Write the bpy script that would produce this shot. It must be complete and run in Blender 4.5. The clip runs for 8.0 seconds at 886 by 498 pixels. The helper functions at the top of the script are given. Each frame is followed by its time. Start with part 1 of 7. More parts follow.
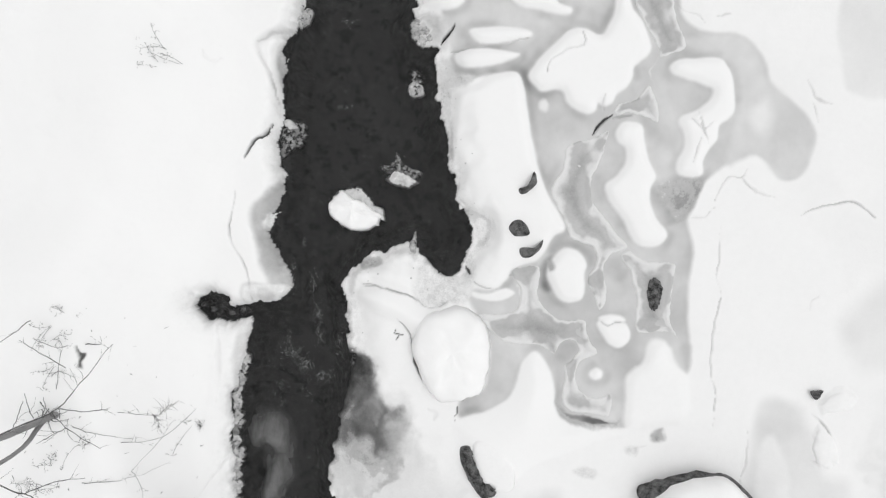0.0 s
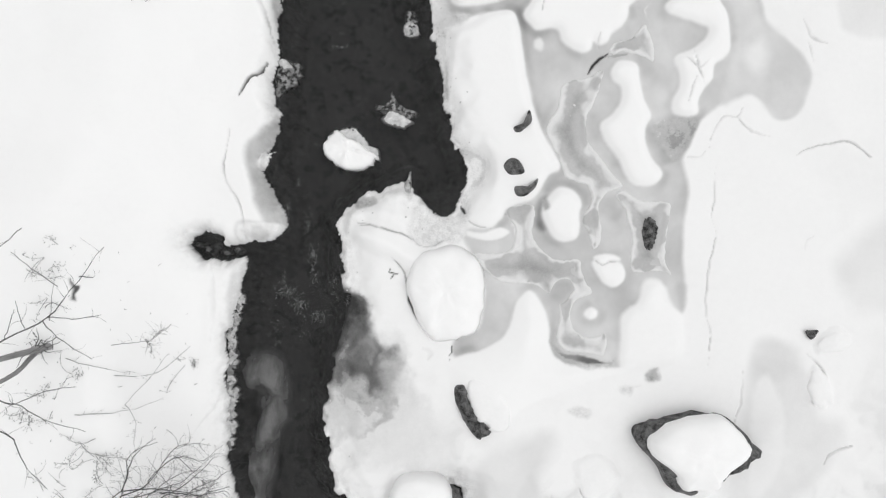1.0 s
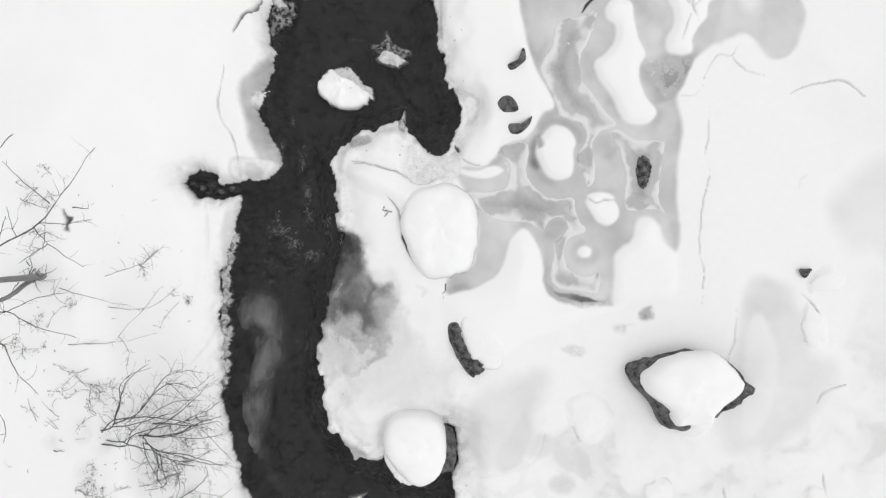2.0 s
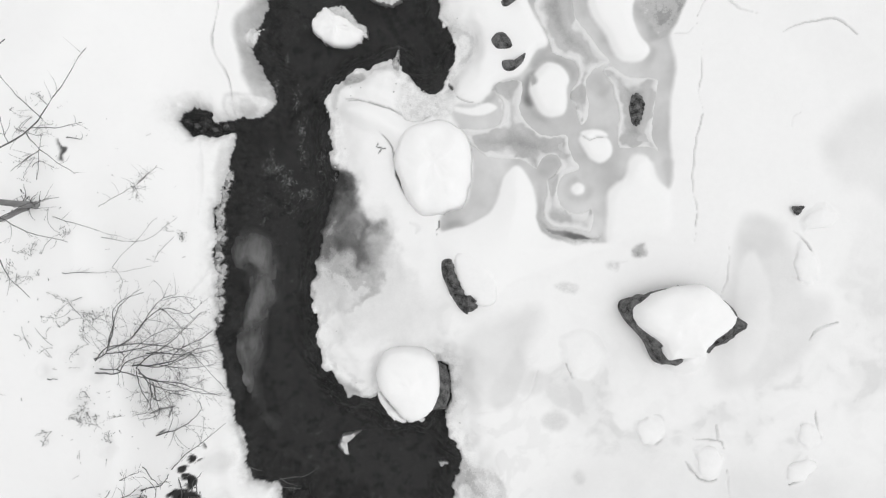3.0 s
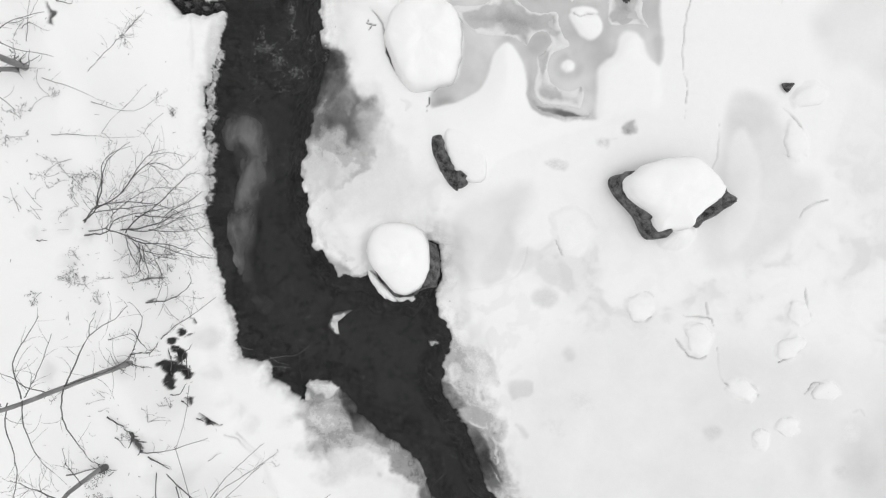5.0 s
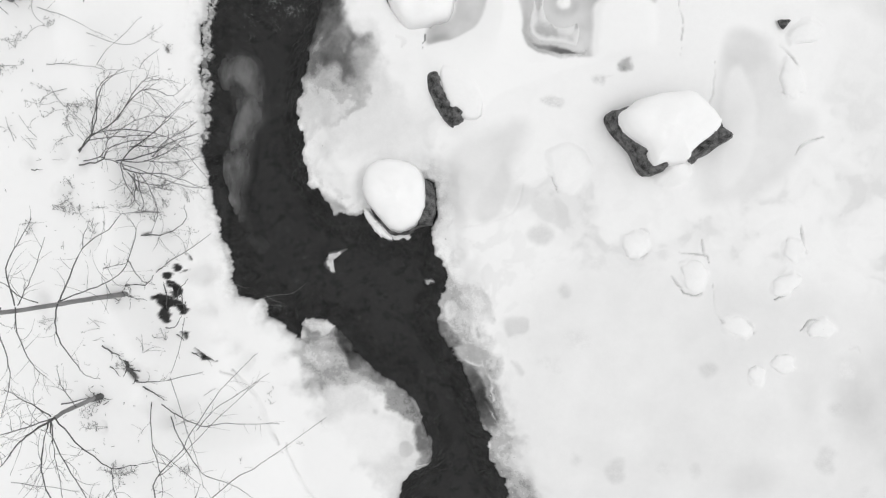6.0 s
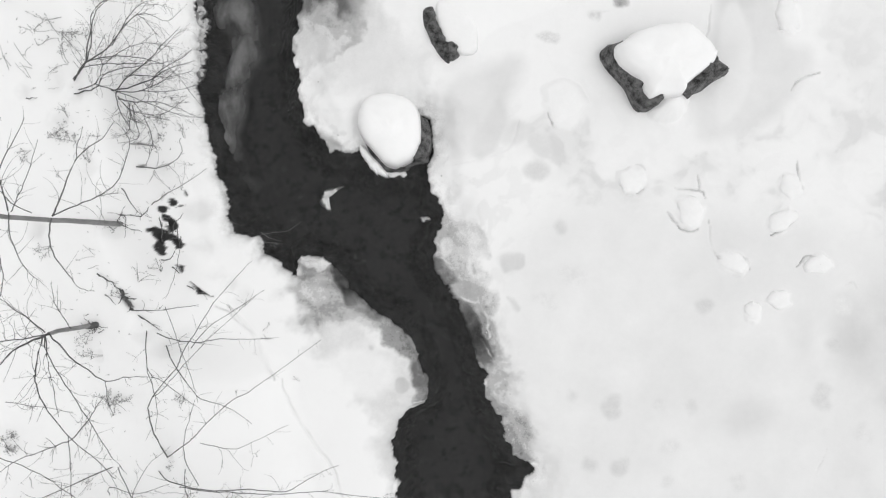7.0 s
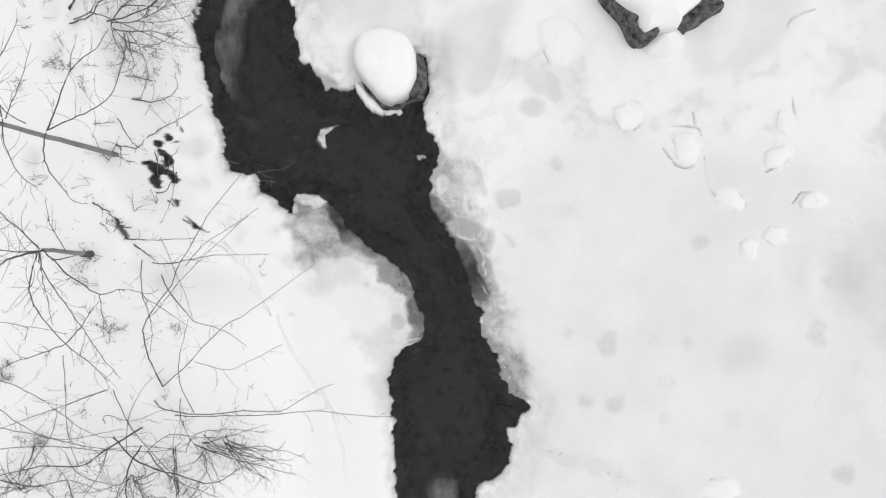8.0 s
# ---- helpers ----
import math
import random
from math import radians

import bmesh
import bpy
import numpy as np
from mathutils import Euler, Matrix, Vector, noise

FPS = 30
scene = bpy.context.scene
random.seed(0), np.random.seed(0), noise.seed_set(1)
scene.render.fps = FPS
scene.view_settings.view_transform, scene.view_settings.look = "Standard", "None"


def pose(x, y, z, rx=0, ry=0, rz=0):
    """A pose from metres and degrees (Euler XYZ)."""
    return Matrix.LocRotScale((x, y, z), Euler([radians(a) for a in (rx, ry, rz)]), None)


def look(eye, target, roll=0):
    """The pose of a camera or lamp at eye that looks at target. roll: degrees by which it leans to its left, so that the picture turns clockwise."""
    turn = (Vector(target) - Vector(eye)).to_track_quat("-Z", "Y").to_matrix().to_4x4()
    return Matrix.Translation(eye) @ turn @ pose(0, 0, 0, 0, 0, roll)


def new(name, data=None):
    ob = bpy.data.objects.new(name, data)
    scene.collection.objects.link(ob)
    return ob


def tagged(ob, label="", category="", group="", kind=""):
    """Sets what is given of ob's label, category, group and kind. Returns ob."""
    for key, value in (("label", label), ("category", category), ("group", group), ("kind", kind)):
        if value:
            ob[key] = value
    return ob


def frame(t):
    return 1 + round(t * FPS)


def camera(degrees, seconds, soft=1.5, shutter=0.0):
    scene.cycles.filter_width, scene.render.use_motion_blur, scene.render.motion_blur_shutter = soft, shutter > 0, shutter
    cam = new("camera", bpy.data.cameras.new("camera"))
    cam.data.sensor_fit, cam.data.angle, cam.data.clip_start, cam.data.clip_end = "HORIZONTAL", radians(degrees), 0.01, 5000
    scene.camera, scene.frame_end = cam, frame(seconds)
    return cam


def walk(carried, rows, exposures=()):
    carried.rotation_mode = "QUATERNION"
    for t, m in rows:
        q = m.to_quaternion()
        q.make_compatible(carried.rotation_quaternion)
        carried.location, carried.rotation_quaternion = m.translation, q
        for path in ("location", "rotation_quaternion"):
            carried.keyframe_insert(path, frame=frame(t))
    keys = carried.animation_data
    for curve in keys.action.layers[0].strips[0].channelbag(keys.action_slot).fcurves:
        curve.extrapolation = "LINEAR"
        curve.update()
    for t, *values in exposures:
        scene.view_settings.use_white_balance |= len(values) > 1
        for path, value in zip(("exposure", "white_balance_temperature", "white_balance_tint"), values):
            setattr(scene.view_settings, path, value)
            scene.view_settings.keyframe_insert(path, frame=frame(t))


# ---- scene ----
cam = camera(70, 8.0, soft=1.25)
walk(cam, [
    (0, pose(0.000, 0.000, 14.963, -0.262, -0.313, -0.079)),
    (0.5, pose(0.058, -0.702, 14.955, -0.262, -0.313, -0.039)),
    (1, pose(0.120, -1.409, 14.946, -0.262, -0.313, -0.008)),
    (1.5, pose(0.188, -2.124, 14.948, -0.262, -0.313, 0.052)),
    (3, pose(0.415, -4.304, 15.005, -0.262, -0.313, 0.198)),
    (3.5, pose(0.483, -5.032, 15.002, -0.262, -0.313, 0.228)),
    (4, pose(0.536, -5.699, 15.013, -0.262, -0.313, 0.226)),
    (4.5, pose(0.597, -6.426, 15.024, -0.262, -0.313, 0.268)),
    (6, pose(0.762, -8.624, 15.030, -0.262, -0.313, 0.271)),
    (6.5, pose(0.816, -9.363, 15.023, -0.262, -0.313, 0.247)),
    (7, pose(0.865, -10.109, 15.025, -0.262, -0.313, 0.223)),
    (7.5, pose(0.909, -10.851, 15.027, -0.262, -0.313, 0.183)),
    (8, pose(0.970, -11.579, 15.036, -0.262, -0.313, 0.191)),
])

# ---- light: an overcast sky, seen in monochrome ----
world = bpy.data.worlds.new("overcast_sky")
scene.world = world
world.use_nodes = True
wn, wl = world.node_tree.nodes, world.node_tree.links
sky = wn.new("ShaderNodeTexSky")
sky.sky_type = "NISHITA"
sky.sun_disc = False
sky.sun_elevation, sky.sun_rotation = radians(62), radians(100)
sky.air_density, sky.dust_density = 1.0, 6.0
grey = wn.new("ShaderNodeRGBToBW")
veil = wn.new("ShaderNodeMix")
veil.inputs["Factor"].default_value = 0.8
veil.inputs["B"].default_value = 8.5
wl.new(sky.outputs["Color"], grey.inputs["Color"])
wl.new(grey.outputs["Val"], veil.inputs["A"])
wl.new(veil.outputs["Result"], wn["Background"].inputs["Color"])
wn["Background"].inputs["Strength"].default_value = 0.1
sun = new("sun", bpy.data.lights.new("sun", "SUN"))
sun.data.energy, sun.data.angle = 0.5, radians(22)
sun.matrix_world = look((0, 0, 40), Vector((0, 0, 40)) - Vector((math.sin(radians(100)) * math.cos(radians(62)),
                                                               math.cos(radians(100)) * math.cos(radians(62)), math.sin(radians(62)))))
scene.view_settings.exposure = 0.075


# ---- materials ----
def nodes_of(name):
    m = bpy.data.materials.new(name)
    m.use_nodes = True
    n, l = m.node_tree.nodes, m.node_tree.links
    return m, n, l, n["Principled BSDF"]


def add(n, kind, **values):
    node = n.new("ShaderNode" + kind)
    for key, v in values.items():
        key = key.replace("_", " ")
        for s in node.inputs:
            if s.name == key and s.enabled:
                s.default_value = v
                break
    return node


def noise_node(n, l, scale, detail=4.0, rough=0.55, stretch=None):
    co = n.new("ShaderNodeNewGeometry")
    t = add(n, "TexNoise", Scale=scale, Detail=detail, Roughness=rough)
    if stretch:
        mp = n.new("ShaderNodeMapping")
        mp.inputs["Scale"].default_value = stretch
        l.new(co.outputs["Position"], mp.inputs["Vector"])
        l.new(mp.outputs["Vector"], t.inputs["Vector"])
    else:
        l.new(co.outputs["Position"], t.inputs["Vector"])
    return t.outputs["Fac"]


def calc(n, l, op, a, b, clamp=False):
    m = n.new("ShaderNodeMath")
    m.operation, m.use_clamp = op, clamp
    for s, v in zip(m.inputs, (a, b)):
        if isinstance(v, (int, float)):
            s.default_value = v
        else:
            l.new(v, s)
    return m.outputs[0]


def ramp(n, l, fac, *stops):
    r = n.new("ShaderNodeValToRGB")
    e = r.color_ramp.elements
    while len(e) < len(stops):
        e.new(0.5)
    for el, (p, v) in zip(e, stops):
        el.position, el.color = p, (v, v, v, 1)
    l.new(fac, r.inputs["Fac"])
    return r.outputs["Color"]


def bumped(n, l, shader, height, strength, distance):
    b = add(n, "Bump", Strength=strength, Distance=distance)
    l.new(height, b.inputs["Height"])
    l.new(b.outputs["Normal"], shader.inputs["Normal"])


def plain(name, dark, light, scale=6.0, rough=0.7, bump=0.3, distance=0.02, spread=0.5, stretch=None):
    """A grey surface whose albedo wanders between dark and light at two scales."""
    m, n, l, p = nodes_of(name)
    a, b = noise_node(n, l, scale, stretch=stretch), noise_node(n, l, scale * 7, 6.0, 0.65, stretch)
    f = calc(n, l, "ADD", calc(n, l, "MULTIPLY", a, 0.6), calc(n, l, "MULTIPLY", b, 0.4))
    l.new(ramp(n, l, f, (0.5 - spread / 2, dark), (0.5 + spread / 2, light)), p.inputs["Base Color"])
    p.inputs["Roughness"].default_value = rough
    p.inputs["Specular IOR Level"].default_value = 0.25
    bumped(n, l, p, f, bump, distance)
    return m


def ground_material():
    """Snow that turns into wet slush and grey ice where the attribute 'wet' rises, which also carries painted shade,
    with grain and faint stains.
    """
    m, n, l, p = nodes_of("snow_and_slush")
    at = n.new("ShaderNodeAttribute")
    at.attribute_name = "wet"
    fine, mid, wide = noise_node(n, l, 30.0, 6.0, 0.75), noise_node(n, l, 7.0, 6.0, 0.65), noise_node(n, l, 0.8, 3.0)
    edge = n.new("ShaderNodeAttribute")
    edge.attribute_name = "grain"
    jit = calc(n, l, "MULTIPLY", calc(n, l, "ADD", calc(n, l, "MULTIPLY", fine, 1.4),
        calc(n, l, "MULTIPLY", calc(n, l, "SUBTRACT", mid, 0.96), 1.5)), edge.outputs["Fac"])
    w = calc(n, l, "ADD", at.outputs["Fac"], jit, True)
    w = calc(n, l, "ADD", w, calc(n, l, "MULTIPLY", calc(n, l, "SUBTRACT", wide, 0.5), 0.035), True)
    # shelves of ice lie in thin layers: stepped tones with a pale line along each step
    layered = calc(n, l, "MULTIPLY", calc(n, l, "SUBTRACT", edge.outputs["Fac"], 0.12), 6.0, True)
    swirl = calc(n, l, "MULTIPLY", calc(n, l, "SUBTRACT", noise_node(n, l, 3.2, 7.0, 0.62), 0.5), 0.55)
    level = calc(n, l, "MULTIPLY", calc(n, l, "ADD", w, calc(n, l, "MULTIPLY", swirl, layered)), 6.0)
    part_of = calc(n, l, "FRACT", level, 0.0)
    step_tone = calc(n, l, "DIVIDE", calc(n, l, "ADD", calc(n, l, "FLOOR", level, 0.0), 0.5), 6.0)
    seam = calc(n, l, "LESS_THAN", part_of, 0.16)
    step_tone = calc(n, l, "SUBTRACT", step_tone, calc(n, l, "MULTIPLY", seam, 0.13))
    amount = calc(n, l, "MULTIPLY", layered, calc(n, l, "MULTIPLY", calc(n, l, "SUBTRACT", w, 0.06), 3.0, True))
    w = calc(n, l, "ADD", w, calc(n, l, "MULTIPLY", calc(n, l, "SUBTRACT", step_tone, w), calc(n, l, "MULTIPLY", amount, 0.75)), True)
    l.new(ramp(n, l, w, (0.0, 0.90), (0.25, 0.66), (0.5, 0.40), (0.75, 0.16), (1.0, 0.03)), p.inputs["Base Color"])
    l.new(ramp(n, l, w, (0.0, 0.9), (0.35, 0.55), (1.0, 0.35)), p.inputs["Roughness"])
    p.inputs["Specular IOR Level"].default_value = 0.2
    bumped(n, l, p, calc(n, l, "ADD", calc(n, l, "MULTIPLY", mid, 0.8), calc(n, l, "MULTIPLY", fine, 0.25)), 0.25, 0.03)
    return m


def water_material():
    """Dark clear water: a thin gloss over a murky body that lets the ice below show through."""
    m, n, l, p = nodes_of("river_water")
    out = n["Material Output"]
    a, b = noise_node(n, l, 1.1, 3.0), noise_node(n, l, 4.0, 6.0, 0.6)
    f = calc(n, l, "ADD", calc(n, l, "MULTIPLY", a, 0.35), calc(n, l, "MULTIPLY", b, 0.65))
    l.new(ramp(n, l, f, (0.36, 0.002), (0.66, 0.045)), p.inputs["Base Color"])
    p.inputs["Roughness"].default_value = 0.2
    p.inputs["IOR"].default_value = 1.33
    bumped(n, l, p, noise_node(n, l, 4.0, 3.0), 0.15, 0.02)
    tr = n.new("ShaderNodeBsdfTransparent")
    tr.inputs["Color"].default_value = (0.92, 0.92, 0.92, 1)
    mix = n.new("ShaderNodeMixShader")
    mix.inputs["Fac"].default_value = 0.48
    l.new(tr.outputs[0], mix.inputs[1])
    l.new(p.outputs[0], mix.inputs[2])
    l.new(mix.outputs[0], out.inputs["Surface"])
    return m


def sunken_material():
    """Pale ice; the murk's dimming is painted in, as transparency that grows with depth."""
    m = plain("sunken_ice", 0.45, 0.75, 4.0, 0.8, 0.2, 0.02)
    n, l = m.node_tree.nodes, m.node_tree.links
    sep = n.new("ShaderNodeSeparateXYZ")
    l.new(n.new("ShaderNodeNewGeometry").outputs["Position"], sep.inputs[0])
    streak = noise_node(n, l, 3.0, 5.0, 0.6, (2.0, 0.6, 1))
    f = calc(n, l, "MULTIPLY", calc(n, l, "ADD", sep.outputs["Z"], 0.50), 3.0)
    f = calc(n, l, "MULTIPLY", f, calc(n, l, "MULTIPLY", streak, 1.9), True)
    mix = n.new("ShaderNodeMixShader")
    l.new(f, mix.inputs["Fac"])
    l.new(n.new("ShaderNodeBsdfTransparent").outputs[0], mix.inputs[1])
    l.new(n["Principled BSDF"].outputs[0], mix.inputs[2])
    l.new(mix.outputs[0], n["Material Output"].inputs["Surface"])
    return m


def thin_ice_material(name, dark, light, gap):
    """Rotten thin ice: grey crust worn through in places, so that the dark water shows."""
    m = plain(name, dark, light, 9.0, 0.4, 0.6, 0.02, 0.35)
    n, l = m.node_tree.nodes, m.node_tree.links
    holes = ramp(n, l, noise_node(n, l, 11.0, 6.0, 0.52), (gap - 0.10, 0.0), (gap + 0.06, 1.0))
    mix = n.new("ShaderNodeMixShader")
    l.new(holes, mix.inputs["Fac"])
    l.new(n.new("ShaderNodeBsdfTransparent").outputs[0], mix.inputs[1])
    l.new(n["Principled BSDF"].outputs[0], mix.inputs[2])
    l.new(mix.outputs[0], n["Material Output"].inputs["Surface"])
    return m


GROUND = ground_material()
WATER = water_material()
ROCK = plain("dark_wet_rock", 0.012, 0.20, 6.0, 0.6, 1.0, 0.08, 0.2)
SNOW = plain("fresh_snow", 0.90, 0.95, 3.0, 0.9, 0.15, 0.02)
DRIFT_SNOW = plain("wind_packed_snow", 0.84, 0.92, 2.0, 0.9, 0.2, 0.02)
ICE = thin_ice_material("grey_river_ice", 0.16, 0.66, 0.40)
ICE_DIM = thin_ice_material("thin_dim_ice", 0.06, 0.36, 0.48)
FRAZIL = plain("frazil_ice", 0.10, 0.34, 8.0, 0.4, 0.3, 0.01)
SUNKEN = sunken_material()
ICE_PALE = plain("pale_rim_ice", 0.35, 0.85, 9.0, 0.4, 0.5, 0.02)
BARK = plain("grey_brown_bark", 0.14, 0.36, 8.0, 0.8, 0.6, 0.01, stretch=(1, 1, 0.2))
TWIG = plain("dark_twig_bark", 0.05, 0.15, 10.0, 0.8, 0.4, 0.005)
WEED = plain("dry_weed_stalk", 0.10, 0.34, 10.0, 0.9, 0.4, 0.005)
EARTH = plain("wet_dark_earth", 0.008, 0.05, 9.0, 0.9, 1.0, 0.04, 0.4)


# ---- plan: outlines in metres, x across the stream, y up the stream ----
def lattice(ix, iy, seed):
    v = np.sin(ix * 127.1 + iy * 311.7 + seed * 74.7) * 43758.5453
    return v - np.floor(v)


def value_noise(x, y, seed=0):
    ix, iy = np.floor(x), np.floor(y)
    fx, fy = x - ix, y - iy
    fx, fy = fx * fx * (3 - 2 * fx), fy * fy * (3 - 2 * fy)
    a, b = lattice(ix, iy, seed), lattice(ix + 1, iy, seed)
    c, d = lattice(ix, iy + 1, seed), lattice(ix + 1, iy + 1, seed)
    return (a + (b - a) * fx) * (1 - fy) + (c + (d - c) * fx) * fy - 0.5


def fbm(x, y, size, octaves=4, seed=0):
    total, amp, s = 0.0, 1.0, 1.0 / size
    for k in range(octaves):
        total = total + amp * value_noise((0.8 * x + 0.6 * y) * s + 17.3 * k, (0.8 * y - 0.6 * x) * s - 9.1 * k, seed + k)
        x, y = 0.8 * x + 0.6 * y, 0.8 * y - 0.6 * x
        amp, s = amp * 0.5, s * 2.03
    return total


def rounded(points, steps=5, closed=True):
    """A smooth line through the points."""
    p = np.array(points, float)
    n = len(p)
    out = []
    for i in range(n if closed else n - 1):
        if closed:
            a, b, c, d = p[i - 1], p[i], p[(i + 1) % n], p[(i + 2) % n]
        else:
            a, b, c, d = p[max(i - 1, 0)], p[i], p[i + 1], p[min(i + 2, n - 1)]
        for k in range(steps):
            t = k / steps
            out.append(0.5 * (2 * b + (c - a) * t + (2 * a - 5 * b + 4 * c - d) * t * t + (3 * b - a - 3 * c + d) * t ** 3))
    if not closed:
        out.append(p[-1])
    return np.array(out)


def line_distance(x, y, poly, closed=True):
    d = np.full(x.shape, 1e9)
    n = len(poly)
    for i in range(n if closed else n - 1):
        ax, ay = poly[i]
        bx, by = poly[(i + 1) % n]
        ex, ey = bx - ax, by - ay
        t = np.clip(((x - ax) * ex + (y - ay) * ey) / (ex * ex + ey * ey + 1e-12), 0, 1)
        d = np.minimum(d, (x - ax - t * ex) ** 2 + (y - ay - t * ey) ** 2)
    return np.sqrt(d)


def inside(x, y, poly):
    hit = np.zeros(x.shape, bool)
    n = len(poly)
    for i in range(n):
        ax, ay = poly[i]
        bx, by = poly[(i + 1) % n]
        if ay == by:
            continue
        hit ^= ((ay > y) != (by > y)) & (x < (bx - ax) * (y - ay) / (by - ay) + ax)
    return hit


def signed(x, y, poly):
    """Distance to the outline, positive inside."""
    d = line_distance(x, y, poly)
    return np.where(inside(x, y, poly), d, -d)


def ease(v, lo, hi):
    t = np.clip((v - lo) / (hi - lo), 0, 1)
    return t * t * (3 - 2 * t)


BANK_WEST = [(-3.4, 400.0), (-3.3, 9.0), (-3.19, 6.57), (-3.19, 5.77), (-3.30, 5.18), (-3.61, 4.52), (-3.58, 3.79), (-3.61, 3.13),
    (-3.78, 2.33), (-3.68, 1.81), (-3.61, 1.21), (-3.97, 0.68), (-4.03, 0.35), (-3.79, -0.05), (-3.51, -0.58), (-3.50, -0.91),
    (-3.75, -1.26), (-4.35, -1.33), (-4.91, -1.39), (-5.06, -1.15), (-5.38, -1.09), (-5.72, -1.16), (-5.80, -1.39), (-5.42, -1.76),
    (-5.21, -1.72), (-4.99, -1.82), (-4.75, -1.75), (-4.39, -1.71), (-4.40, -1.84), (-4.56, -2.44), (-4.72, -2.97), (-4.86, -3.50),
    (-4.87, -4.29), (-4.89, -4.83), (-4.88, -5.49), (-4.83, -5.89)]
BANK_SOUTHWEST = [(-4.87, -6.17), (-4.75, -6.84), (-4.62, -7.37), (-4.48, -8.17), (-4.21, -8.97), (-4.05, -9.83), (-3.41, -9.90),
    (-3.32, -10.36), (-2.88, -10.56), (-2.61, -10.83), (-2.45, -10.88), (-2.51, -10.56), (-2.40, -10.36), (-1.82, -10.43), (-1.48, -10.76),
    (-1.21, -11.16),
    (-0.87, -11.51), (-0.20, -11.90), (0.13, -12.30), (0.40, -12.84), (0.54, -13.24), (0.58, -13.73), (0.14, -13.93), (-0.17, -14.44),
        (-0.22, -14.98), (-0.12, -15.64), (-0.09, -16.45), (-0.05, -17.11), (-0.02, -17.54), (0.02, -18.18), (-0.9, -19.0), (-0.6, -400.0)]
BANK_EAST = [(-0.5, 400.0), (-0.6, 9.0), (-0.56, 6.57), (-0.56, 5.78), (-0.59, 5.25), (-0.43, 4.78), (-0.07, 4.58), (-0.19, 4.19),
    (-0.10, 3.79), (0.03, 3.13), (0.23, 2.07), (0.36, 1.27), (0.56, 0.81), (0.80, 0.41), (0.63, -0.06), (0.36, -0.59), (0.03, -0.68),
    (-0.24, -0.45), (-0.53, -0.25), (-0.57, 0.15), (-1.03, -0.05), (-1.70, -0.25), (-2.10, -0.58), (-2.29, -0.85), (-2.20, -1.38),
    (-2.16, -2.04), (-1.97, -2.71), (-2.13, -3.37), (-2.37, -4.04), (-2.50, -4.70), (-2.60, -5.36), (-2.53, -5.90)]
BANK_SOUTHEAST = [(-2.46, -5.77), (-2.49, -6.56), (-2.36, -7.16), (-1.96, -7.56), (-1.69, -7.92), (-1.03, -7.89), (-0.62, -8.42),
    (-0.02, -8.42), (0.20, -8.18), (0.28, -7.15), (0.38, -6.95), (0.61, -7.17), (0.64, -7.97), (0.52, -8.13), (0.58, -8.42), (0.84, -9.09),
    (1.02, -9.42), (0.85, -9.75), (0.71, -10.02), (0.72, -10.56), (0.99, -10.96),
    (1.06, -11.10), (1.33, -11.63), (1.60, -12.10), (1.80, -12.70), (2.01, -13.23), (2.07, -13.77), (2.34, -14.17), (2.48, -14.70),
        (2.68, -15.10), (3.12, -15.40), (2.82, -15.70), (2.64, -15.97), (2.69, -16.31), (2.55, -16.84), (2.22, -17.11), (1.89, -17.38),
        (1.82, -17.78), (1.69, -18.59), (0.5, -19.5), (0.9, -400.0)]
RIVER = np.array(BANK_WEST + BANK_SOUTHWEST + (BANK_EAST + BANK_SOUTHEAST)[::-1])
WEST = np.array(BANK_WEST + BANK_SOUTHWEST)


def spaced(lo, hi, step, far):
    mid = list(np.arange(lo, hi + step / 2, step))
    out, s = [], step
    while (out[-1] if out else 0) < far:
        s *= 1.35
        out.append((out[-1] if out else 0) + s)
    return np.array([lo - o for o in out[::-1]] + mid + [hi + o for o in out])


STEP = 0.025
gx, gy = spaced(-11.2, 12.2, STEP, 700), spaced(-18.4, 6.8, STEP, 700)
PX, PY = np.meshgrid(gx, gy)
near = (np.abs(PX) < 14) & (PY > -22) & (PY < 10)
fx, fy = PX[near], PY[near]

# the stream's edge, ragged with small teeth of ice
d_river = np.empty(PX.shape)
d_river[near] = signed(fx, fy, RIVER)
d_river[~near] = signed(PX[~near], PY[~near], RIVER)
west = PX < np.interp(PY, WEST[::-1, 1][np.argsort(WEST[::-1, 1])], WEST[::-1, 0][np.argsort(WEST[::-1, 1])])
mid_x, mid_y = (-3.29, -1.40)
west |= (PX < mid_x) & (np.abs(PY - mid_y) < 0.8)
teeth = np.where(west, 0.12, 0.15) * fbm(PX, PY, 0.22, 4, 3) + 0.07 * fbm(PX, PY, 0.55, 2, 5)
d_land = -d_river + teeth

# heights: the west bank climbs from a foot line to a brow, the east shore is a low plain of snow on ice
def along(table):
    """A smooth run of values up the stream."""
    y, v = np.array(table).T
    q = np.clip(np.searchsorted(y, PY[:, 0]) - 1, 0, len(y) - 2)
    t = np.clip((PY[:, 0] - y[q]) / (y[q + 1] - y[q]), 0, 1)
    t = t * t * (3 - 2 * t)
    return (v[q] + (v[q + 1] - v[q]) * t)[:, None]


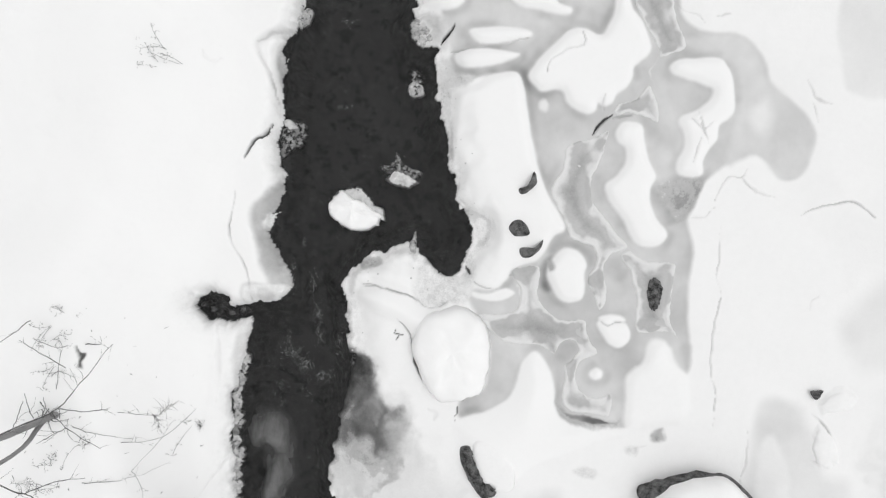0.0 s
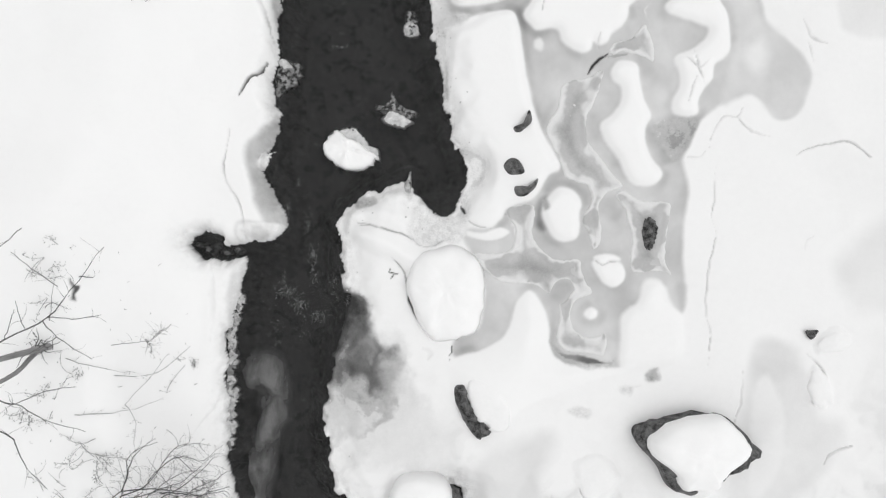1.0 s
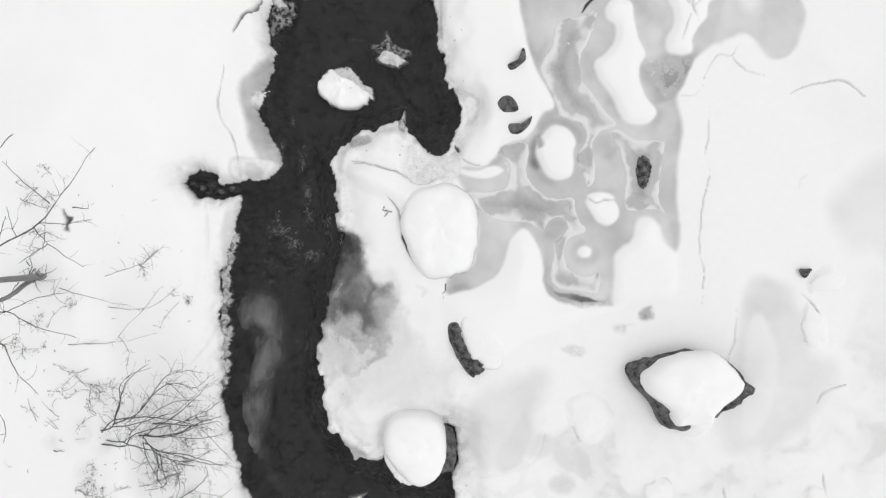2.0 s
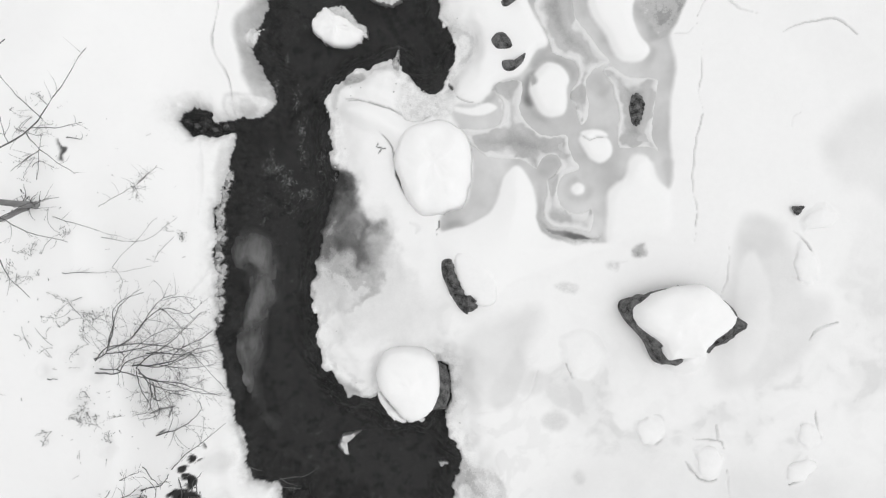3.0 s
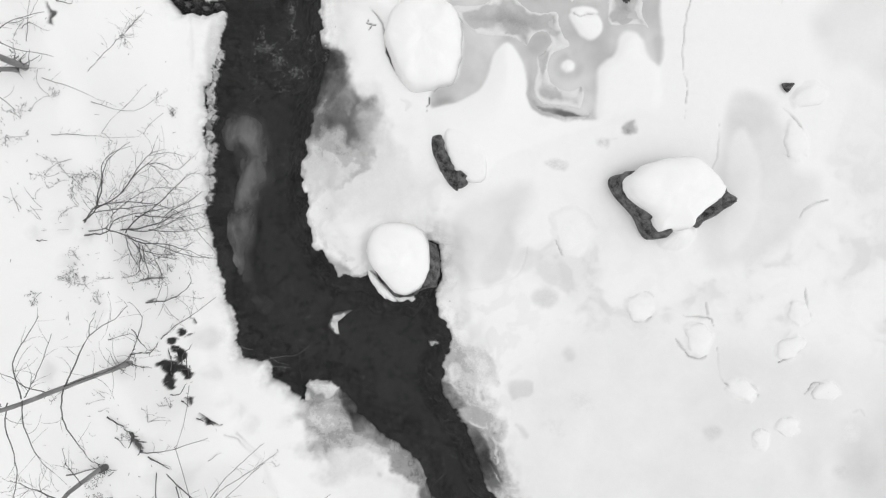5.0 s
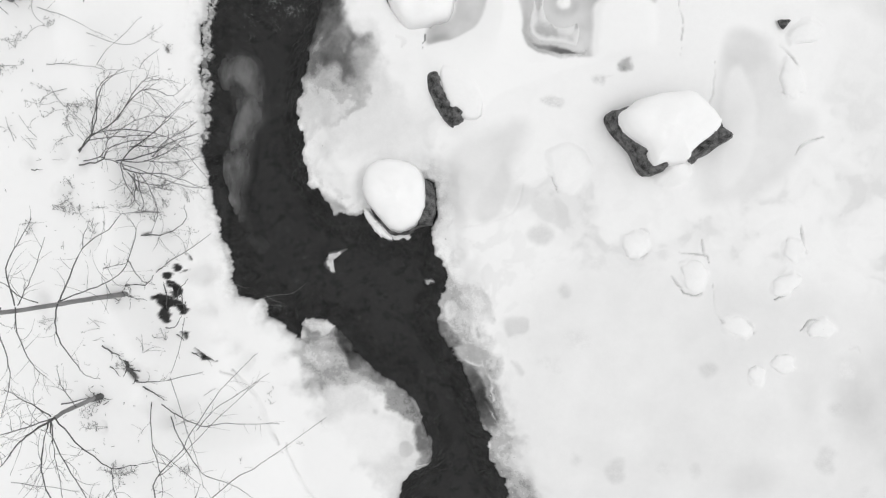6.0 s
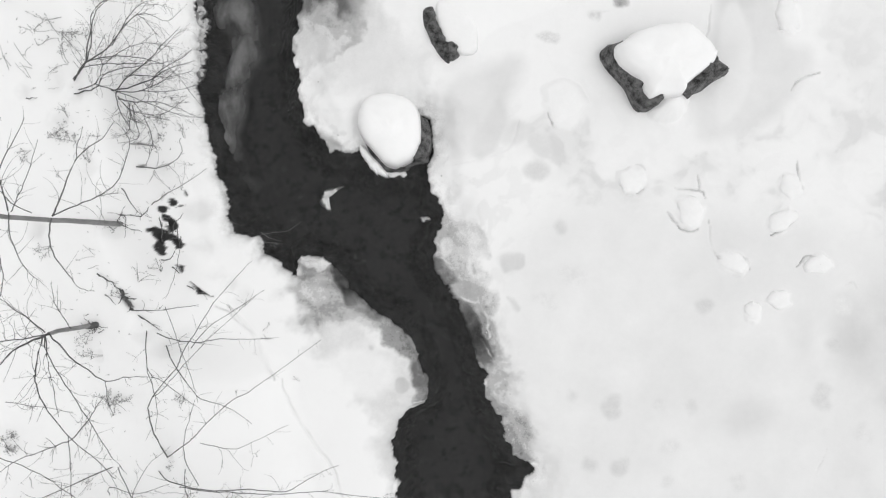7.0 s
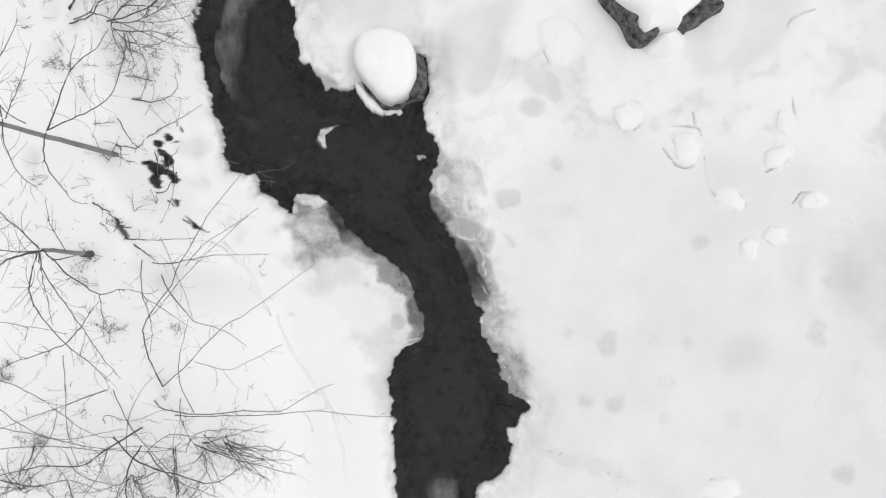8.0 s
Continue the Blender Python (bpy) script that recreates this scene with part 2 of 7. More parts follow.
foot = along([(-17, -1.9), (-13.2, -2.3), (-11.7, -3.6), (-9.6, -4.75), (-6.6, -4.95), (-4, -5.2), (-1, -5.4), (1.5, -4.4), (5, -4.2)])
brow = along([(-17, -4.6), (-13.2, -4.7), (-11.7, -5.7), (-9.6, -6.2), (-6.6, -6.4), (-4, -7.4), (-1, -8.3), (1.5, -7.6), (5, -7.4)])
top = along([(-17, 1.55), (-11.7, 1.65), (-6.6, 1.5), (-4, 1.5), (-1, 1.4), (1.5, 0.8), (5, 0.75)])
edge_rise = along([(-17, 0.25), (-8, 0.25), (-2, 0.25), (-1, 0.45), (5, 0.45)])
rough = 0.05 * fbm(PX, PY, 1.6, 4, 11) + 0.10 * fbm(PX, PY, 5.0, 2, 21)
slope = ease((foot - PX) / (foot - brow) + 0.12 * fbm(PX, PY, 1.8, 3, 31), 0.0, 1.0)
h_west = 0.10 + edge_rise * np.sqrt(ease(d_land, 0.0, 0.35)) + top * slope + rough * ease(d_land, 0.1, 1.5) * (1 + slope)
h_east = 0.06 + 0.30 * ease(d_land, 0.0, 0.9) + 0.5 * rough * ease(d_land, 0.2, 1.2)
Z = np.where(west, h_west, h_east)
# fresh snow, with a rim of grey ice along the water
band = 0.09 + 0.22 * np.clip(fbm(PX, PY, 0.9, 3, 41) + 0.1, 0, 1)
rim = (1 - ease(d_land, band * 0.4, band * 1.5)) * (0.75 + 0.9 * fbm(PX, PY, 0.4, 3, 43))
warp_x, warp_y = PX + 0.5 * fbm(PX, PY, 1.1, 3, 71), PY + 0.5 * fbm(PX, PY, 1.1, 3, 73)
cloud, crumb = fbm(warp_x, warp_y, 2.0, 5, 51), fbm(warp_x, warp_y, 0.32, 4, 53)
by_shore = np.exp(-np.maximum(d_land, 0) / 0.9)
mottle = 0.09 * ease(cloud, -0.1, 0.4) + 0.07 * ease(cloud, 0.10, 0.16) * ease(crumb, -0.2, 0.3) + (0.02 + 0.13 * by_shore) * ease(crumb, 0.08, 0.3)
mottle = mottle * ease(-PY + 1.2 * fbm(PX, PY, 2.0, 2, 75), 2.5, 9.0) + 0.02 * ease(cloud, 0.0, 0.4)
WET_SHADE = np.where(west, 0.0 + 0.15 * rim, 0.02 + mottle + 0.33 * rim)
GRAIN = 0.03 + np.where(west, 0.15, 0.28) * (1 - ease(d_land, 0.1, 0.5))
ease_shore = ease(d_land, -0.03, 0.02)


def patch(points, wet, soft=0.1, dz=0.0, edge=0.25, grain=None, wobble=0.09, smooth=4, rim=0.0, rim_wet=0.15, halo=0.0, warp=0.0, size=0.6):
    """Lays a patch with a rounded outline on the ground: how wet its tone is, painted shade included, how soft its rim,
    and by how much it rises over the width of its edge.
    """
    poly = rounded(points, smooth) if smooth > 1 else np.array(points, float)
    pad = max(soft, edge) + 0.3 + warp
    (x0, y0), (x1, y1) = poly.min(0) - pad, poly.max(0) + pad
    i0, i1 = np.searchsorted(gy, [y0, y1])
    j0, j1 = np.searchsorted(gx, [x0, x1])
    if i0 == i1 or j0 == j1:
        return
    x, y = PX[i0:i1, j0:j1], PY[i0:i1, j0:j1]
    if warp:
        x, y = x + 2 * warp * fbm(x, y, size, 5, 83), y + 2 * warp * fbm(x, y, size, 5, 87)
    d = signed(x, y, poly) + wobble * fbm(x, y, 0.45, 4, len(points))
    k = ease(d, -soft, soft)
    if wet is not None:
        # a darker ring just outside the outline
        if halo:
            WET_SHADE[i0:i1, j0:j1] += 1.3 * halo * np.exp(-((d + 0.10) / 0.10) ** 2) * ease(WET_SHADE[i0:i1, j0:j1], 0.1, 0.2) * ease(fbm(x, y, 0.9, 3, 81),
                -0.15, 0.3)
        wet = np.maximum(wet * (1 + 0.55 * fbm(x, y, 0.9, 4, 61)), 0)
        level = wet if not rim else rim_wet + (wet - rim_wet) * ease(d, rim * 0.6, rim * 1.8)
        WET_SHADE[i0:i1, j0:j1] += (level - WET_SHADE[i0:i1, j0:j1]) * k
    if grain is not None:
        GRAIN[i0:i1, j0:j1] += (grain - GRAIN[i0:i1, j0:j1]) * k
    if dz:
        Z[i0:i1, j0:j1] += dz * np.sqrt(ease(d, -0.02, edge))


def groove(points, width=0.03, depth=0.06, wet=0.25):
    """A crack in the snow crust, fading at both ends, with its shade put into the tone."""
    line = rounded(points, 6, False)
    (x0, y0), (x1, y1) = line.min(0) - 0.3, line.max(0) + 0.3
    i0, i1 = np.searchsorted(gy, [y0, y1])
    j0, j1 = np.searchsorted(gx, [x0, x1])
    x, y = PX[i0:i1, j0:j1], PY[i0:i1, j0:j1]
    d = line_distance(x + 0.06 * fbm(x, y, 0.3, 3, 4), y + 0.06 * fbm(x, y, 0.3, 3, 6), line, False)
    length = np.linalg.norm(np.diff(line, axis=0), axis=1).sum()
    ends = np.minimum(np.hypot(x - line[0][0], y - line[0][1]), np.hypot(x - line[-1][0], y - line[-1][1]))
    width = width * (0.35 + 0.65 * ease(ends, 0.0, length * 0.45)) * (1 + 0.6 * value_noise(x * 6, y * 6, 29))
    fade = 0.35 + 0.65 * ease(value_noise(x * 2.2, y * 2.2, 9), -0.3, 0.3)
    fade = np.maximum(fade, ease(np.array(wet), 0.7, 0.9))
    k = np.exp(-(d / width) ** 4) * fade
    Z[i0:i1, j0:j1] -= depth * k
    WET_SHADE[i0:i1, j0:j1] = np.maximum(WET_SHADE[i0:i1, j0:j1], wet * k)


def softened(a, rounds=2):
    """The field with its creases rounded off."""
    for _ in range(rounds):
        for axis in (0, 1):
            a = (np.roll(a, 2, axis) + np.roll(a, 1, axis) + a + np.roll(a, -1, axis) + np.roll(a, -2, axis)) / 5
    return a


def ridge(points, width=0.022, height=0.02, wet=0.22):
    """A pale raised seam of refrozen ice."""
    line = rounded(points, 6, False)
    (x0, y0), (x1, y1) = line.min(0) - 0.2, line.max(0) + 0.2
    i0, i1 = np.searchsorted(gy, [y0, y1])
    j0, j1 = np.searchsorted(gx, [x0, x1])
    x, y = PX[i0:i1, j0:j1], PY[i0:i1, j0:j1]
    d = line_distance(x + 0.12 * fbm(x, y, 0.25, 3, 14), y + 0.12 * fbm(x, y, 0.25, 3, 16), line, False)
    k = np.exp(-(d / width) ** 2) * (0.15 + 0.85 * ease(value_noise(x * 5, y * 5, 19), -0.2, 0.3))
    Z[i0:i1, j0:j1] += height * k
    WET_SHADE[i0:i1, j0:j1] += (wet - WET_SHADE[i0:i1, j0:j1]) * k


# ledges of grey ice below the snow of the west bank
patch([(-4.14, 4.70), (-3.80, 4.92), (-3.32, 5.03), (-3.15, 4.79), (-3.32, 4.58), (-3.58, 4.42), (-3.59, 4.12), (-3.52, 3.73), (-3.46, 3.08),
    (-3.74, 3.08), (-3.78, 3.60), (-3.96, 4.09), (-4.13, 4.44)], 0.14, 0.05, -0.24, 0.1, wobble=0.04)
patch([(-3.63, 4.85), (-3.24, 5.03), (-3.05, 4.77), (-3.24, 4.62), (-3.48, 4.45), (-3.47, 3.75), (-3.40, 3.10), (-3.64, 3.16), (-3.72, 3.75),
    (-3.81, 4.28), (-3.79, 4.56)], 0.50, 0.06, -0.03, 0.1, grain=0.15, wobble=0.05)
patch([(-4.08, 4.58), (-3.87, 4.77), (-3.61, 4.82), (-3.77, 4.56), (-3.78, 4.25), (-3.69, 3.73), (-3.61, 3.10), (-3.72, 3.10), (-3.76, 3.60),
    (-3.94, 4.12)], 0.0, 0.06, 0.08, 0.1, wobble=0.04)
patch([(-3.50, 1.14), (-3.46, 0.94), (-3.89, 0.71), (-4.05, 0.54), (-3.95, 0.32), (-3.66, -0.05), (-3.59, -0.44), (-3.45, -0.77), (-3.46, -1.21),
    (-4.45, -1.36), (-4.45, -0.90), (-3.95, -0.84), (-4.05, -0.55), (-4.13, -0.05), (-4.29, 0.48), (-4.27, 0.94), (-4.05, 1.14), (-3.65, 1.53)], 0.44, 0.09, -0.12, 0.15, grain=0.10)
patch([(-4.02, 0.77), (-3.66, 0.85), (-3.68, 0.67), (-3.95, 0.54)], 0.10, 0.05, 0.03, 0.1, grain=0.35)
patch([(-4.45, -0.90), (-4.06, -0.84), (-3.66, -0.88), (-3.46, -1.04), (-3.60, -1.23), (-4.45, -1.34)], 0.10, 0.05, 0.05, 0.1, grain=0.2)
patch([(-4.19, -0.94), (-3.95, -0.92), (-3.85, -1.10), (-3.95, -1.23), (-4.16, -1.21)], 0.24, 0.05, 0.0, 0.1, grain=0.15)
patch([(-4.39, -1.69), (-4.37, -2.02), (-4.56, -2.81), (-4.72, -3.47), (-4.80, -2.68), (-4.72, -2.02), (-4.56, -1.73)], 0.20, 0.06, -0.05, 0.1)
# wet overflow ice among snow islands on the east shore
OVERFLOW_NORTH = [(-0.10, 4.11), (0.29, 4.50), (0.30, 5.93), (4.21, 6.19), (5.45, 5.93), (5.58, 5.41), (5.88, 5.05), (6.30, 4.93), (6.82, 4.89),
    (7.21, 4.66), (7.47, 4.31), (7.63, 3.79), (7.87, 3.53), (8.19, 3.30), (8.52, 2.96), (8.69, 2.57), (8.59, 2.16), (8.39, 1.70), (8.16, 1.53),
    (7.87, 1.58), (7.63, 1.90), (7.34, 2.13), (7.06, 2.09), (6.62, 1.86), (6.27, 1.61), (6.06, 1.37), (5.88, 0.92), (5.73, 0.59), (5.88, 0.07)]
OVERFLOW_SOUTH = [(5.88, -0.32), (5.77, -0.85), (5.75, -1.63), (5.80, -2.28), (5.78, -2.74), (5.68, -2.94), (5.45, -2.68), (5.29, -2.31), (4.86, -2.48),
    (4.34, -3.33), (4.31, -4.11), (4.01, -4.20), (3.68, -4.16), (2.90, -4.08), (2.69, -3.78), (2.63, -3.19), (2.44, -2.67), (2.18, -2.47),
    (1.92, -2.73), (1.65, -3.45), (1.07, -3.84), (0.48, -4.00), (0.44, -3.55), (0.94, -3.38), (1.12, -2.93), (1.15, -2.27), (0.87, -1.62),
    (0.68, -1.10), (1.33, -0.99), (1.66, -0.45), (2.70, 0.33), (2.38, 1.38), (2.12, 2.55), (1.86, 3.85), (1.34, 3.98), (0.29, 3.72),
    (-0.03, 3.53)]
patch(OVERFLOW_NORTH + OVERFLOW_SOUTH, 0.335, 0.07, -0.03, 0.12, wobble=0.04)
for outline, wet in (
        ([(5.58, 4.76), (6.82, 4.89), (7.47, 4.31), (7.63, 3.79), (8.19, 3.30), (8.69, 2.57), (8.39, 1.70), (7.87, 1.58), (7.34, 2.13),
             (6.62, 1.86), (6.95, 3.07), (6.82, 4.11), (5.90, 4.50)], 0.24),
        ([(7.93, 3.13), (8.26, 3.20), (8.65, 2.61), (8.46, 1.76), (7.93, 1.63), (7.63, 2.16)], 0.29),
        ([(4.73, 3.46), (5.38, 3.59), (5.71, 2.55), (5.58, 1.77), (5.05, 1.77), (4.79, 2.55)], 0.34),
        ([(4.66, 3.01), (4.99, 3.00), (5.02, 2.61), (4.79, 2.55)], 0.42),
        # band of shade along the long plate's east side, painted as tone
        ([(3.62, 1.64), (3.84, 1.51), (4.01, 0.92), (4.44, 0.27), (4.36, 0.04), (3.88, 0.66), (3.55, 1.12)], 0.40),
        ([(2.70, 1.90), (2.90, 2.16), (2.77, 1.70), (2.53, 1.25), (2.77, 0.79), (2.94, 0.46), (2.70, 0.79), (2.44, 1.25), (2.51, 1.64)], 0.40),
        ([(4.92, 1.38), (5.51, 1.64), (6.04, 1.53), (5.97, 1.18), (5.71, 0.66), (5.32, 0.46), (5.05, 0.66), (4.96, 1.11)], 0.40),
        ([(5.49, 1.31), (5.84, 1.37), (5.77, 1.05), (5.51, 0.96)], 0.56),
        ([(5.25, 0.85), (5.51, 0.96), (5.54, 0.66), (5.32, 0.53)], 0.54),
        ([(3.81, -0.58), (4.01, -0.26), (4.27, -0.19), (4.40, -0.58), (4.14, -0.84)], 0.42),
        ([(2.70, 0.14), (3.29, 0.05), (3.55, -0.12), (3.55, -0.45), (3.45, -0.58), (3.39, -0.19), (2.96, -0.02)], 0.36),
        ([(2.38, -0.45), (2.53, -0.28), (2.69, -0.34), (2.64, -0.61), (2.48, -0.63)], 0.68),
        ([(2.34, -0.55), (2.47, -0.58), (2.56, -1.02), (2.36, -0.94)], 0.66),
        ([(0.74, -1.03), (1.59, -1.03), (1.83, -1.23), (1.66, -1.49), (0.94, -1.53)], 0.32),
        ([(2.70, -2.34), (2.94, -2.21), (3.18, -2.30), (3.18, -2.54), (2.96, -2.67), (2.70, -2.60)], 0.42),
        ([(5.58, -2.28), (5.80, -2.35), (5.75, -2.87), (5.58, -2.68)], 0.42),
        ([(4.14, -3.46), (4.34, -3.33), (4.31, -4.14), (4.07, -4.11)], 0.36),
        ([(0.54, -3.55), (0.87, -3.45), (0.94, -3.81), (0.57, -3.94)], 0.36)):
    patch(outline, wet, 0.11, 0.0, wobble=0.06)
for outline in (
        [(0.68, 4.99), (1.17, 5.05), (2.04, 4.99), (2.08, 4.80), (1.59, 4.71), (0.94, 4.66)],
        [(0.40, 4.48), (0.94, 4.55), (1.59, 4.50), (1.85, 4.41), (1.33, 4.19), (0.68, 4.11), (0.40, 4.24)],
        [(1.65, 4.02), (1.85, 3.96), (1.95, 3.64), (2.04, 3.05), (2.13, 2.41), (2.23, 1.89), (2.39, 1.43), (2.52, 1.14), (2.73, 0.79),
            (2.90, 0.49), (2.86, 0.33), (2.62, 0.20), (2.44, -0.12), (2.23, -0.34), (1.91, -0.43), (1.65, -0.55), (1.53, -0.77), (1.19, -0.96),
            (0.80, -0.92), (0.57, -0.81), (0.75, -0.44), (0.96, -0.16), (1.19, 0.01), (1.31, 0.27), (1.27, 0.59), (1.07, 0.80), (0.75, 0.85),
            (0.50, 1.09), (0.44, 1.31), (0.52, 1.76), (0.29, 2.15), (0.29, 2.54), (0.36, 3.05), (0.39, 3.51), (0.68, 3.64), (0.94, 3.73),
            (1.26, 3.96)],
        [(2.08, 3.83), (2.07, 3.99), (2.24, 4.24), (2.52, 4.54), (2.88, 4.87), (3.14, 5.02), (3.40, 5.00), (3.66, 4.87), (3.82, 4.93),
            (3.95, 5.19), (4.05, 5.45), (4.08, 5.84), (4.34, 5.84), (4.47, 5.45), (4.70, 5.13), (4.83, 4.84), (4.90, 4.61), (4.83, 4.41),
            (4.64, 4.25), (4.49, 4.12), (4.47, 3.90), (4.34, 3.68), (4.12, 3.51), (3.99, 3.31), (3.82, 3.23), (3.66, 3.29), (3.60, 3.12),
            (3.40, 3.05), (3.14, 3.16), (2.95, 3.31), (2.86, 3.55), (2.69, 3.61), (2.36, 3.57), (2.21, 3.68)],
        [(4.08, 2.64), (4.25, 2.85), (4.51, 2.87), (4.68, 2.77), (4.73, 2.47), (4.81, 2.08), (4.94, 1.76), (4.99, 1.56), (4.86, 1.30),
            (4.90, 0.91), (5.03, 0.59), (5.22, 0.39), (5.25, 0.20), (5.09, 0.02), (4.83, -0.03), (4.57, 0.04), (4.38, 0.27), (4.25, 0.59),
            (3.99, 0.91), (3.86, 1.24), (3.86, 1.43), (4.08, 1.60), (4.29, 1.89), (4.29, 2.25), (4.12, 2.43)],
        [(5.33, 4.15), (5.55, 4.30), (6.00, 4.32), (6.46, 4.31), (6.65, 4.12), (6.76, 3.90), (6.81, 3.51), (6.81, 3.12), (6.65, 2.92),
            (6.46, 2.77), (6.42, 2.47), (6.24, 2.25), (6.08, 1.95), (6.08, 1.70), (5.94, 1.60), (5.68, 1.60), (5.51, 1.70), (5.48, 1.89),
            (5.59, 2.15), (5.66, 2.34), (5.64, 2.60), (5.52, 2.86), (5.61, 3.01), (5.94, 3.12), (6.13, 3.25), (6.29, 3.44), (6.29, 3.64),
            (6.00, 3.77), (5.61, 3.90), (5.38, 3.99)],
        [(2.52, -0.45), (2.69, -0.21), (2.88, -0.06), (3.14, -0.10), (3.32, -0.25), (3.40, -0.45), (3.34, -0.64), (3.35, -0.97),
            (3.27, -1.23), (3.01, -1.30), (2.75, -1.20), (2.60, -0.97), (2.49, -0.71)],
        [(-0.33, 5.77), (-0.16, 5.54), (0.16, 5.46), (0.45, 5.54), (0.55, 5.77)],
        [(1.69, 5.77), (1.87, 5.54), (2.37, 5.45), (2.69, 5.36), (2.99, 5.36), (3.04, 5.49), (2.76, 5.60), (2.56, 5.77)]):
    patch(outline, 0.0, 0.05, 0.14, 0.2, halo=0.08, wobble=0.035)
patch([(0.57, -0.99), (1.07, -1.09), (1.52, -0.99), (1.74, -1.10), (1.33, -1.28), (0.87, -1.22)], 0.02, 0.04, 0.06, wobble=0.04)
patch([(7.28, 3.20), (7.60, 3.40), (7.67, 3.00), (7.47, 2.61), (7.24, 2.81)], 0.10, 0.2)
for outline in (
        [(3.64, -1.80), (3.80, -1.70), (4.06, -1.75), (4.29, -1.78), (4.41, -1.99), (4.36, -2.22), (4.14, -2.35), (3.90, -2.27),
            (3.77, -2.09)],
        [(3.69, -1.67), (3.90, -1.61), (4.16, -1.63), (4.29, -1.73), (4.03, -1.73), (3.83, -1.80)],
        [(3.49, -2.90), (3.63, -2.82), (3.77, -2.90), (3.75, -3.05), (3.59, -3.10), (3.47, -3.01)]):
    patch(outline, 0.0, 0.045, 0.10, 0.15, wobble=0.03, halo=0.08)
patch([(2.32, 3.32), (2.45, 3.38), (2.54, 3.27), (2.48, 3.14), (2.33, 3.18)], 0.10, 0.06)
patch([(4.29, -3.32), (4.32, -3.03), (4.52, -2.82), (4.71, -2.69), (4.78, -2.35), (4.92, -2.18), (5.10, -2.17), (5.26, -2.27),
            (5.27, -2.60), (5.44, -2.82), (5.68, -2.98), (5.76, -3.38), (5.69, -3.97), (5.23, -4.20), (4.35, -4.23), (4.27, -3.77)], 0.01, 0.07, 0.08, wobble=0.05)
# the big drift that joins the islands in the south
patch([(0.32, -4.16), (0.43, -4.01), (0.77, -3.91), (1.08, -3.81), (1.41, -3.63), (1.64, -3.42), (1.81, -3.14), (1.86, -2.82), (1.96, -2.63),
    (2.12, -2.48), (2.23, -2.47), (2.39, -2.65), (2.55, -2.91), (2.62, -3.30), (2.64, -3.58), (2.70, -3.82), (2.88, -4.02), (3.37, -4.12),
    (3.94, -4.20), (4.27, -4.23), (4.58, -4.10), (4.43, -4.31), (3.68, -4.49), (3.04, -4.74), (2.27, -5.06), (1.82, -5.38), (1.50, -5.64),
    (1.12, -5.58), (0.80, -5.38), (0.55, -4.87)], 0.0, 0.05, 0.20, 0.9, halo=0.08, wobble=0.05)
# snow over the stones beside the narrows
patch([(-1.98, -0.70), (-1.79, -0.53), (-1.38, -0.47), (-1.12, -0.16), (-0.73, -0.13), (-0.60, -0.44), (-0.52, -0.83), (-0.65, -1.07),
    (-1.01, -0.94), (-1.53, -0.75), (-1.79, -0.81)], 0.02, 0.06, 0.14, 0.2, wobble=0.05)
patch([(-2.18, -0.90), (-1.81, -0.34), (-1.02, -0.08), (-0.52, 0.34), (-0.47, -0.18), (-1.15, -0.18), (-1.39, -0.47), (-1.81, -0.55),
    (-1.97, -0.77), (-2.05, -1.17)], 0.28, 0.07, 0.0, grain=0.2)
# grey shade beside the snow lump, put into the ground's tone
patch([(-1.86, -0.42), (-1.67, -0.30), (-1.39, -0.31), (-1.36, -0.41), (-1.61, -0.48), (-1.81, -0.52)], 0.52, 0.05, -0.02, wobble=0.05)
patch([(-0.52, -0.18), (-0.23, -0.55), (0.13, -0.74), (0.49, -0.58), (0.75, -0.25), (0.79, -0.84), (0.68, -1.23), (-0.04, -1.39), (-0.50, -1.30),
    (-0.65, -1.04), (-0.50, -0.71)], 0.14, 0.08, 0.0, grain=0.42)
patch([(0.29, 1.19), (0.68, 0.97), (1.10, 0.78), (1.31, 0.49), (1.26, 0.14), (1.08, -0.08), (0.79, -0.13), (0.58, -0.45), (0.79, 0.08),
    (0.81, 0.34), (0.58, 0.67)], 0.33, 0.05, -0.04, grain=0.3, rim=0.06, rim_wet=0.12)
patch([(0.89, 0.66), (1.07, 0.60), (1.15, 0.36), (1.02, 0.10), (0.84, 0.14), (0.89, 0.40)], 0.14, 0.05, 0.01, grain=0.3)
patch([(-1.94, -1.15), (-1.72, -0.94), (-1.27, -0.97), (-0.80, -1.16), (-0.47, -1.37), (-0.04, -1.41), (0.28, -1.35), (0.15, -1.86),
    (-0.49, -2.12), (-0.85, -1.86), (-1.14, -1.67), (-1.65, -1.45)], 0.0, 0.04, 0.20, 0.35, wobble=0.05)
patch([(-0.55, 5.31), (-0.23, 5.44), (0.30, 5.18), (0.16, 4.72), (-0.10, 4.59), (-0.49, 4.78)], 0.30, 0.10, 0.0, grain=0.15)
patch([(-0.20, 4.16), (0.01, 4.39), (0.30, 4.29), (0.37, 4.03), (0.79, 3.94), (0.69, 3.74), (0.37, 3.63), (0.29, 3.09), (0.27, 2.56),
    (0.14, 2.28), (0.06, 3.09), (-0.07, 3.74)], 0.24, 0.08, 0.0, grain=0.25)
patch([(-0.03, 3.74), (0.23, 3.48), (0.27, 2.56), (0.45, 1.39), (0.24, 1.52), (0.03, 2.43)], 0.30, 0.05, 0.0, grain=0.35)
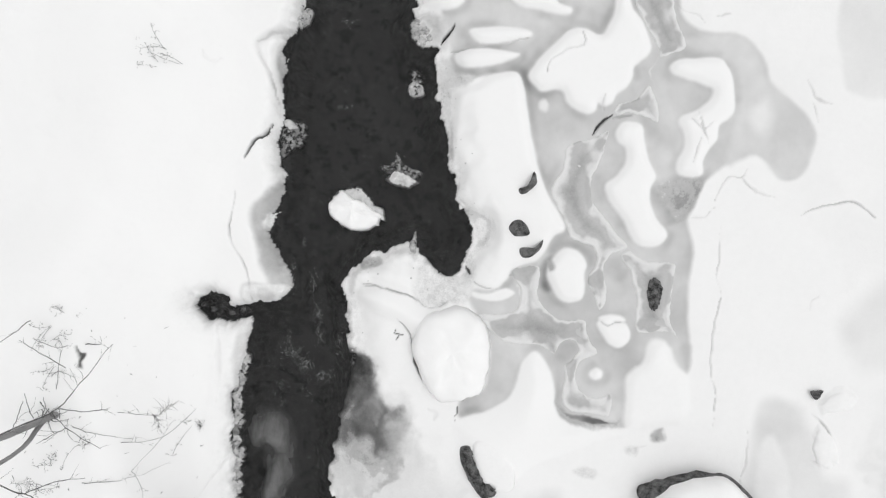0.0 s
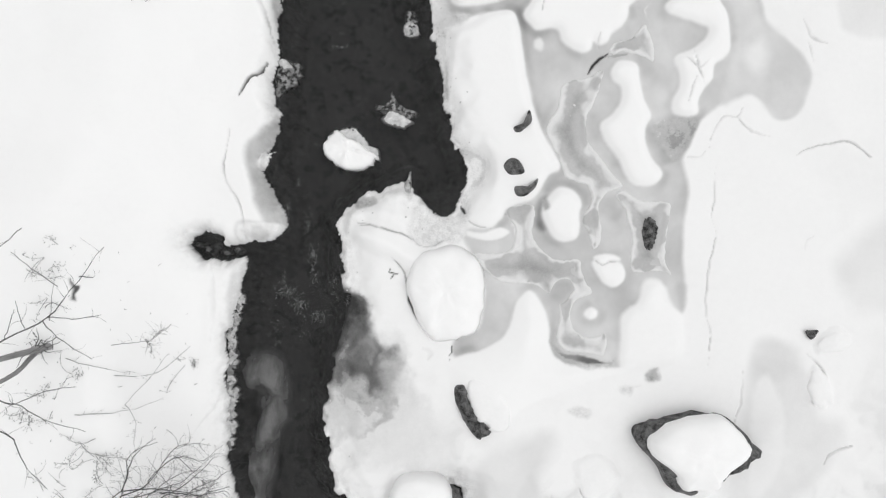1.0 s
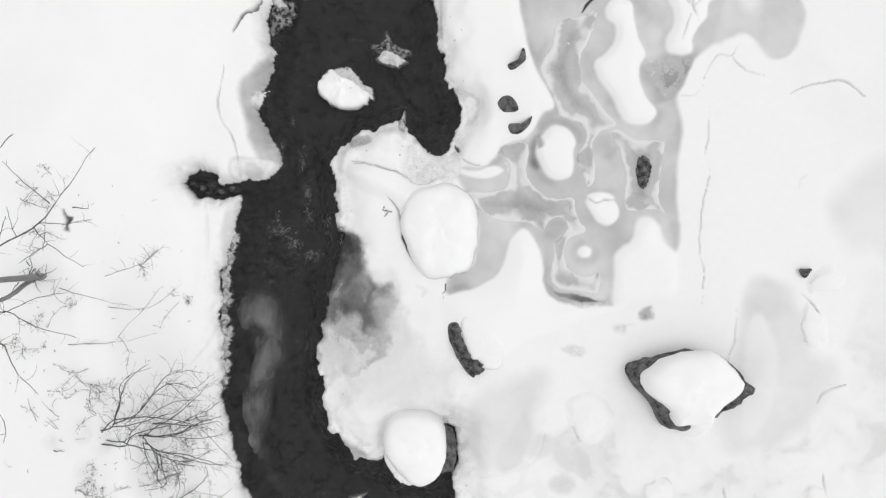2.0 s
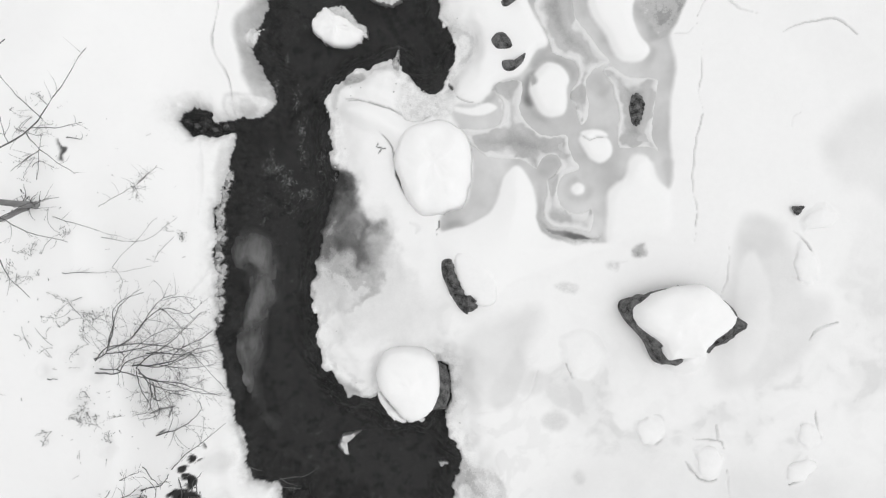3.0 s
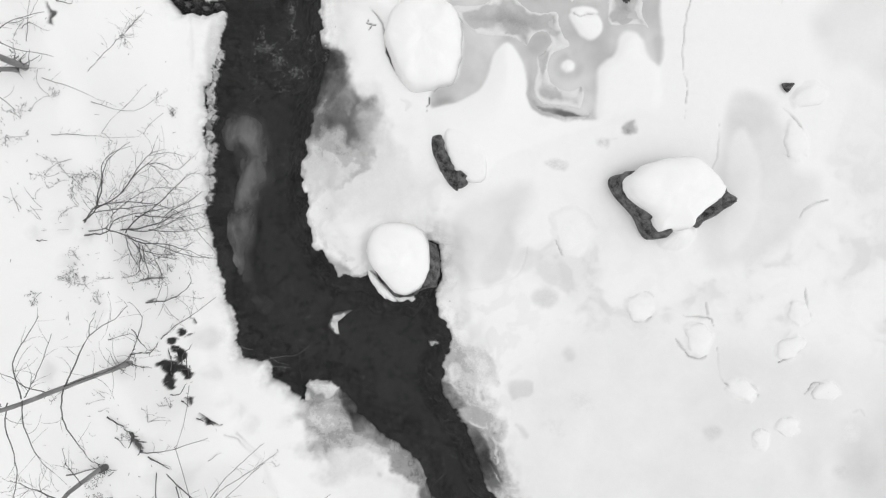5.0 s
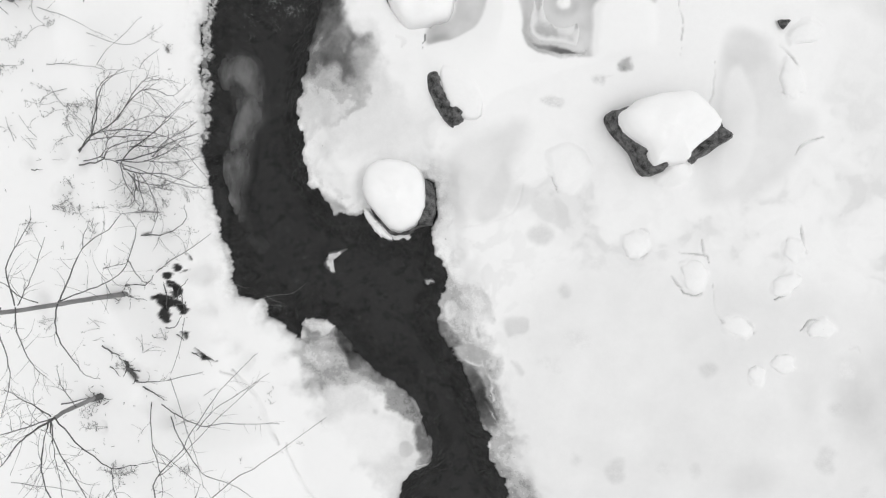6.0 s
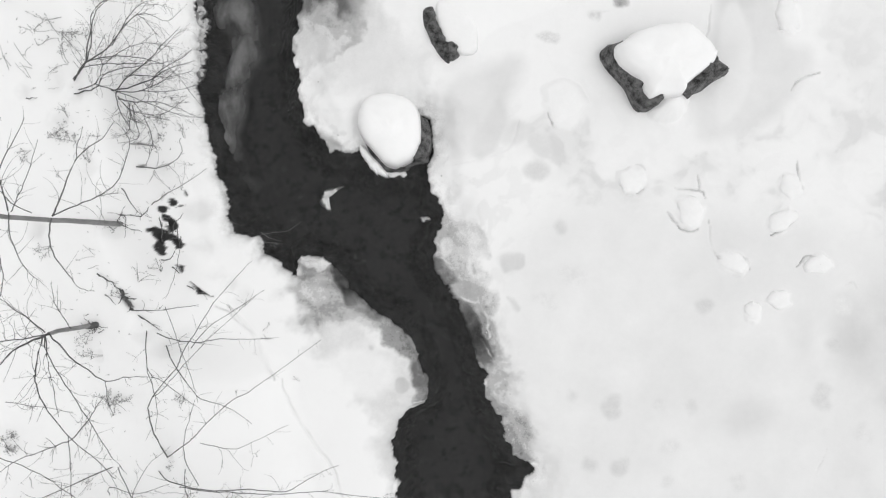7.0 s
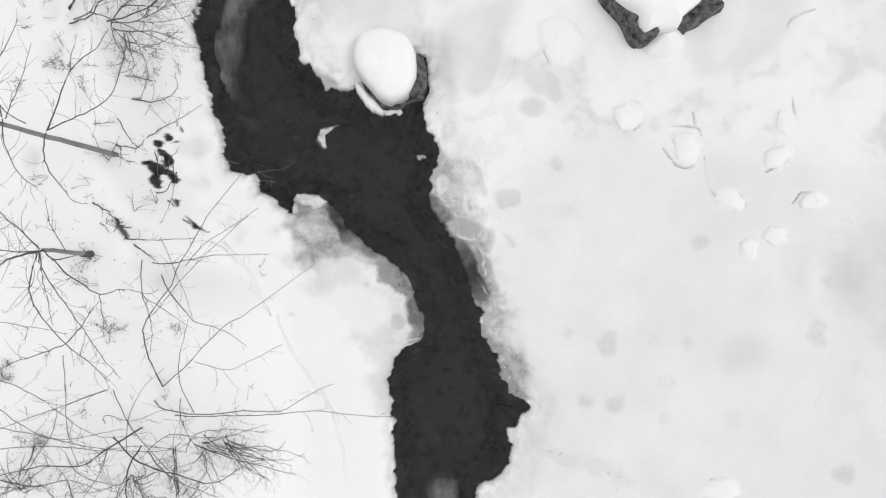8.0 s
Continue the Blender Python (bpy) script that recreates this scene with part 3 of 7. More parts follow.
# murky slush where the shore dips under the water
for outline, wet, soft, grain, warp in (
        ([(-1.40, -3.57), (-0.75, -3.31), (-0.61, -4.10), (-0.08, -5.41), (-0.10, -6.21), (-0.74, -6.08), (-1.39, -6.34), (-1.92, -5.95),
             (-1.92, -5.16)], 0.16, 0.25, 0.08, 0.3),
        ([(-0.61, -5.42), (-0.15, -5.15), (-0.05, -6.07), (-0.28, -6.21), (-0.54, -5.94)], 0.13, 0.22, 0.08, 0.2),
        ([(-2.14, -2.65), (-1.54, -2.91), (-1.34, -3.47), (-1.04, -3.83), (-0.75, -4.23), (-1.04, -4.76), (-1.40, -5.16), (-1.93, -5.03),
             (-2.26, -4.63), (-2.20, -3.84)], 0.55, 0.26, 0.10, 0.22),
        ([(-2.60, -5.56), (-2.54, -5.03), (-2.27, -4.24), (-2.01, -3.84), (-1.78, -4.37), (-1.41, -4.76), (-1.15, -5.16), (-1.61, -5.63),
             (-2.20, -5.76)], 0.42, 0.14, 0.22, 0.3),
        ([(-2.47, -5.16), (-2.27, -4.77), (-2.01, -4.70), (-1.61, -5.03), (-1.41, -5.23), (-1.94, -5.36), (-2.34, -5.50)], 0.24, 0.12, 0.26, 0.25),
        ([(-2.22, -2.57), (-1.62, -2.84), (-1.42, -3.37), (-1.22, -3.63), (-1.15, -4.10), (-1.35, -4.56), (-1.82, -4.57), (-2.08, -4.23),
             (-2.22, -3.57)], 0.73, 0.20, 0.10, 0.18),
        ([(-2.22, -2.51), (-1.69, -2.77), (-1.50, -3.17), (-1.55, -3.77), (-1.69, -4.23), (-1.98, -4.37), (-2.11, -3.84), (-2.19, -3.17)], 0.82, 0.16, 0.10, 0.16),
        ([(-2.55, -3.44), (-2.06, -3.37), (-2.06, -3.90), (-2.24, -4.37), (-2.53, -4.57)], 0.90, 0.10, 0.20, 0.12),
        ([(-2.29, -2.51), (-1.80, -2.70), (-1.58, -3.04), (-1.66, -3.50), (-1.95, -3.84), (-2.22, -3.57)], 0.96, 0.12, 0.15, 0.12),
        ([(-2.48, -4.24), (-2.09, -3.64), (-1.98, -3.97), (-2.15, -4.50), (-2.35, -4.63)], 0.72, 0.14, 0.22, 0.15),
        ([(-2.05, -6.34), (-1.59, -6.08), (-0.87, -5.88), (-1.26, -6.21), (-1.66, -6.47), (-2.05, -6.74)], 0.16, 0.12, 0.10, 0.2),
        ([(-2.52, -5.95), (-2.35, -5.43), (-1.93, -5.23), (-1.40, -5.42), (-1.93, -5.75), (-2.26, -5.95)], 0.22, 0.12, 0.10, 0.2),
        ([(-2.36, -7.22), (-2.07, -7.35), (-1.60, -7.55), (-1.40, -7.82), (-1.80, -7.88), (-2.13, -7.68)], 0.40, 0.13, 0.12, 0.1),
        ([(-1.59, -6.47), (-1.13, -5.94), (-0.34, -5.15), (0.45, -5.94), (0.19, -6.73), (-0.60, -6.47)], 0.13, 0.30, 0.06, 0.0)):
    patch(outline, wet, soft, 0.0, grain=grain, warp=warp, size=0.5)
# thin grey slush on the plain
patch([(0.78, -6.66), (1.43, -6.13), (2.74, -5.73), (2.48, -6.65), (2.09, -7.70), (1.70, -7.96), (1.05, -7.84)], 0.14, 0.25)
patch([(1.57, -7.70), (1.96, -7.18), (2.22, -6.65), (2.42, -7.18), (2.16, -7.83), (1.77, -8.07)], 0.17, 0.10)
patch([(2.29, -7.70), (2.48, -7.18), (2.88, -7.30), (2.75, -7.70)], 0.15, 0.12)
patch([(7.28, -4.40), (7.61, -3.68), (8.26, -3.74), (8.73, -4.53), (8.93, -5.31), (9.52, -5.57), (9.26, -6.36), (8.14, -7.34), (6.90, -7.54),
    (7.02, -5.84)], 0.15, 0.22)
patch([(7.41, -3.74), (7.80, -3.58), (8.26, -3.87), (8.20, -4.53), (7.41, -4.53)], 0.18, 0.18)
patch([(7.41, -4.79), (7.81, -4.53), (8.14, -5.57), (7.81, -6.89), (7.29, -7.15)], 0.09, 0.1)
patch([(9.33, -1.77), (10.35, -0.85), (11.30, -1.12), (11.31, -3.48), (10.36, -2.95), (9.72, -2.82)], 0.11, 0.3)
patch([(9.45, 6.21), (11.29, 6.21), (11.29, 3.73), (9.45, 3.60)], 0.11, 0.1)
patch([(2.57, -10.19), (5.19, -8.99), (10.46, -9.76), (13.12, -11.07), (13.17, -18.99), (3.26, -18.99), (3.11, -15.04), (2.58, -13.20)], 0.11, 0.7)
patch([(10.08, -11.60), (11.37, -11.07), (13.12, -11.46), (13.14, -14.23), (11.28, -13.71), (10.49, -13.31)], 0.22, 0.5)
patch([(9.02, -11.48), (9.42, -11.74), (9.56, -12.53), (9.29, -12.66), (8.89, -12.00)], 0.16, 0.25)
patch([(7.72, -13.72), (8.37, -13.58), (8.71, -13.98), (8.12, -14.44), (7.45, -14.24)], 0.16, 0.25)
rnd = random.Random(4)
for spot in ((3.68, -9.72), (2.53, -10.51), (3.95, -10.81), (3.93, -13.59), (4.88, -13.83), (6.00, -13.79), (6.73, -13.85), (4.30, -15.20),
    (6.18, -15.56), (5.09, -15.24), (9.76, -13.58), (10.08, -12.39), (10.76, -14.43), (10.21, -11.47), (3.36, -11.36), (7.04, -11.48),
    (6.20, -14.77), (10.44, -16.88), (3.09, -8.35), (4.40, -9.00), (7.86, -15.56)):
    r = rnd.uniform(0.14, 0.30)
    ring = [(spot[0] + r * rnd.uniform(0.6, 1.3) * math.cos(a), spot[1] + r * rnd.uniform(0.6, 1.2) * math.sin(a)) for a in np.arange(0, 6.2, 0.9)]
    patch(ring, rnd.uniform(0.13, 0.21), 0.09, -0.015, grain=0.12)
# ice ledges along the lower reach
for outline, wet, soft, grain, warp in (
        ([(-2.64, -11.01), (-2.05, -11.54), (-0.99, -12.06), (0.07, -12.85), (0.73, -13.65), (-0.19, -14.18), (-0.85, -13.65),
             (-1.52, -12.86), (-2.31, -12.20)], 0.24, 0.35, 0.10, 0.30),
        ([(-0.32, -14.18), (0.27, -13.78), (0.66, -13.75), (0.47, -13.98), (0.01, -14.37), (-0.12, -15.26), (-0.56, -15.26), (-0.61, -14.57)], 0.18, 0.18, 0.08, 0.10),
        ([(-2.49, -10.25), (-1.53, -10.25), (-1.07, -11.01), (-0.74, -11.54), (-0.47, -12.01), (-1.26, -11.94), (-1.92, -12.14),
             (-2.43, -11.61), (-2.59, -10.89)], 0.46, 0.2, 0.26, 0.22),
        ([(-1.67, -10.30), (-1.41, -10.42), (-1.09, -10.82), (-0.77, -11.28), (-0.41, -11.55), (-0.45, -11.89), (-0.94, -11.68),
             (-1.30, -11.50), (-1.51, -11.13), (-1.67, -10.69)], 0.84, 0.07, 0.16, 0.06),
        ([(-0.58, -11.52), (-0.27, -11.79), (0.15, -11.97), (0.39, -12.34), (0.49, -12.74), (0.69, -13.08), (0.76, -13.81), (0.30, -13.78),
             (0.22, -13.17), (-0.05, -12.66), (-0.53, -12.19)], 0.62, 0.10, 0.26, 0.15),
        ([(0.17, -12.88), (0.59, -12.94), (0.73, -13.41), (0.70, -13.77), (0.38, -13.73), (0.30, -13.21)], 0.72, 0.07, 0.20, 0.08),
        ([(-2.50, -10.23), (-2.12, -10.31), (-1.78, -10.33), (-1.73, -10.54), (-1.91, -10.70), (-2.12, -10.55), (-2.42, -10.49)], 0.16, 0.04, 0.34, 0.10),
        ([(-2.31, -11.01), (-1.85, -10.85), (-1.63, -11.21), (-1.92, -11.54), (-2.25, -11.43)], 0.32, 0.12, 0.30, 0.20),
        ([(-1.65, -12.73), (-0.99, -12.43), (-0.33, -12.72), (-0.20, -13.25), (-0.72, -13.65), (-1.38, -13.32)], 0.05, 0.20, 0.05, 0.10),
        ([(0.71, -9.55), (1.57, -9.61), (1.80, -10.47), (1.99, -11.27), (2.29, -12.20), (2.61, -13.12), (2.85, -14.19), (3.10, -15.27),
             (2.53, -15.28), (2.19, -14.19), (1.92, -13.39), (1.72, -12.73), (1.38, -11.80), (0.92, -11.01), (0.58, -10.48)], 0.42, 0.14, 0.36, 0.20),
        ([(0.58, -10.38), (0.95, -10.28), (1.20, -10.75), (1.38, -11.21), (1.65, -11.54), (1.87, -12.07), (2.14, -12.74), (1.90, -12.98),
             (1.59, -12.47), (1.32, -11.84), (0.96, -11.20), (0.64, -10.83)], 0.80, 0.08, 0.16, 0.05),
        ([(0.69, -9.74), (1.04, -9.52), (1.24, -9.71), (1.15, -9.95), (0.85, -10.00)], 0.46, 0.08, 0.32, 0.05),
        ([(1.17, -11.01), (1.68, -10.94), (1.81, -11.21), (1.80, -11.54), (1.54, -11.45), (1.28, -11.22)], 0.50, 0.04, 0.20, 0.05),
        ([(1.68, -11.54), (1.81, -11.51), (2.03, -12.07), (2.16, -12.63), (2.00, -12.50), (1.81, -12.07)], 0.52, 0.06, 0.30, 0.10),
        ([(1.90, -12.87), (2.30, -13.16), (2.25, -13.56), (2.49, -13.87), (2.60, -14.23), (2.25, -14.27), (1.95, -13.63)], 0.56, 0.07, 0.30, 0.12),
        ([(2.40, -14.36), (2.81, -14.87), (2.97, -15.29), (2.57, -15.30), (2.44, -14.82)], 0.60, 0.06, 0.30, 0.12),
        ([(1.22, -9.57), (1.64, -9.61), (1.83, -10.47), (1.88, -10.95), (1.54, -10.85), (1.30, -10.21)], 0.20, 0.12, 0.34, 0.15),
        ([(0.87, -10.00), (1.11, -9.92), (1.19, -10.18), (1.01, -10.29)], 0.18, 0.05, 0.30, 0.05),
        ([(1.41, -10.53), (1.50, -10.46), (1.54, -10.74), (1.45, -10.81)], 0.40, 0.03, 0.10, 0.02),
        ([(1.62, -10.49), (1.70, -10.47), (1.74, -10.74), (1.64, -10.78)], 0.40, 0.03, 0.10, 0.02),
        ([(1.51, -10.37), (1.62, -10.37), (1.63, -10.74), (1.55, -10.74)], 0.06, 0.03, 0.10, 0.02),
        ([(2.25, -10.40), (2.50, -10.29), (2.78, -10.33), (2.78, -10.60), (2.50, -10.68), (2.30, -10.73)], 0.22, 0.05, 0.06, 0.04),
        ([(2.41, -11.29), (2.54, -11.31), (2.73, -11.52), (2.68, -11.58), (2.52, -11.44)], 0.24, 0.05, 0.06, 0.02),
        ([(-1.39, -12.14), (-1.28, -12.13), (-1.25, -12.24), (-1.36, -12.28)], 0.24, 0.04, 0.05, 0.00),
        ([(-0.79, -12.38), (-0.67, -12.42), (-0.67, -12.53), (-0.78, -12.51)], 0.28, 0.04, 0.05, 0.00),
        ([(-0.15, -13.21), (-0.00, -13.17), (0.15, -13.32), (0.12, -13.48), (-0.04, -13.53), (-0.15, -13.42)], 0.36, 0.04, 0.05, 0.00)):
    patch(outline, wet, soft, 0.0, grain=grain, warp=warp, size=0.45)
patch([(3.05, -15.77), (3.44, -15.86), (3.71, -16.23), (4.10, -16.36), (4.70, -16.62), (5.36, -16.82), (5.49, -17.08), (4.83, -16.95),
            (4.17, -16.73), (3.71, -16.56), (3.31, -16.23)], 0.17, 0.12, 0.0, grain=0.08, warp=0.15)
# small wet hollows, a dark rim, and a spot of shade painted as tone
for outline, wet in (([(4.87, -4.32), (5.15, -4.25), (5.19, -4.49), (5.00, -4.54)], 0.52), ([(4.31, -4.64), (4.60, -4.67), (4.54, -4.84),
    (4.34, -4.80)], 0.2),
                     ([(3.10, -5.16), (3.55, -5.16), (3.55, -5.36), (3.16, -5.32)], 0.15), ([(5.08, 1.38), (6.04, 1.55), (5.87, 0.99),
                         (5.54, 0.57), (5.28, 0.86)], 0.42),
                     ([(5.51, 1.15), (5.78, 1.22), (5.67, 0.94), (5.51, 0.86)], 0.50), ([(-1.81, -0.34), (-1.41, -0.21), (-1.44, -0.44),
                         (-1.74, -0.47)], 0.5),
                     ([(2.44, -0.29), (2.61, -0.32), (2.67, -0.51), (2.48, -0.58)], 0.5), ([(2.70, -3.46), (3.03, -3.94), (3.69, -4.08),
                         (4.18, -4.01), (4.01, -4.18), (3.16, -4.14), (2.74, -3.82)], 0.42)):
    patch(outline, wet, 0.06, -0.02, grain=0.25, warp=0.04, size=0.25)
# cracks in the crust, their shade put into the tone, with dark specks and rims
Z = Z + (softened(Z) - Z) * ease(d_land, 0.1, 0.2)
for line, width, depth, wet in (
        ([(6.39, -0.71), (6.48, -1.24), (6.31, -2.02), (6.26, -2.80), (6.37, -3.46), (6.31, -4.24)], 0.018, 0.05, 0.20),
        ([(8.35, 0.67), (8.68, 0.86), (9.15, 0.95), (9.45, 1.04), (9.70, 0.98), (9.91, 0.81), (10.12, 0.64)], 0.022, 0.05, 0.32),
        ([(6.34, 1.01), (6.56, 1.41), (6.72, 1.58), (6.98, 1.59), (7.11, 1.79)], 0.022, 0.05, 0.28),
        ([(6.98, 1.59), (7.29, 1.29), (7.75, 1.14)], 0.018, 0.04, 0.16), ([(5.96, 3.10), (6.04, 2.67), (6.21, 2.31)], 0.022, 0.05, 0.2),
        ([(6.00, 2.44), (5.91, 2.24), (5.84, 1.92)], 0.022, 0.06, 0.28), ([(5.74, 2.92), (5.89, 2.78), (6.04, 2.66)], 0.016, 0.04, 0.14),
        ([(6.27, 2.86), (6.13, 2.73), (6.04, 2.66)], 0.016, 0.04, 0.14), ([(8.63, 3.30), (8.75, 2.83)], 0.018, 0.04, 0.16),
        ([(8.53, 3.81), (8.63, 3.58), (8.71, 3.41), (9.11, 3.27)], 0.03, 0.06, 0.45), ([(5.70, 0.66), (6.15, 0.65),
            (6.35, 0.91)], 0.015, 0.04, 0.15),
        ([(0.29, 4.52), (0.68, 4.58), (1.07, 4.62), (1.46, 4.65), (2.05, 4.80)], 0.035, 0.06, 0.4),
        ([(2.46, 3.97), (2.54, 4.26), (2.91, 4.49), (3.26, 4.58), (3.35, 4.66), (3.28, 4.96)], 0.022, 0.06, 0.3), ([(3.81, 3.13),
            (3.75, 3.45)], 0.02, 0.05, 0.3),
        ([(-4.65, 1.27), (-4.74, 0.73), (-4.77, 0.21), (-4.62, -0.15), (-4.44, -0.43), (-4.36, -0.82), (-4.35, -1.23)], 0.02, 0.08, 0.20), ([(-1.81, -0.84), (-1.15, -1.00),
            (-0.56, -1.23)], 0.02, 0.06, 0.35),
        ([(-1.02, -1.62), (-0.73, -1.95), (-0.57, -2.41), (-0.47, -2.94)], 0.018, 0.06, 0.5), ([(0.52, -3.54), (0.45, -3.68), (0.40, -3.74), (0.38, -3.86), (0.31, -3.94), (0.34, -4.07)], 0.012, 0.06, 0.85),
        ([(7.10, -9.45), (7.14, -10.04), (7.33, -10.36)], 0.015, 0.04, 0.25), ([(2.69, -7.17), (2.43, -7.83), (1.90, -8.03),
            (1.25, -8.23)], 0.05, 0.02, 0.14),
        ([(-2.76, -13.20), (-2.63, -13.72), (-2.11, -14.63), (-1.65, -15.28), (-1.33, -16.19), (-1.19, -17.10)], 0.05, 0.06, 0.06),
            ([(-4.04, -11.52), (-3.41, -12.28), (-2.91, -13.16)], 0.06, 0.10, 0.10),
        ([(6.90, -5.57), (7.07, -5.04), (7.10, -4.26)], 0.02, 0.03, 0.15), ([(9.55, -15.81), (9.68, -15.28), (9.94, -14.75)], 0.012, 0.02, 0.2),
        ([(3.56, 2.58), (3.67, 2.78), (3.83, 2.93), (3.99, 3.05)], 0.045, 0.08, 0.95),
        ([(4.01, 2.99), (4.20, 3.02), (4.46, 3.05)], 0.050, 0.04, 0.62),
        # dark rim along the foot of the forked plate
        ([(2.74, -3.74), (2.90, -3.92), (3.29, -3.99), (3.68, -4.07), (4.05, -4.11)], 0.085, 0.03, 0.80),
        ([(2.71, -3.32), (2.71, -3.65), (2.83, -3.87)], 0.050, 0.03, 0.50),
        # same shade band beside the long plate, painted as a dark line
        ([(3.68, 0.79), (4.01, 0.44), (4.36, 0.02), (4.60, -0.19)], 0.030, 0.02, 0.50),
        ([(3.69, -1.72), (3.86, -1.85), (4.06, -1.79), (4.29, -1.78)], 0.014, 0.04, 0.30),
        ([(3.69, 3.18), (3.75, 3.34), (3.79, 3.53)], 0.020, 0.05, 0.28),
        ([(-1.79, -0.92), (-1.27, -0.95), (-0.80, -1.12), (-0.52, -1.28), (-0.34, -1.41), (-0.04, -1.39), (0.29, -1.26), (0.70, -1.23)], 0.016, 0.05, 0.30),
        ([(4.76, -0.61), (4.87, -0.53), (5.04, -0.56), (5.21, -0.69), (5.24, -0.84)], 0.020, 0.02, 0.70),
        ([(4.56, -0.71), (4.63, -0.45), (4.72, -0.45)], 0.012, 0.02, 0.45),
        ([(1.63, -0.65), (1.78, -0.63)], 0.020, 0.02, 0.70),
        ([(0.55, -0.64), (0.72, -0.71), (0.87, -0.90), (1.33, -1.01)], 0.015, 0.03, 0.35),
        ([(0.63, -0.47), (0.70, -0.68)], 0.030, 0.05, 0.90),
        ([(5.95, 2.99), (6.00, 2.69), (6.20, 2.40)], 0.020, 0.04, 0.12),
        ([(5.69, 4.63), (5.90, 4.53)], 0.012, 0.02, 0.40),
        ([(7.11, 4.48), (7.19, 4.43), (7.08, 4.35)], 0.010, 0.02, 0.40),
        ([(3.75, -3.63), (3.91, -3.55)], 0.020, 0.02, 0.70),
        ([(5.47, 5.56), (5.66, 5.40), (5.96, 5.30), (6.13, 5.12)], 0.016, 0.04, 0.30),
        ([(6.39, 5.30), (6.61, 5.37), (6.80, 5.34)], 0.015, 0.04, 0.25),
        ([(-1.12, -1.97), (-1.02, -2.02), (-0.84, -2.07)], 0.014, 0.06, 0.95),
        ([(-1.02, -2.03), (-1.05, -1.89)], 0.013, 0.06, 0.95),
        ([(-0.94, -2.04), (-0.99, -2.17)], 0.012, 0.06, 0.90),
        ([(-0.59, -2.34), (-0.58, -2.54), (-0.53, -2.77), (-0.46, -2.95), (-0.34, -3.19)], 0.020, 0.06, 0.95),
        ([(-1.40, -3.97), (-1.20, -3.81), (-1.13, -3.97)], 0.050, 0.01, 0.10),
        ([(-0.28, -3.77), (-0.08, -3.86), (-0.15, -4.03)], 0.060, 0.02, 0.14),
        ([(3.75, -16.44), (3.88, -16.36)], 0.016, 0.02, 0.34),
        ([(4.47, -16.86), (4.54, -16.88)], 0.016, 0.02, 0.34),
        ([(4.87, -16.83), (4.92, -16.88)], 0.016, 0.02, 0.34),
        ([(5.15, -16.92), (5.23, -16.97)], 0.016, 0.02, 0.34),
        ([(5.36, -17.05), (5.44, -17.09)], 0.016, 0.02, 0.34),
        ([(5.10, -17.20), (5.12, -17.30)], 0.016, 0.02, 0.34),
        ([(3.45, -16.33), (3.62, -16.36)], 0.016, 0.02, 0.34),
        ([(6.51, 0.46), (6.46, 0.07), (6.47, -0.32), (6.39, -0.78)], 0.014, 0.04, 0.18),
        ([(8.55, -1.56), (8.61, -1.30), (8.77, -1.18)], 0.016, 0.03, 0.14),
        ([(-5.18, -1.65), (-5.13, -2.61), (-5.16, -3.63)], 0.060, 0.03, 0.05),
        ([(-4.73, -4.18), (-5.08, -5.08), (-5.53, -5.75)], 0.030, 0.03, 0.08),
        ([(3.27, -5.15), (3.66, -5.23)], 0.030, 0.02, 0.12),
        ([(4.44, -4.71), (4.77, -4.64)], 0.030, 0.02, 0.12)):
    groove(line, width, depth, wet)
# slits and creases of the banks, drawn dark to stand for their shade
groove([(-4.44, 2.05), (-4.32, 2.26), (-4.17, 2.44), (-4.01, 2.54), (-3.86, 2.79)], 0.034, 0.35, 1.0)
groove([(-4.13, 4.69), (-4.10, 4.43), (-3.95, 4.08), (-3.77, 3.58), (-3.73, 3.07)], 0.020, 0.06, 0.42)
groove([(-4.29, -11.49), (-3.99, -11.72), (-3.67, -12.01), (-3.46, -12.18)], 0.024, 0.06, 0.26)
groove([(-5.27, 4.36), (-5.15, 4.17), (-4.89, 4.24)], 0.05, 0.03, 0.07)
groove([(-4.13, 4.69), (-3.99, 4.80), (-3.77, 4.91), (-3.34, 5.00)], 0.038, 0.10, 0.52)
groove([(0.03, 4.72), (0.23, 4.98), (0.32, 5.15)], 0.035, 0.15, 0.95)
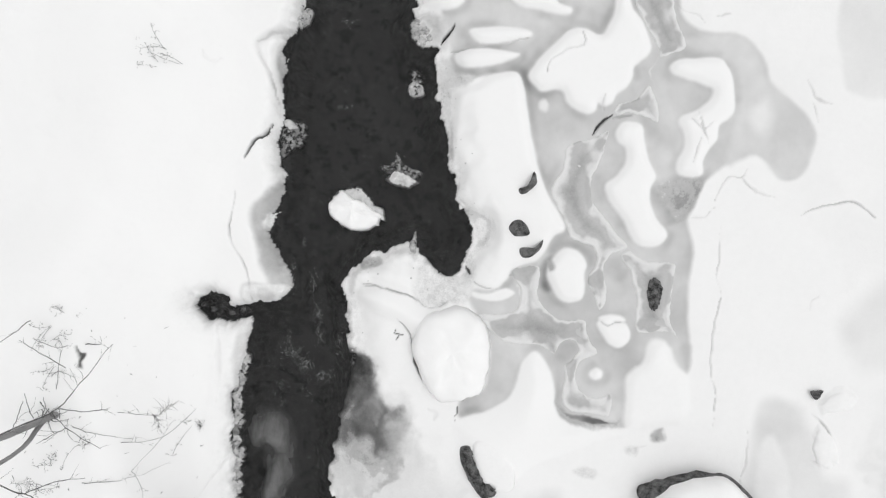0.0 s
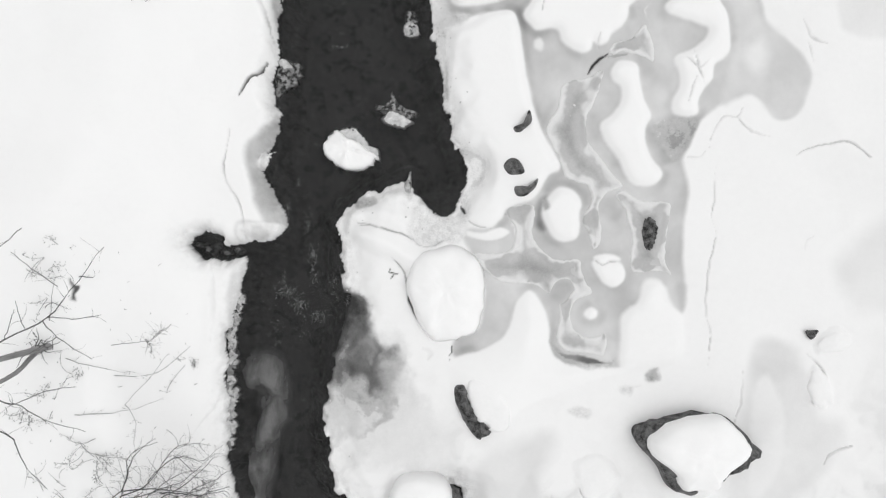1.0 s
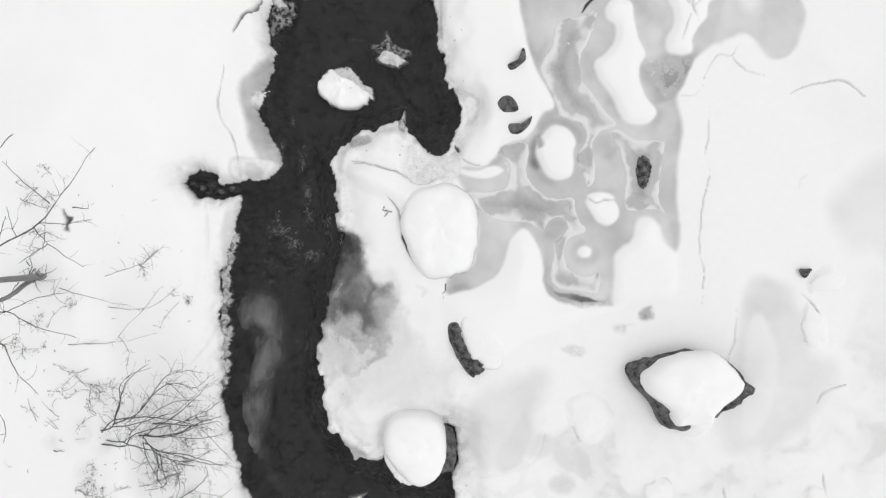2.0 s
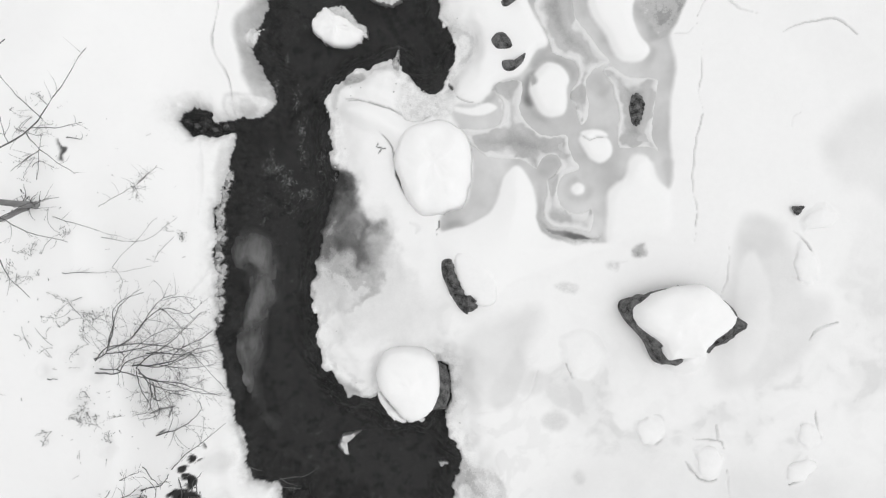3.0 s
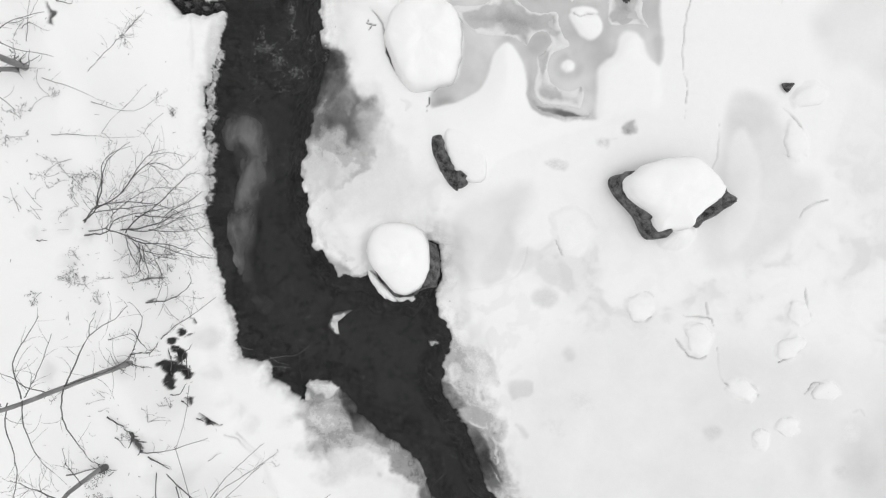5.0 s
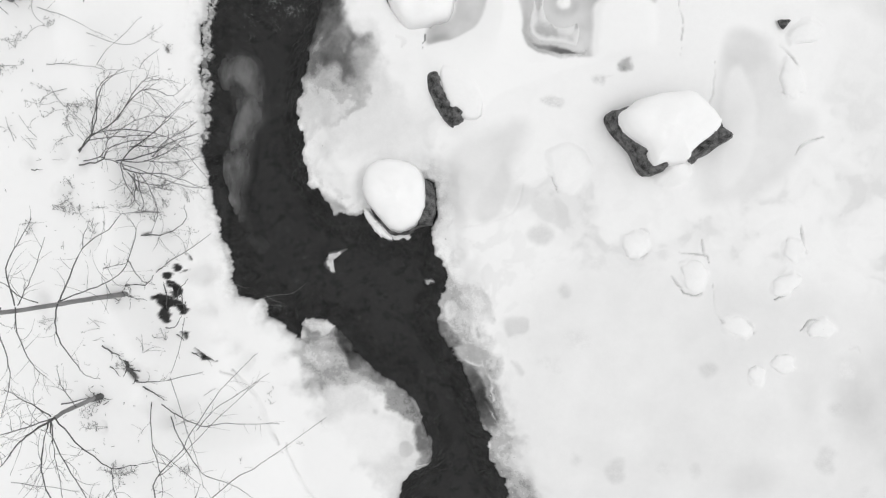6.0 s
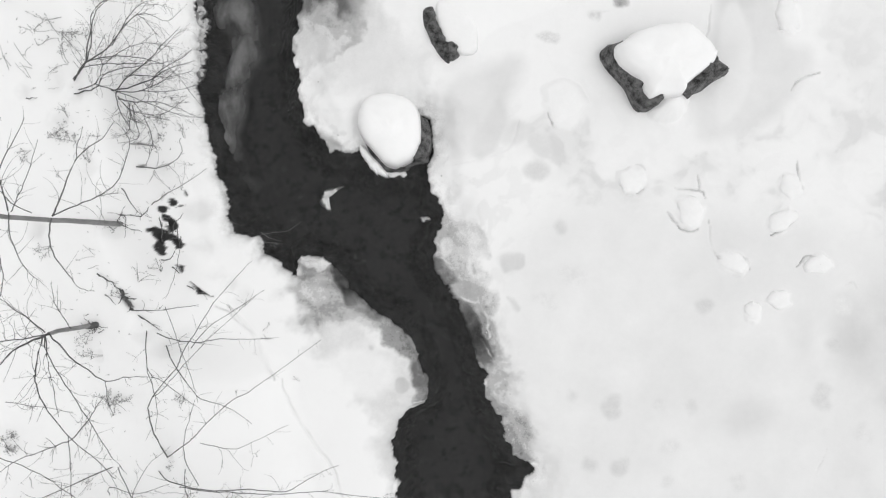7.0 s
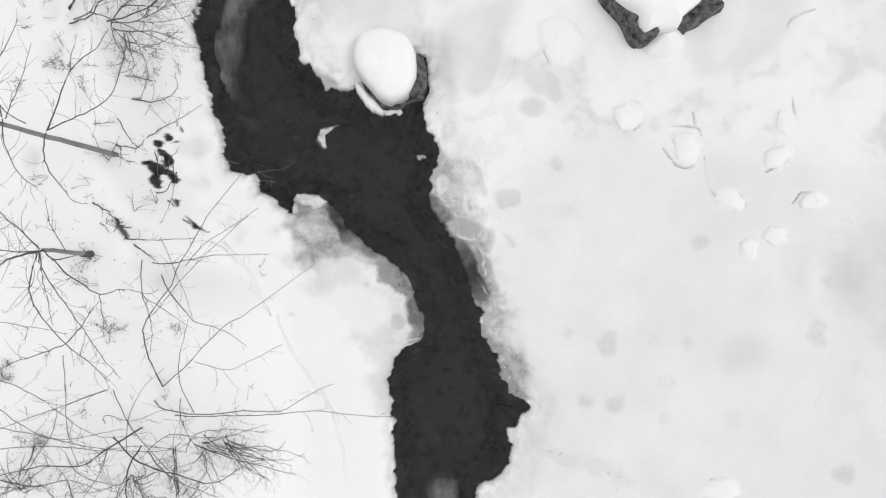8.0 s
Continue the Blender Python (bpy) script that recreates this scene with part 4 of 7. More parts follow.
for line, wet in (
        ([(5.41, -8.22), (5.53, -8.24), (5.62, -8.32)], 0.5), ([(6.33, -8.71), (6.43, -8.76), (6.93, -8.81), (7.04, -8.99)], 0.3),
            ([(6.36, -9.59), (6.46, -9.70), (6.70, -9.76), (6.88, -9.70)], 0.35),
        ([(6.16, -9.29), (6.23, -9.42), (6.36, -9.56)], 0.2), ([(8.54, -9.85), (8.83, -9.73), (9.09, -9.52)], 0.75), ([(7.91, -10.30),
            (7.99, -10.43), (8.10, -10.64)], 0.65),
        ([(9.17, -10.61), (9.28, -10.45), (9.41, -10.31), (9.65, -10.37)], 0.4), ([(8.60, -11.19), (8.80, -11.11), (8.97, -11.28)], 0.2),
            ([(9.16, -8.10), (9.19, -8.46), (9.29, -8.75)], 0.3),
        ([(8.81, -8.46), (9.17, -8.48)], 0.35), ([(3.33, -7.03), (3.49, -7.34)], 0.4), ([(10.31, -10.97), (10.50, -10.95),
            (10.54, -11.05)], 0.3), ([(6.85, -8.47), (6.88, -8.80)], 0.2),
        ([(5.17, -8.87), (5.41, -8.90), (5.59, -8.77)], 0.15), ([(7.68, -10.72), (7.87, -10.76)], 0.25), ([(9.03, -6.44), (9.16, -6.24),
            (9.36, -6.11), (9.69, -6.04)], 0.22), ([(7.05, -17.23), (7.21, -17.06)], 0.7),
        ([(7.21, -17.06), (7.51, -16.97), (7.71, -17.02)], 0.25), ([(8.59, -3.89), (8.78, -4.02), (9.04, -4.35), (9.04, -4.74)], 0.3),
            ([(8.59, -5.02), (8.87, -5.08)], 0.35)):
    groove(line, 0.024, 0.06, wet)
# cushions of snow over the low stones of the plain
LOW_STONES = []
for k, (c, rx, ry, turn) in enumerate((
        ((5.30, -8.56), 0.34, 0.34, 0), ((6.67, -9.28), 0.32, 0.42, 8), ((8.81, -9.48), 0.42, 0.24, 28), ((7.68, -10.46), 0.38, 0.24, -20),
        ((9.65, -10.50), 0.36, 0.24, 10), ((8.76, -11.32), 0.30, 0.24, 0), ((8.14, -11.58), 0.22, 0.24, 0), ((3.75, -6.79), 0.50, 0.60, 5),
        ((9.00, -8.66), 0.28, 0.30, 0), ((8.93, -4.71), 0.30, 0.50, 12), ((9.25, -3.63), 0.46, 0.26, 15), ((7.51, -17.23), 0.5, 0.3, 0))):
    ca, sa = math.cos(radians(turn)), math.sin(radians(turn))
    for grow in (1.0, 0.97):
        ring = []
        for a in np.arange(0, 6.2, 0.42):
            w = grow * (1 + 0.07 * math.sin(3 * a + k) + 0.06 * math.sin(5 * a + 2 * k) + 0.04 * math.sin(8 * a + k))
            u, v = rx * w * math.cos(a), ry * w * math.sin(a)
            ring.append((c[0] + u * ca - v * sa, c[1] + u * sa + v * ca))
        if grow == 1.0:
            patch(ring, 0.03, 0.07, 0.07, 0.16, wobble=0.06, warp=0.04, size=0.3)
    LOW_STONES.append((c, ring))
# snow that has slid down beside the big boulder
patch([(5.65, -6.61), (6.12, -6.35), (6.51, -6.48), (6.58, -6.87), (6.22, -7.20), (5.75, -7.10)], 0.02, 0.08, 0.50, 0.5)
# soft hollows about the stems of plants, their shade painted as a grey tone
for k, (x, y) in enumerate([(-6.76, -6.74), (-6.70, -6.97), (-5.82, -6.79), (-5.93, -9.68), (-5.52, -11.15), (-5.40, -11.32),
    (-5.26, -11.91), (-4.81, -12.21), (-6.40, -11.82), (-4.80, -14.49), (-4.58, -10.14), (-4.70, -9.32), (-4.28, -10.79), (-3.99, -11.02),
    (-7.46, -9.80), (-7.17, -6.68), (-7.81, -6.92), (-7.05, -7.50), (-6.46, -8.50), (-3.75, -11.32), (-5.35, -8.44), (-6.16, -12.39)]):
    r = 0.10 + 0.05 * (k % 4)
    patch([(x + r * math.cos(a + k) * (1 + 0.3 * math.sin(2 * a + k)),
        y + r * math.sin(a + k)) for a in np.arange(0, 6.2, 0.9)], 0.06 + 0.03 * (k % 3), 0.16, -0.06, 0.25)
# torn dark earth, and gaps with painted shade, on the slope of the west bank
EARTH_GAPS = [
    [(-5.34, -9.37), (-5.24, -9.42), (-5.08, -9.57), (-5.07, -9.73), (-5.19, -9.83), (-5.30, -9.75), (-5.28, -9.60), (-5.36, -9.50)],
    [(-5.47, -9.69), (-5.35, -9.68), (-5.23, -9.77), (-5.21, -9.92), (-5.25, -10.07), (-5.16, -10.30), (-5.24, -10.37), (-5.34, -10.20),
        (-5.35, -10.00), (-5.44, -9.87)],
    [(-5.26, -9.82), (-5.11, -9.86), (-4.98, -9.98), (-4.92, -10.20), (-5.02, -10.19), (-5.13, -10.03), (-5.25, -9.98)],
    [(-5.58, -9.77), (-5.48, -9.70), (-5.38, -9.67), (-5.42, -9.77), (-5.53, -9.82)],
    [(-5.27, -9.09), (-5.17, -9.10), (-5.10, -9.21), (-5.21, -9.24)],
    [(-4.94, -10.54), (-4.86, -10.57), (-4.83, -10.68), (-4.91, -10.64)],
    [(-4.69, -11.05), (-4.55, -11.09), (-4.37, -11.22), (-4.53, -11.20)],
    [(-5.38, -9.26), (-5.29, -9.21), (-5.24, -9.31), (-5.34, -9.39)]]
for outline in EARTH_GAPS:
    mid = np.mean(outline, axis=0)
    patch([tuple(mid + (np.array(q) - mid) * 0.9) for q in outline], 1.0, 0.02, -0.03, 0.08, wobble=0.04, warp=0.035, size=0.12)
patch([(-7.61, -2.09), (-7.53, -2.14), (-7.48, -2.21), (-7.40, -2.23), (-7.42, -2.36), (-7.49, -2.44), (-7.52, -2.57), (-7.59, -2.55),
    (-7.58, -2.34)], 1.0, 0.03, -0.08, 0.1, warp=0.03, size=0.2)
for line, width in (([(-4.98, -10.54), (-4.91, -10.62), (-4.85, -10.72)], 0.022), ([(-4.73, -10.92), (-4.54, -11.10),
    (-4.26, -11.28)], 0.02), ([(-5.12, -9.24), (-5.00, -9.19)], 0.03),
                    ([(-5.03, -8.88), (-4.96, -9.00)], 0.022), ([(-5.69, -8.42), (-5.59, -8.37)], 0.025), ([(-5.65, -11.16),
                        (-5.51, -11.37)], 0.05), ([(-5.81, -7.94), (-5.52, -7.90)], 0.025)):
    groove(line, width, 0.08, 0.85)
# seams of refrozen ice on the shelves
for line in (
        [(0.85, -10.40), (1.05, -10.54), (1.12, -10.79)],
        [(0.98, -10.61), (1.14, -10.82), (1.33, -10.89), (1.67, -10.92)],
        [(1.17, -11.01), (1.32, -11.26), (1.46, -11.35), (1.78, -11.41)],
        [(1.73, -10.98), (1.79, -11.40), (1.99, -11.73), (2.06, -12.22)],
        [(1.86, -12.26), (2.00, -12.49), (2.16, -12.73)],
        [(-2.47, -10.49), (-2.42, -10.31), (-2.12, -10.35), (-1.70, -10.37), (-1.59, -10.49)],
        [(-1.67, -10.37), (-1.46, -10.62), (-1.25, -10.91)],
        [(-1.25, -10.97), (-1.01, -11.23), (-0.79, -11.50), (-0.63, -11.58)],
        [(0.30, -13.77), (0.46, -13.75), (0.70, -13.78)],
        [(2.05, -12.73), (2.25, -12.79), (2.52, -12.83)],
        [(5.08, 4.34), (4.98, 4.18), (4.89, 3.97), (4.93, 3.71)],
        [(-0.56, 5.11), (-0.36, 5.24), (-0.16, 5.08), (-0.25, 4.92)],
        [(-0.49, 5.34), (-0.23, 5.37), (-0.03, 5.15)],
        [(0.29, 3.87), (0.49, 3.96), (0.82, 3.92)],
        [(1.67, -0.71), (1.86, -0.84), (1.84, -1.24)],
        [(2.31, -0.45), (1.98, -0.55), (1.72, -0.52)]):
    ridge(line, 0.024, 0.02, 0.15)


Z = Z * ease_shore - (0.06 + 0.5 * ease(-d_land, 0.05, 0.6)) * (1 - ease_shore)
WET_SHADE = np.where(Z > 0.0, WET_SHADE, 0.98)


def sheet(name, xs, ys, zs, attributes, material):
    me = bpy.data.meshes.new(name)
    ny, nx = zs.shape
    X, Y = np.meshgrid(xs, ys)
    co = np.stack([X, Y, zs], -1).reshape(-1, 3)
    i = np.arange(ny * nx).reshape(ny, nx)
    quads = np.stack([i[:-1, :-1], i[:-1, 1:], i[1:, 1:], i[1:, :-1]], -1).reshape(-1, 4)
    me.vertices.add(len(co))
    me.vertices.foreach_set("co", co.ravel())
    me.loops.add(quads.size)
    me.loops.foreach_set("vertex_index", quads.ravel().astype(np.int32))
    me.polygons.add(len(quads))
    me.polygons.foreach_set("loop_start", np.arange(0, quads.size, 4, dtype=np.int32))
    me.polygons.foreach_set("use_smooth", np.ones(len(quads), bool))
    me.update(calc_edges=True)
    for key, v in attributes.items():
        me.attributes.new(key, "FLOAT", "POINT").data.foreach_set("value", v.ravel().astype(np.float32))
    me.materials.append(material)
    return new(name, me)


tagged(sheet("ground", gx, gy, Z, {"wet": np.clip(WET_SHADE, 0, 1), "grain": GRAIN}, GROUND),
       "deep white snow over stream banks with patches of grey slush", "ground", kind="structure")
wx = np.arange(-16.0, 16.1, 1.0)
wy = np.arange(-400.0, 400.1, 10.0)
tagged(sheet("water", wx, wy, np.zeros((len(wy), len(wx))), {}, WATER), "dark slow water of an open stream", "water", kind="structure")


def surface(x, y):
    """The ground's height at a place of the plan."""
    i = min(max(np.searchsorted(gy, y) - 1, 0), len(gy) - 2)
    j = min(max(np.searchsorted(gx, x) - 1, 0), len(gx) - 2)
    return float(Z[i:i + 2, j:j + 2].max())


def part(name, bm, material, parent=None, label="", smooth=True):
    me = bpy.data.meshes.new(name)
    bm.to_mesh(me)
    bm.free()
    for f in me.polygons:
        f.use_smooth = smooth
    me.materials.append(material)
    ob = new(name, me)
    ob.parent = parent
    if label:
        tagged(ob, label)
    return ob


def thing(name, label, category, group="", at=(0, 0, 0)):
    ob = new(name)
    ob.empty_display_size = 0.2
    ob.location = at
    return tagged(ob, label, category, group)


def mesh_of(name, verts, faces, material, parent=None, label="", smooth=True):
    me = bpy.data.meshes.new(name)
    me.from_pydata([tuple(v) for v in verts], [], faces)
    me.update()
    for f in me.polygons:
        f.use_smooth = smooth
    me.materials.append(material)
    ob = new(name, me)
    ob.parent = parent
    if label:
        tagged(ob, label)
    return ob


# ---- boulders under thick caps of snow ----
def dome(outline, z0, z1, rim=0.35, lump=0.04, seed=0, rings=9, power=0.5, freq=1.7):
    """A closed lump over a rounded outline: steep at the rim, flat on top, uneven all over."""
    o = rounded(outline, 4) if len(outline) < 30 else np.array(outline)
    c = o.mean(0)
    bm = bmesh.new()
    rows = []
    for k in range(rings + 1):
        s = 1 - k / rings
        rise = (1 - s ** (1 / power)) ** power if s < 1 else 0.0
        row = []
        for q in o:
            x, y = c + (q - c) * s
            n = lump * noise.fractal(Vector((x * freq, y * freq, seed)), 1.0, 2.0, 4)
            row.append(bm.verts.new((x + n * 0.5, y - n * 0.5, z0 + (z1 - z0) * rise + n * (0.3 + rise))))
            if s == 0:
                break
        rows.append(row)
    for a, b in zip(rows, rows[1:]):
        for i in range(len(a)):
            j = (i + 1) % len(a)
            if len(b) == 1:
                bm.faces.new((a[i], a[j], b[0]))
            else:
                bm.faces.new((a[i], a[j], b[j], b[i]))
    bm.faces.new(rows[0][::-1])
    return bm


def ragged(outline, amount, seed, steps=4):
    """The outline with broken, toothed edges."""
    r = random.Random(seed)
    p = rounded(outline, steps)
    c = p.mean(0)
    return [tuple(c + (q - c) * (1 + r.uniform(-amount, amount))) for q in p]


def torn(outline, amount, seed, steps=12):
    """The outline with bays and splinters of several sizes."""
    p = rounded(outline, steps)
    c = p.mean(0)
    out = []
    for q in p:
        n = noise.fractal(Vector((q[0] * 4, q[1] * 4, seed * 3.7)), 0.7, 2.1, 5)
        out.append(tuple(c + (q - c) * (1 + amount * n)))
    return out


def boulder(label, rock, cap, z0, z1, z2, low, seed=0, group="boulders in the stream", soft=0.32, inset=1.0, lump=0.06, snow=None):
    """A dark stone and the snow that lies on it."""
    b = thing("boulder", label, "boulder", group)
    mid = np.mean(rock, axis=0)
    rock = [tuple(mid + (np.array(q) - mid) * inset) for q in rock]
    part("rock", dome(rock, z0, z1, lump=0.16, seed=seed, power=0.32, rings=22, freq=2.6), ROCK, b, "dark wet rock")
    part("snow_cap", dome(ragged(cap, 0.012, seed), low, z2, lump=lump, seed=seed + 5, power=soft, rings=12), snow or SNOW, b, "thick rounded cap of snow")
    return b


boulder("big dark angular boulder under a thick snow cap", [(4.54, -5.66), (4.70, -5.46), (5.29, -5.33), (6.19, -5.21), (6.63, -5.28),
    (7.00, -5.54), (7.25, -5.87), (7.47, -6.04), (7.35, -6.23), (6.51, -6.70), (6.05, -6.63), (5.81, -6.89), (5.57, -7.03), (5.34, -6.94),
    (5.06, -6.42), (4.63, -5.94)],
        [(4.73, -5.77), (4.80, -5.59), (5.30, -5.29), (5.98, -5.15), (6.31, -5.14), (6.67, -5.40), (6.95, -5.72), (6.99, -5.90),
            (6.77, -6.18), (6.29, -6.52), (6.19, -6.74), (5.59, -6.86), (5.45, -6.73), (5.33, -6.46), (5.12, -6.27),
            (4.84, -6.05)], 0.15, 1.12, 1.42, 0.92, 3)
boulder("round boulder at the water with a domed snow cap", [(-1.01, -7.20), (-0.67, -6.74), (-0.01, -6.67), (0.41, -7.01), (0.65, -7.22),
    (0.64, -8.01), (0.33, -8.25), (-0.07, -8.41), (-0.47, -8.36), (-0.86, -7.86)],
        [(-1.05, -7.19), (-0.87, -6.76), (-0.45, -6.61), (-0.02, -6.66), (0.32, -6.86), (0.45, -7.35), (0.41, -7.83), (0.25, -8.09),
            (-0.07, -8.31), (-0.39, -8.26), (-0.77, -7.83), (-0.97, -7.56)], -0.3, 0.5, 0.92, 0.22, 8, soft=0.22)
boulder("broad stone by the narrows wholly under rounded snow", [(-0.60, -2.40), (-0.52, -2.85), (-0.21, -3.37), (0.28, -3.49),
    (0.87, -3.38), (1.07, -2.92), (1.12, -2.27), (0.94, -1.81), (0.61, -1.46), (0.16, -1.42), (-0.24, -1.64), (-0.52, -2.00)],
        [(-0.66, -2.28), (-0.53, -2.79), (-0.30, -3.28), (0.05, -3.62), (0.63, -3.51), (0.96, -3.38), (1.12, -2.95), (1.17, -2.31),
            (1.12, -1.92), (0.91, -1.60), (0.56, -1.42), (0.11, -1.43), (-0.28, -1.54), (-0.53, -1.84)], 0.1, 0.6, 0.85, 0.35, 12, inset=0.86, lump=0.09)
boulder("long dark stone half buried in a snow drift", [(0.43, -4.59), (0.64, -4.49), (0.85, -4.59), (0.93, -5.08), (1.08, -5.47), (1.27, -5.69), (1.53, -5.76), (1.45, -5.91), (1.03, -5.89),
        (0.68, -5.50), (0.45, -4.98)],
        [(0.74, -4.49), (0.81, -5.08), (0.96, -5.43), (1.16, -5.64), (1.55, -5.70), (1.73, -5.55), (1.73, -5.08), (1.52, -4.67),
            (1.08, -4.36)], 0.1, 0.53, 0.57, 0.34, 17, soft=0.3, lump=0.012, snow=DRIFT_SNOW)


def stone(label, outline, z0, z1, seed=0, name="stone", group="dark stones in the snow"):
    ob = part(name, dome(outline, z0, z1, lump=0.06, seed=seed, power=0.6, rings=7), ROCK)
    return tagged(ob, label, "stone", group)


for k, (outline, z) in enumerate((
        ([(2.17, 1.75), (2.25, 1.51), (2.16, 1.34), (1.97, 1.16), (1.81, 1.15), (1.77, 1.28), (1.94, 1.36), (2.08, 1.54)], 0.66),
        ([(1.55, 0.45), (1.68, 0.61), (1.89, 0.62), (2.09, 0.38), (2.09, 0.23), (1.76, 0.19), (1.61, 0.29)], 0.66),
        ([(1.80, -0.06), (2.00, -0.03), (2.18, -0.03), (2.44, 0.17), (2.29, -0.12), (2.06, -0.29), (1.84, -0.25)], 0.66),
        ([(8.54, -3.36), (8.69, -3.34), (8.87, -3.36), (8.77, -3.48), (8.67, -3.56)], 0.52))):
    stone("small dark bare stone among white snow", outline, 0.40, max(z, surface(*np.mean(outline, axis=0)) + 0.04), 30 + k)
for k, (x, y) in enumerate([(-5.58, -1.35), (-5.34, -1.45), (-5.15, -1.38), (-5.21, -1.60), (-4.91, -1.56), (-4.65, -1.53)]):
    r = 0.13 + 0.05 * (k % 3)
    stone("dark wet stone in a gap of the bank", ragged([(x + r * math.cos(a),
        y + 0.8 * r * math.sin(a)) for a in np.arange(0, 6.2, 0.8)], 0.25, k, 2), -0.3, 0.03, 50 + k, group="stones in the gap")

# low stones on the plain, snowed over, with a dark slit where the snow has slipped
for k, (c, ring) in enumerate(LOW_STONES):
    g = surface(*c)
    s = thing("snowed_stone", "low stone covered by a smooth cushion of snow", "stone", "snowed stones on the plain")
    part("rock", dome(ring, g - 0.4, g - 0.02, lump=0.05, seed=70 + k, power=0.7), ROCK, s)
    part("snow_cap", dome(ring, g - 0.10, g + 0.03, lump=0.02, seed=90 + k, power=0.4, freq=2.0), DRIFT_SNOW, s)


# ---- ice: plates on the shore, floes and sunken ice in the stream ----
def ice_plate(label, points, lift=0.03, rim=0.075, body=0.38, edge=0.17, step=0.014, name="ice_plate"):
    """A plate of grey ice frozen onto the shore, with a pale raised rim and a grainy middle."""
    poly = rounded(points, 5)
    lo, hi = poly.min(0) - 0.05, poly.max(0) + 0.05
    xs, ys = np.arange(lo[0], hi[0] + step, step), np.arange(lo[1], hi[1] + step, step)
    X, Y = np.meshgrid(xs, ys)
    d = signed(X, Y, poly) + 0.035 * fbm(X, Y, 0.14, 3, 7)
    gj, gi = np.searchsorted(gx, xs).clip(1, len(gx) - 1), np.searchsorted(gy, ys).clip(1, len(gy) - 1)
    base = Z[np.ix_(gi, gj)]
    level = float(np.median(base[d > 0]))
    z = level + lift * ease(d, 0.0, 0.05) - 0.08 * (1 - ease(d, -0.03, 0.02)) - 0.02 * ease(d, rim, rim + 0.1) + 0.012 * fbm(X, Y, 0.25, 3, 2)
    rim = rim * np.clip(1 + 2.4 * fbm(X, Y, 0.4, 3, 12), 0.25, 3)
    wet = edge + (body - edge) * ease(d + 0.05 * fbm(X, Y, 0.3, 2, 8),
        rim * 0.5, rim * 2.4) + 0.10 * fbm(X, Y, 0.8, 3, 5) * (d > rim) + 0.12 * ease(d, 0.2, 0.45)
    ob = sheet(name, xs, ys, np.maximum(z, base - 0.02 + 0 * z) * (d > -0.03) + (level - 0.3) * (d <= -0.03), {"wet": np.clip(wet, 0, 1),
        "grain": 0.05 + 0.07 * ease(d, 0.12, 0.3)}, GROUND)
    return tagged(ob, label, "ice", "ice plates on the shore")


for text, outline in (
        ("long curved plate of grey grainy ice with pale rim", [(3.94, 2.67), (3.82, 2.26), (3.70, 1.87), (3.54, 1.58), (3.51, 1.31), (3.57, 0.98), (3.83, 0.66), (4.09, 0.31), (4.35, -0.01),
             (4.13, -0.14), (3.97, -0.22), (3.80, -0.51), (3.84, -0.84), (3.88, -1.13), (3.78, -1.44), (3.65, -1.47), (3.54, -1.10),
             (3.40, -0.84), (3.49, -0.61), (3.62, -0.42), (3.57, -0.06), (3.28, 0.07), (3.02, 0.20), (2.93, 0.46), (2.74, 0.85), (2.55, 1.21),
             (2.67, 1.53), (2.83, 1.79), (2.91, 2.22), (3.09, 2.39), (3.44, 2.47), (3.67, 2.57)]),
        ("small hooked plate of grey ice among snow islands", [(4.01, 3.10), (4.09, 3.23), (4.26, 3.32), (4.56, 3.40), (4.84, 3.71), (4.95, 3.52), (5.06, 3.26), (5.07, 2.84), (4.85, 2.93),
             (4.59, 3.04), (4.33, 3.06), (4.09, 3.02)]),
        ("narrow plate of grey ice with a pale rim", [(4.52, 5.92), (4.65, 5.27), (4.87, 4.88), (5.04, 4.56), (5.08, 4.34), (5.37, 4.43), (5.70, 4.56), (5.63, 4.88), (5.50, 5.21),
             (5.43, 5.53), (5.37, 5.92)]),
        ("forked plate of grey grainy ice with pale rim", [(1.65, -0.55), (1.91, -0.45), (2.21, -0.42), (2.33, -0.51), (2.31, -0.84), (2.27, -1.10), (2.43, -1.42), (2.70, -1.65),
             (2.89, -1.73), (3.35, -1.70), (3.44, -2.01), (3.52, -2.25), (3.67, -2.47), (3.54, -2.57), (3.28, -2.66), (3.18, -2.86),
             (3.18, -3.19), (3.31, -3.42), (3.67, -3.53), (3.93, -3.42), (4.00, -3.61), (3.93, -3.95), (3.67, -3.93), (3.15, -3.86),
             (2.89, -3.73), (2.83, -3.45), (2.89, -3.06), (2.86, -2.77), (3.02, -2.66), (3.20, -2.43), (3.15, -2.25), (2.96, -2.18),
             (2.76, -2.34), (2.67, -2.53), (2.47, -2.40), (2.30, -2.30), (1.98, -2.30), (1.52, -2.23), (1.20, -2.01), (0.87, -1.62),
             (1.33, -1.57), (1.65, -1.53), (1.82, -1.36), (1.87, -1.03), (1.72, -0.77)]),
        ("squarish plate of pale ice round a dark hole", [(4.17, -0.22), (4.38, -0.11), (4.61, -0.27), (4.85, -0.36), (5.40, -0.40), (5.45, -0.71), (5.37, -1.36), (5.37, -1.76),
             (5.53, -2.15), (5.31, -2.02), (4.72, -2.03), (4.56, -1.99), (4.51, -1.62), (4.57, -1.23), (4.43, -0.78), (4.38, -0.52)])):
    ice_plate(text, outline, body=0.41 if "squarish" in text else 0.43)
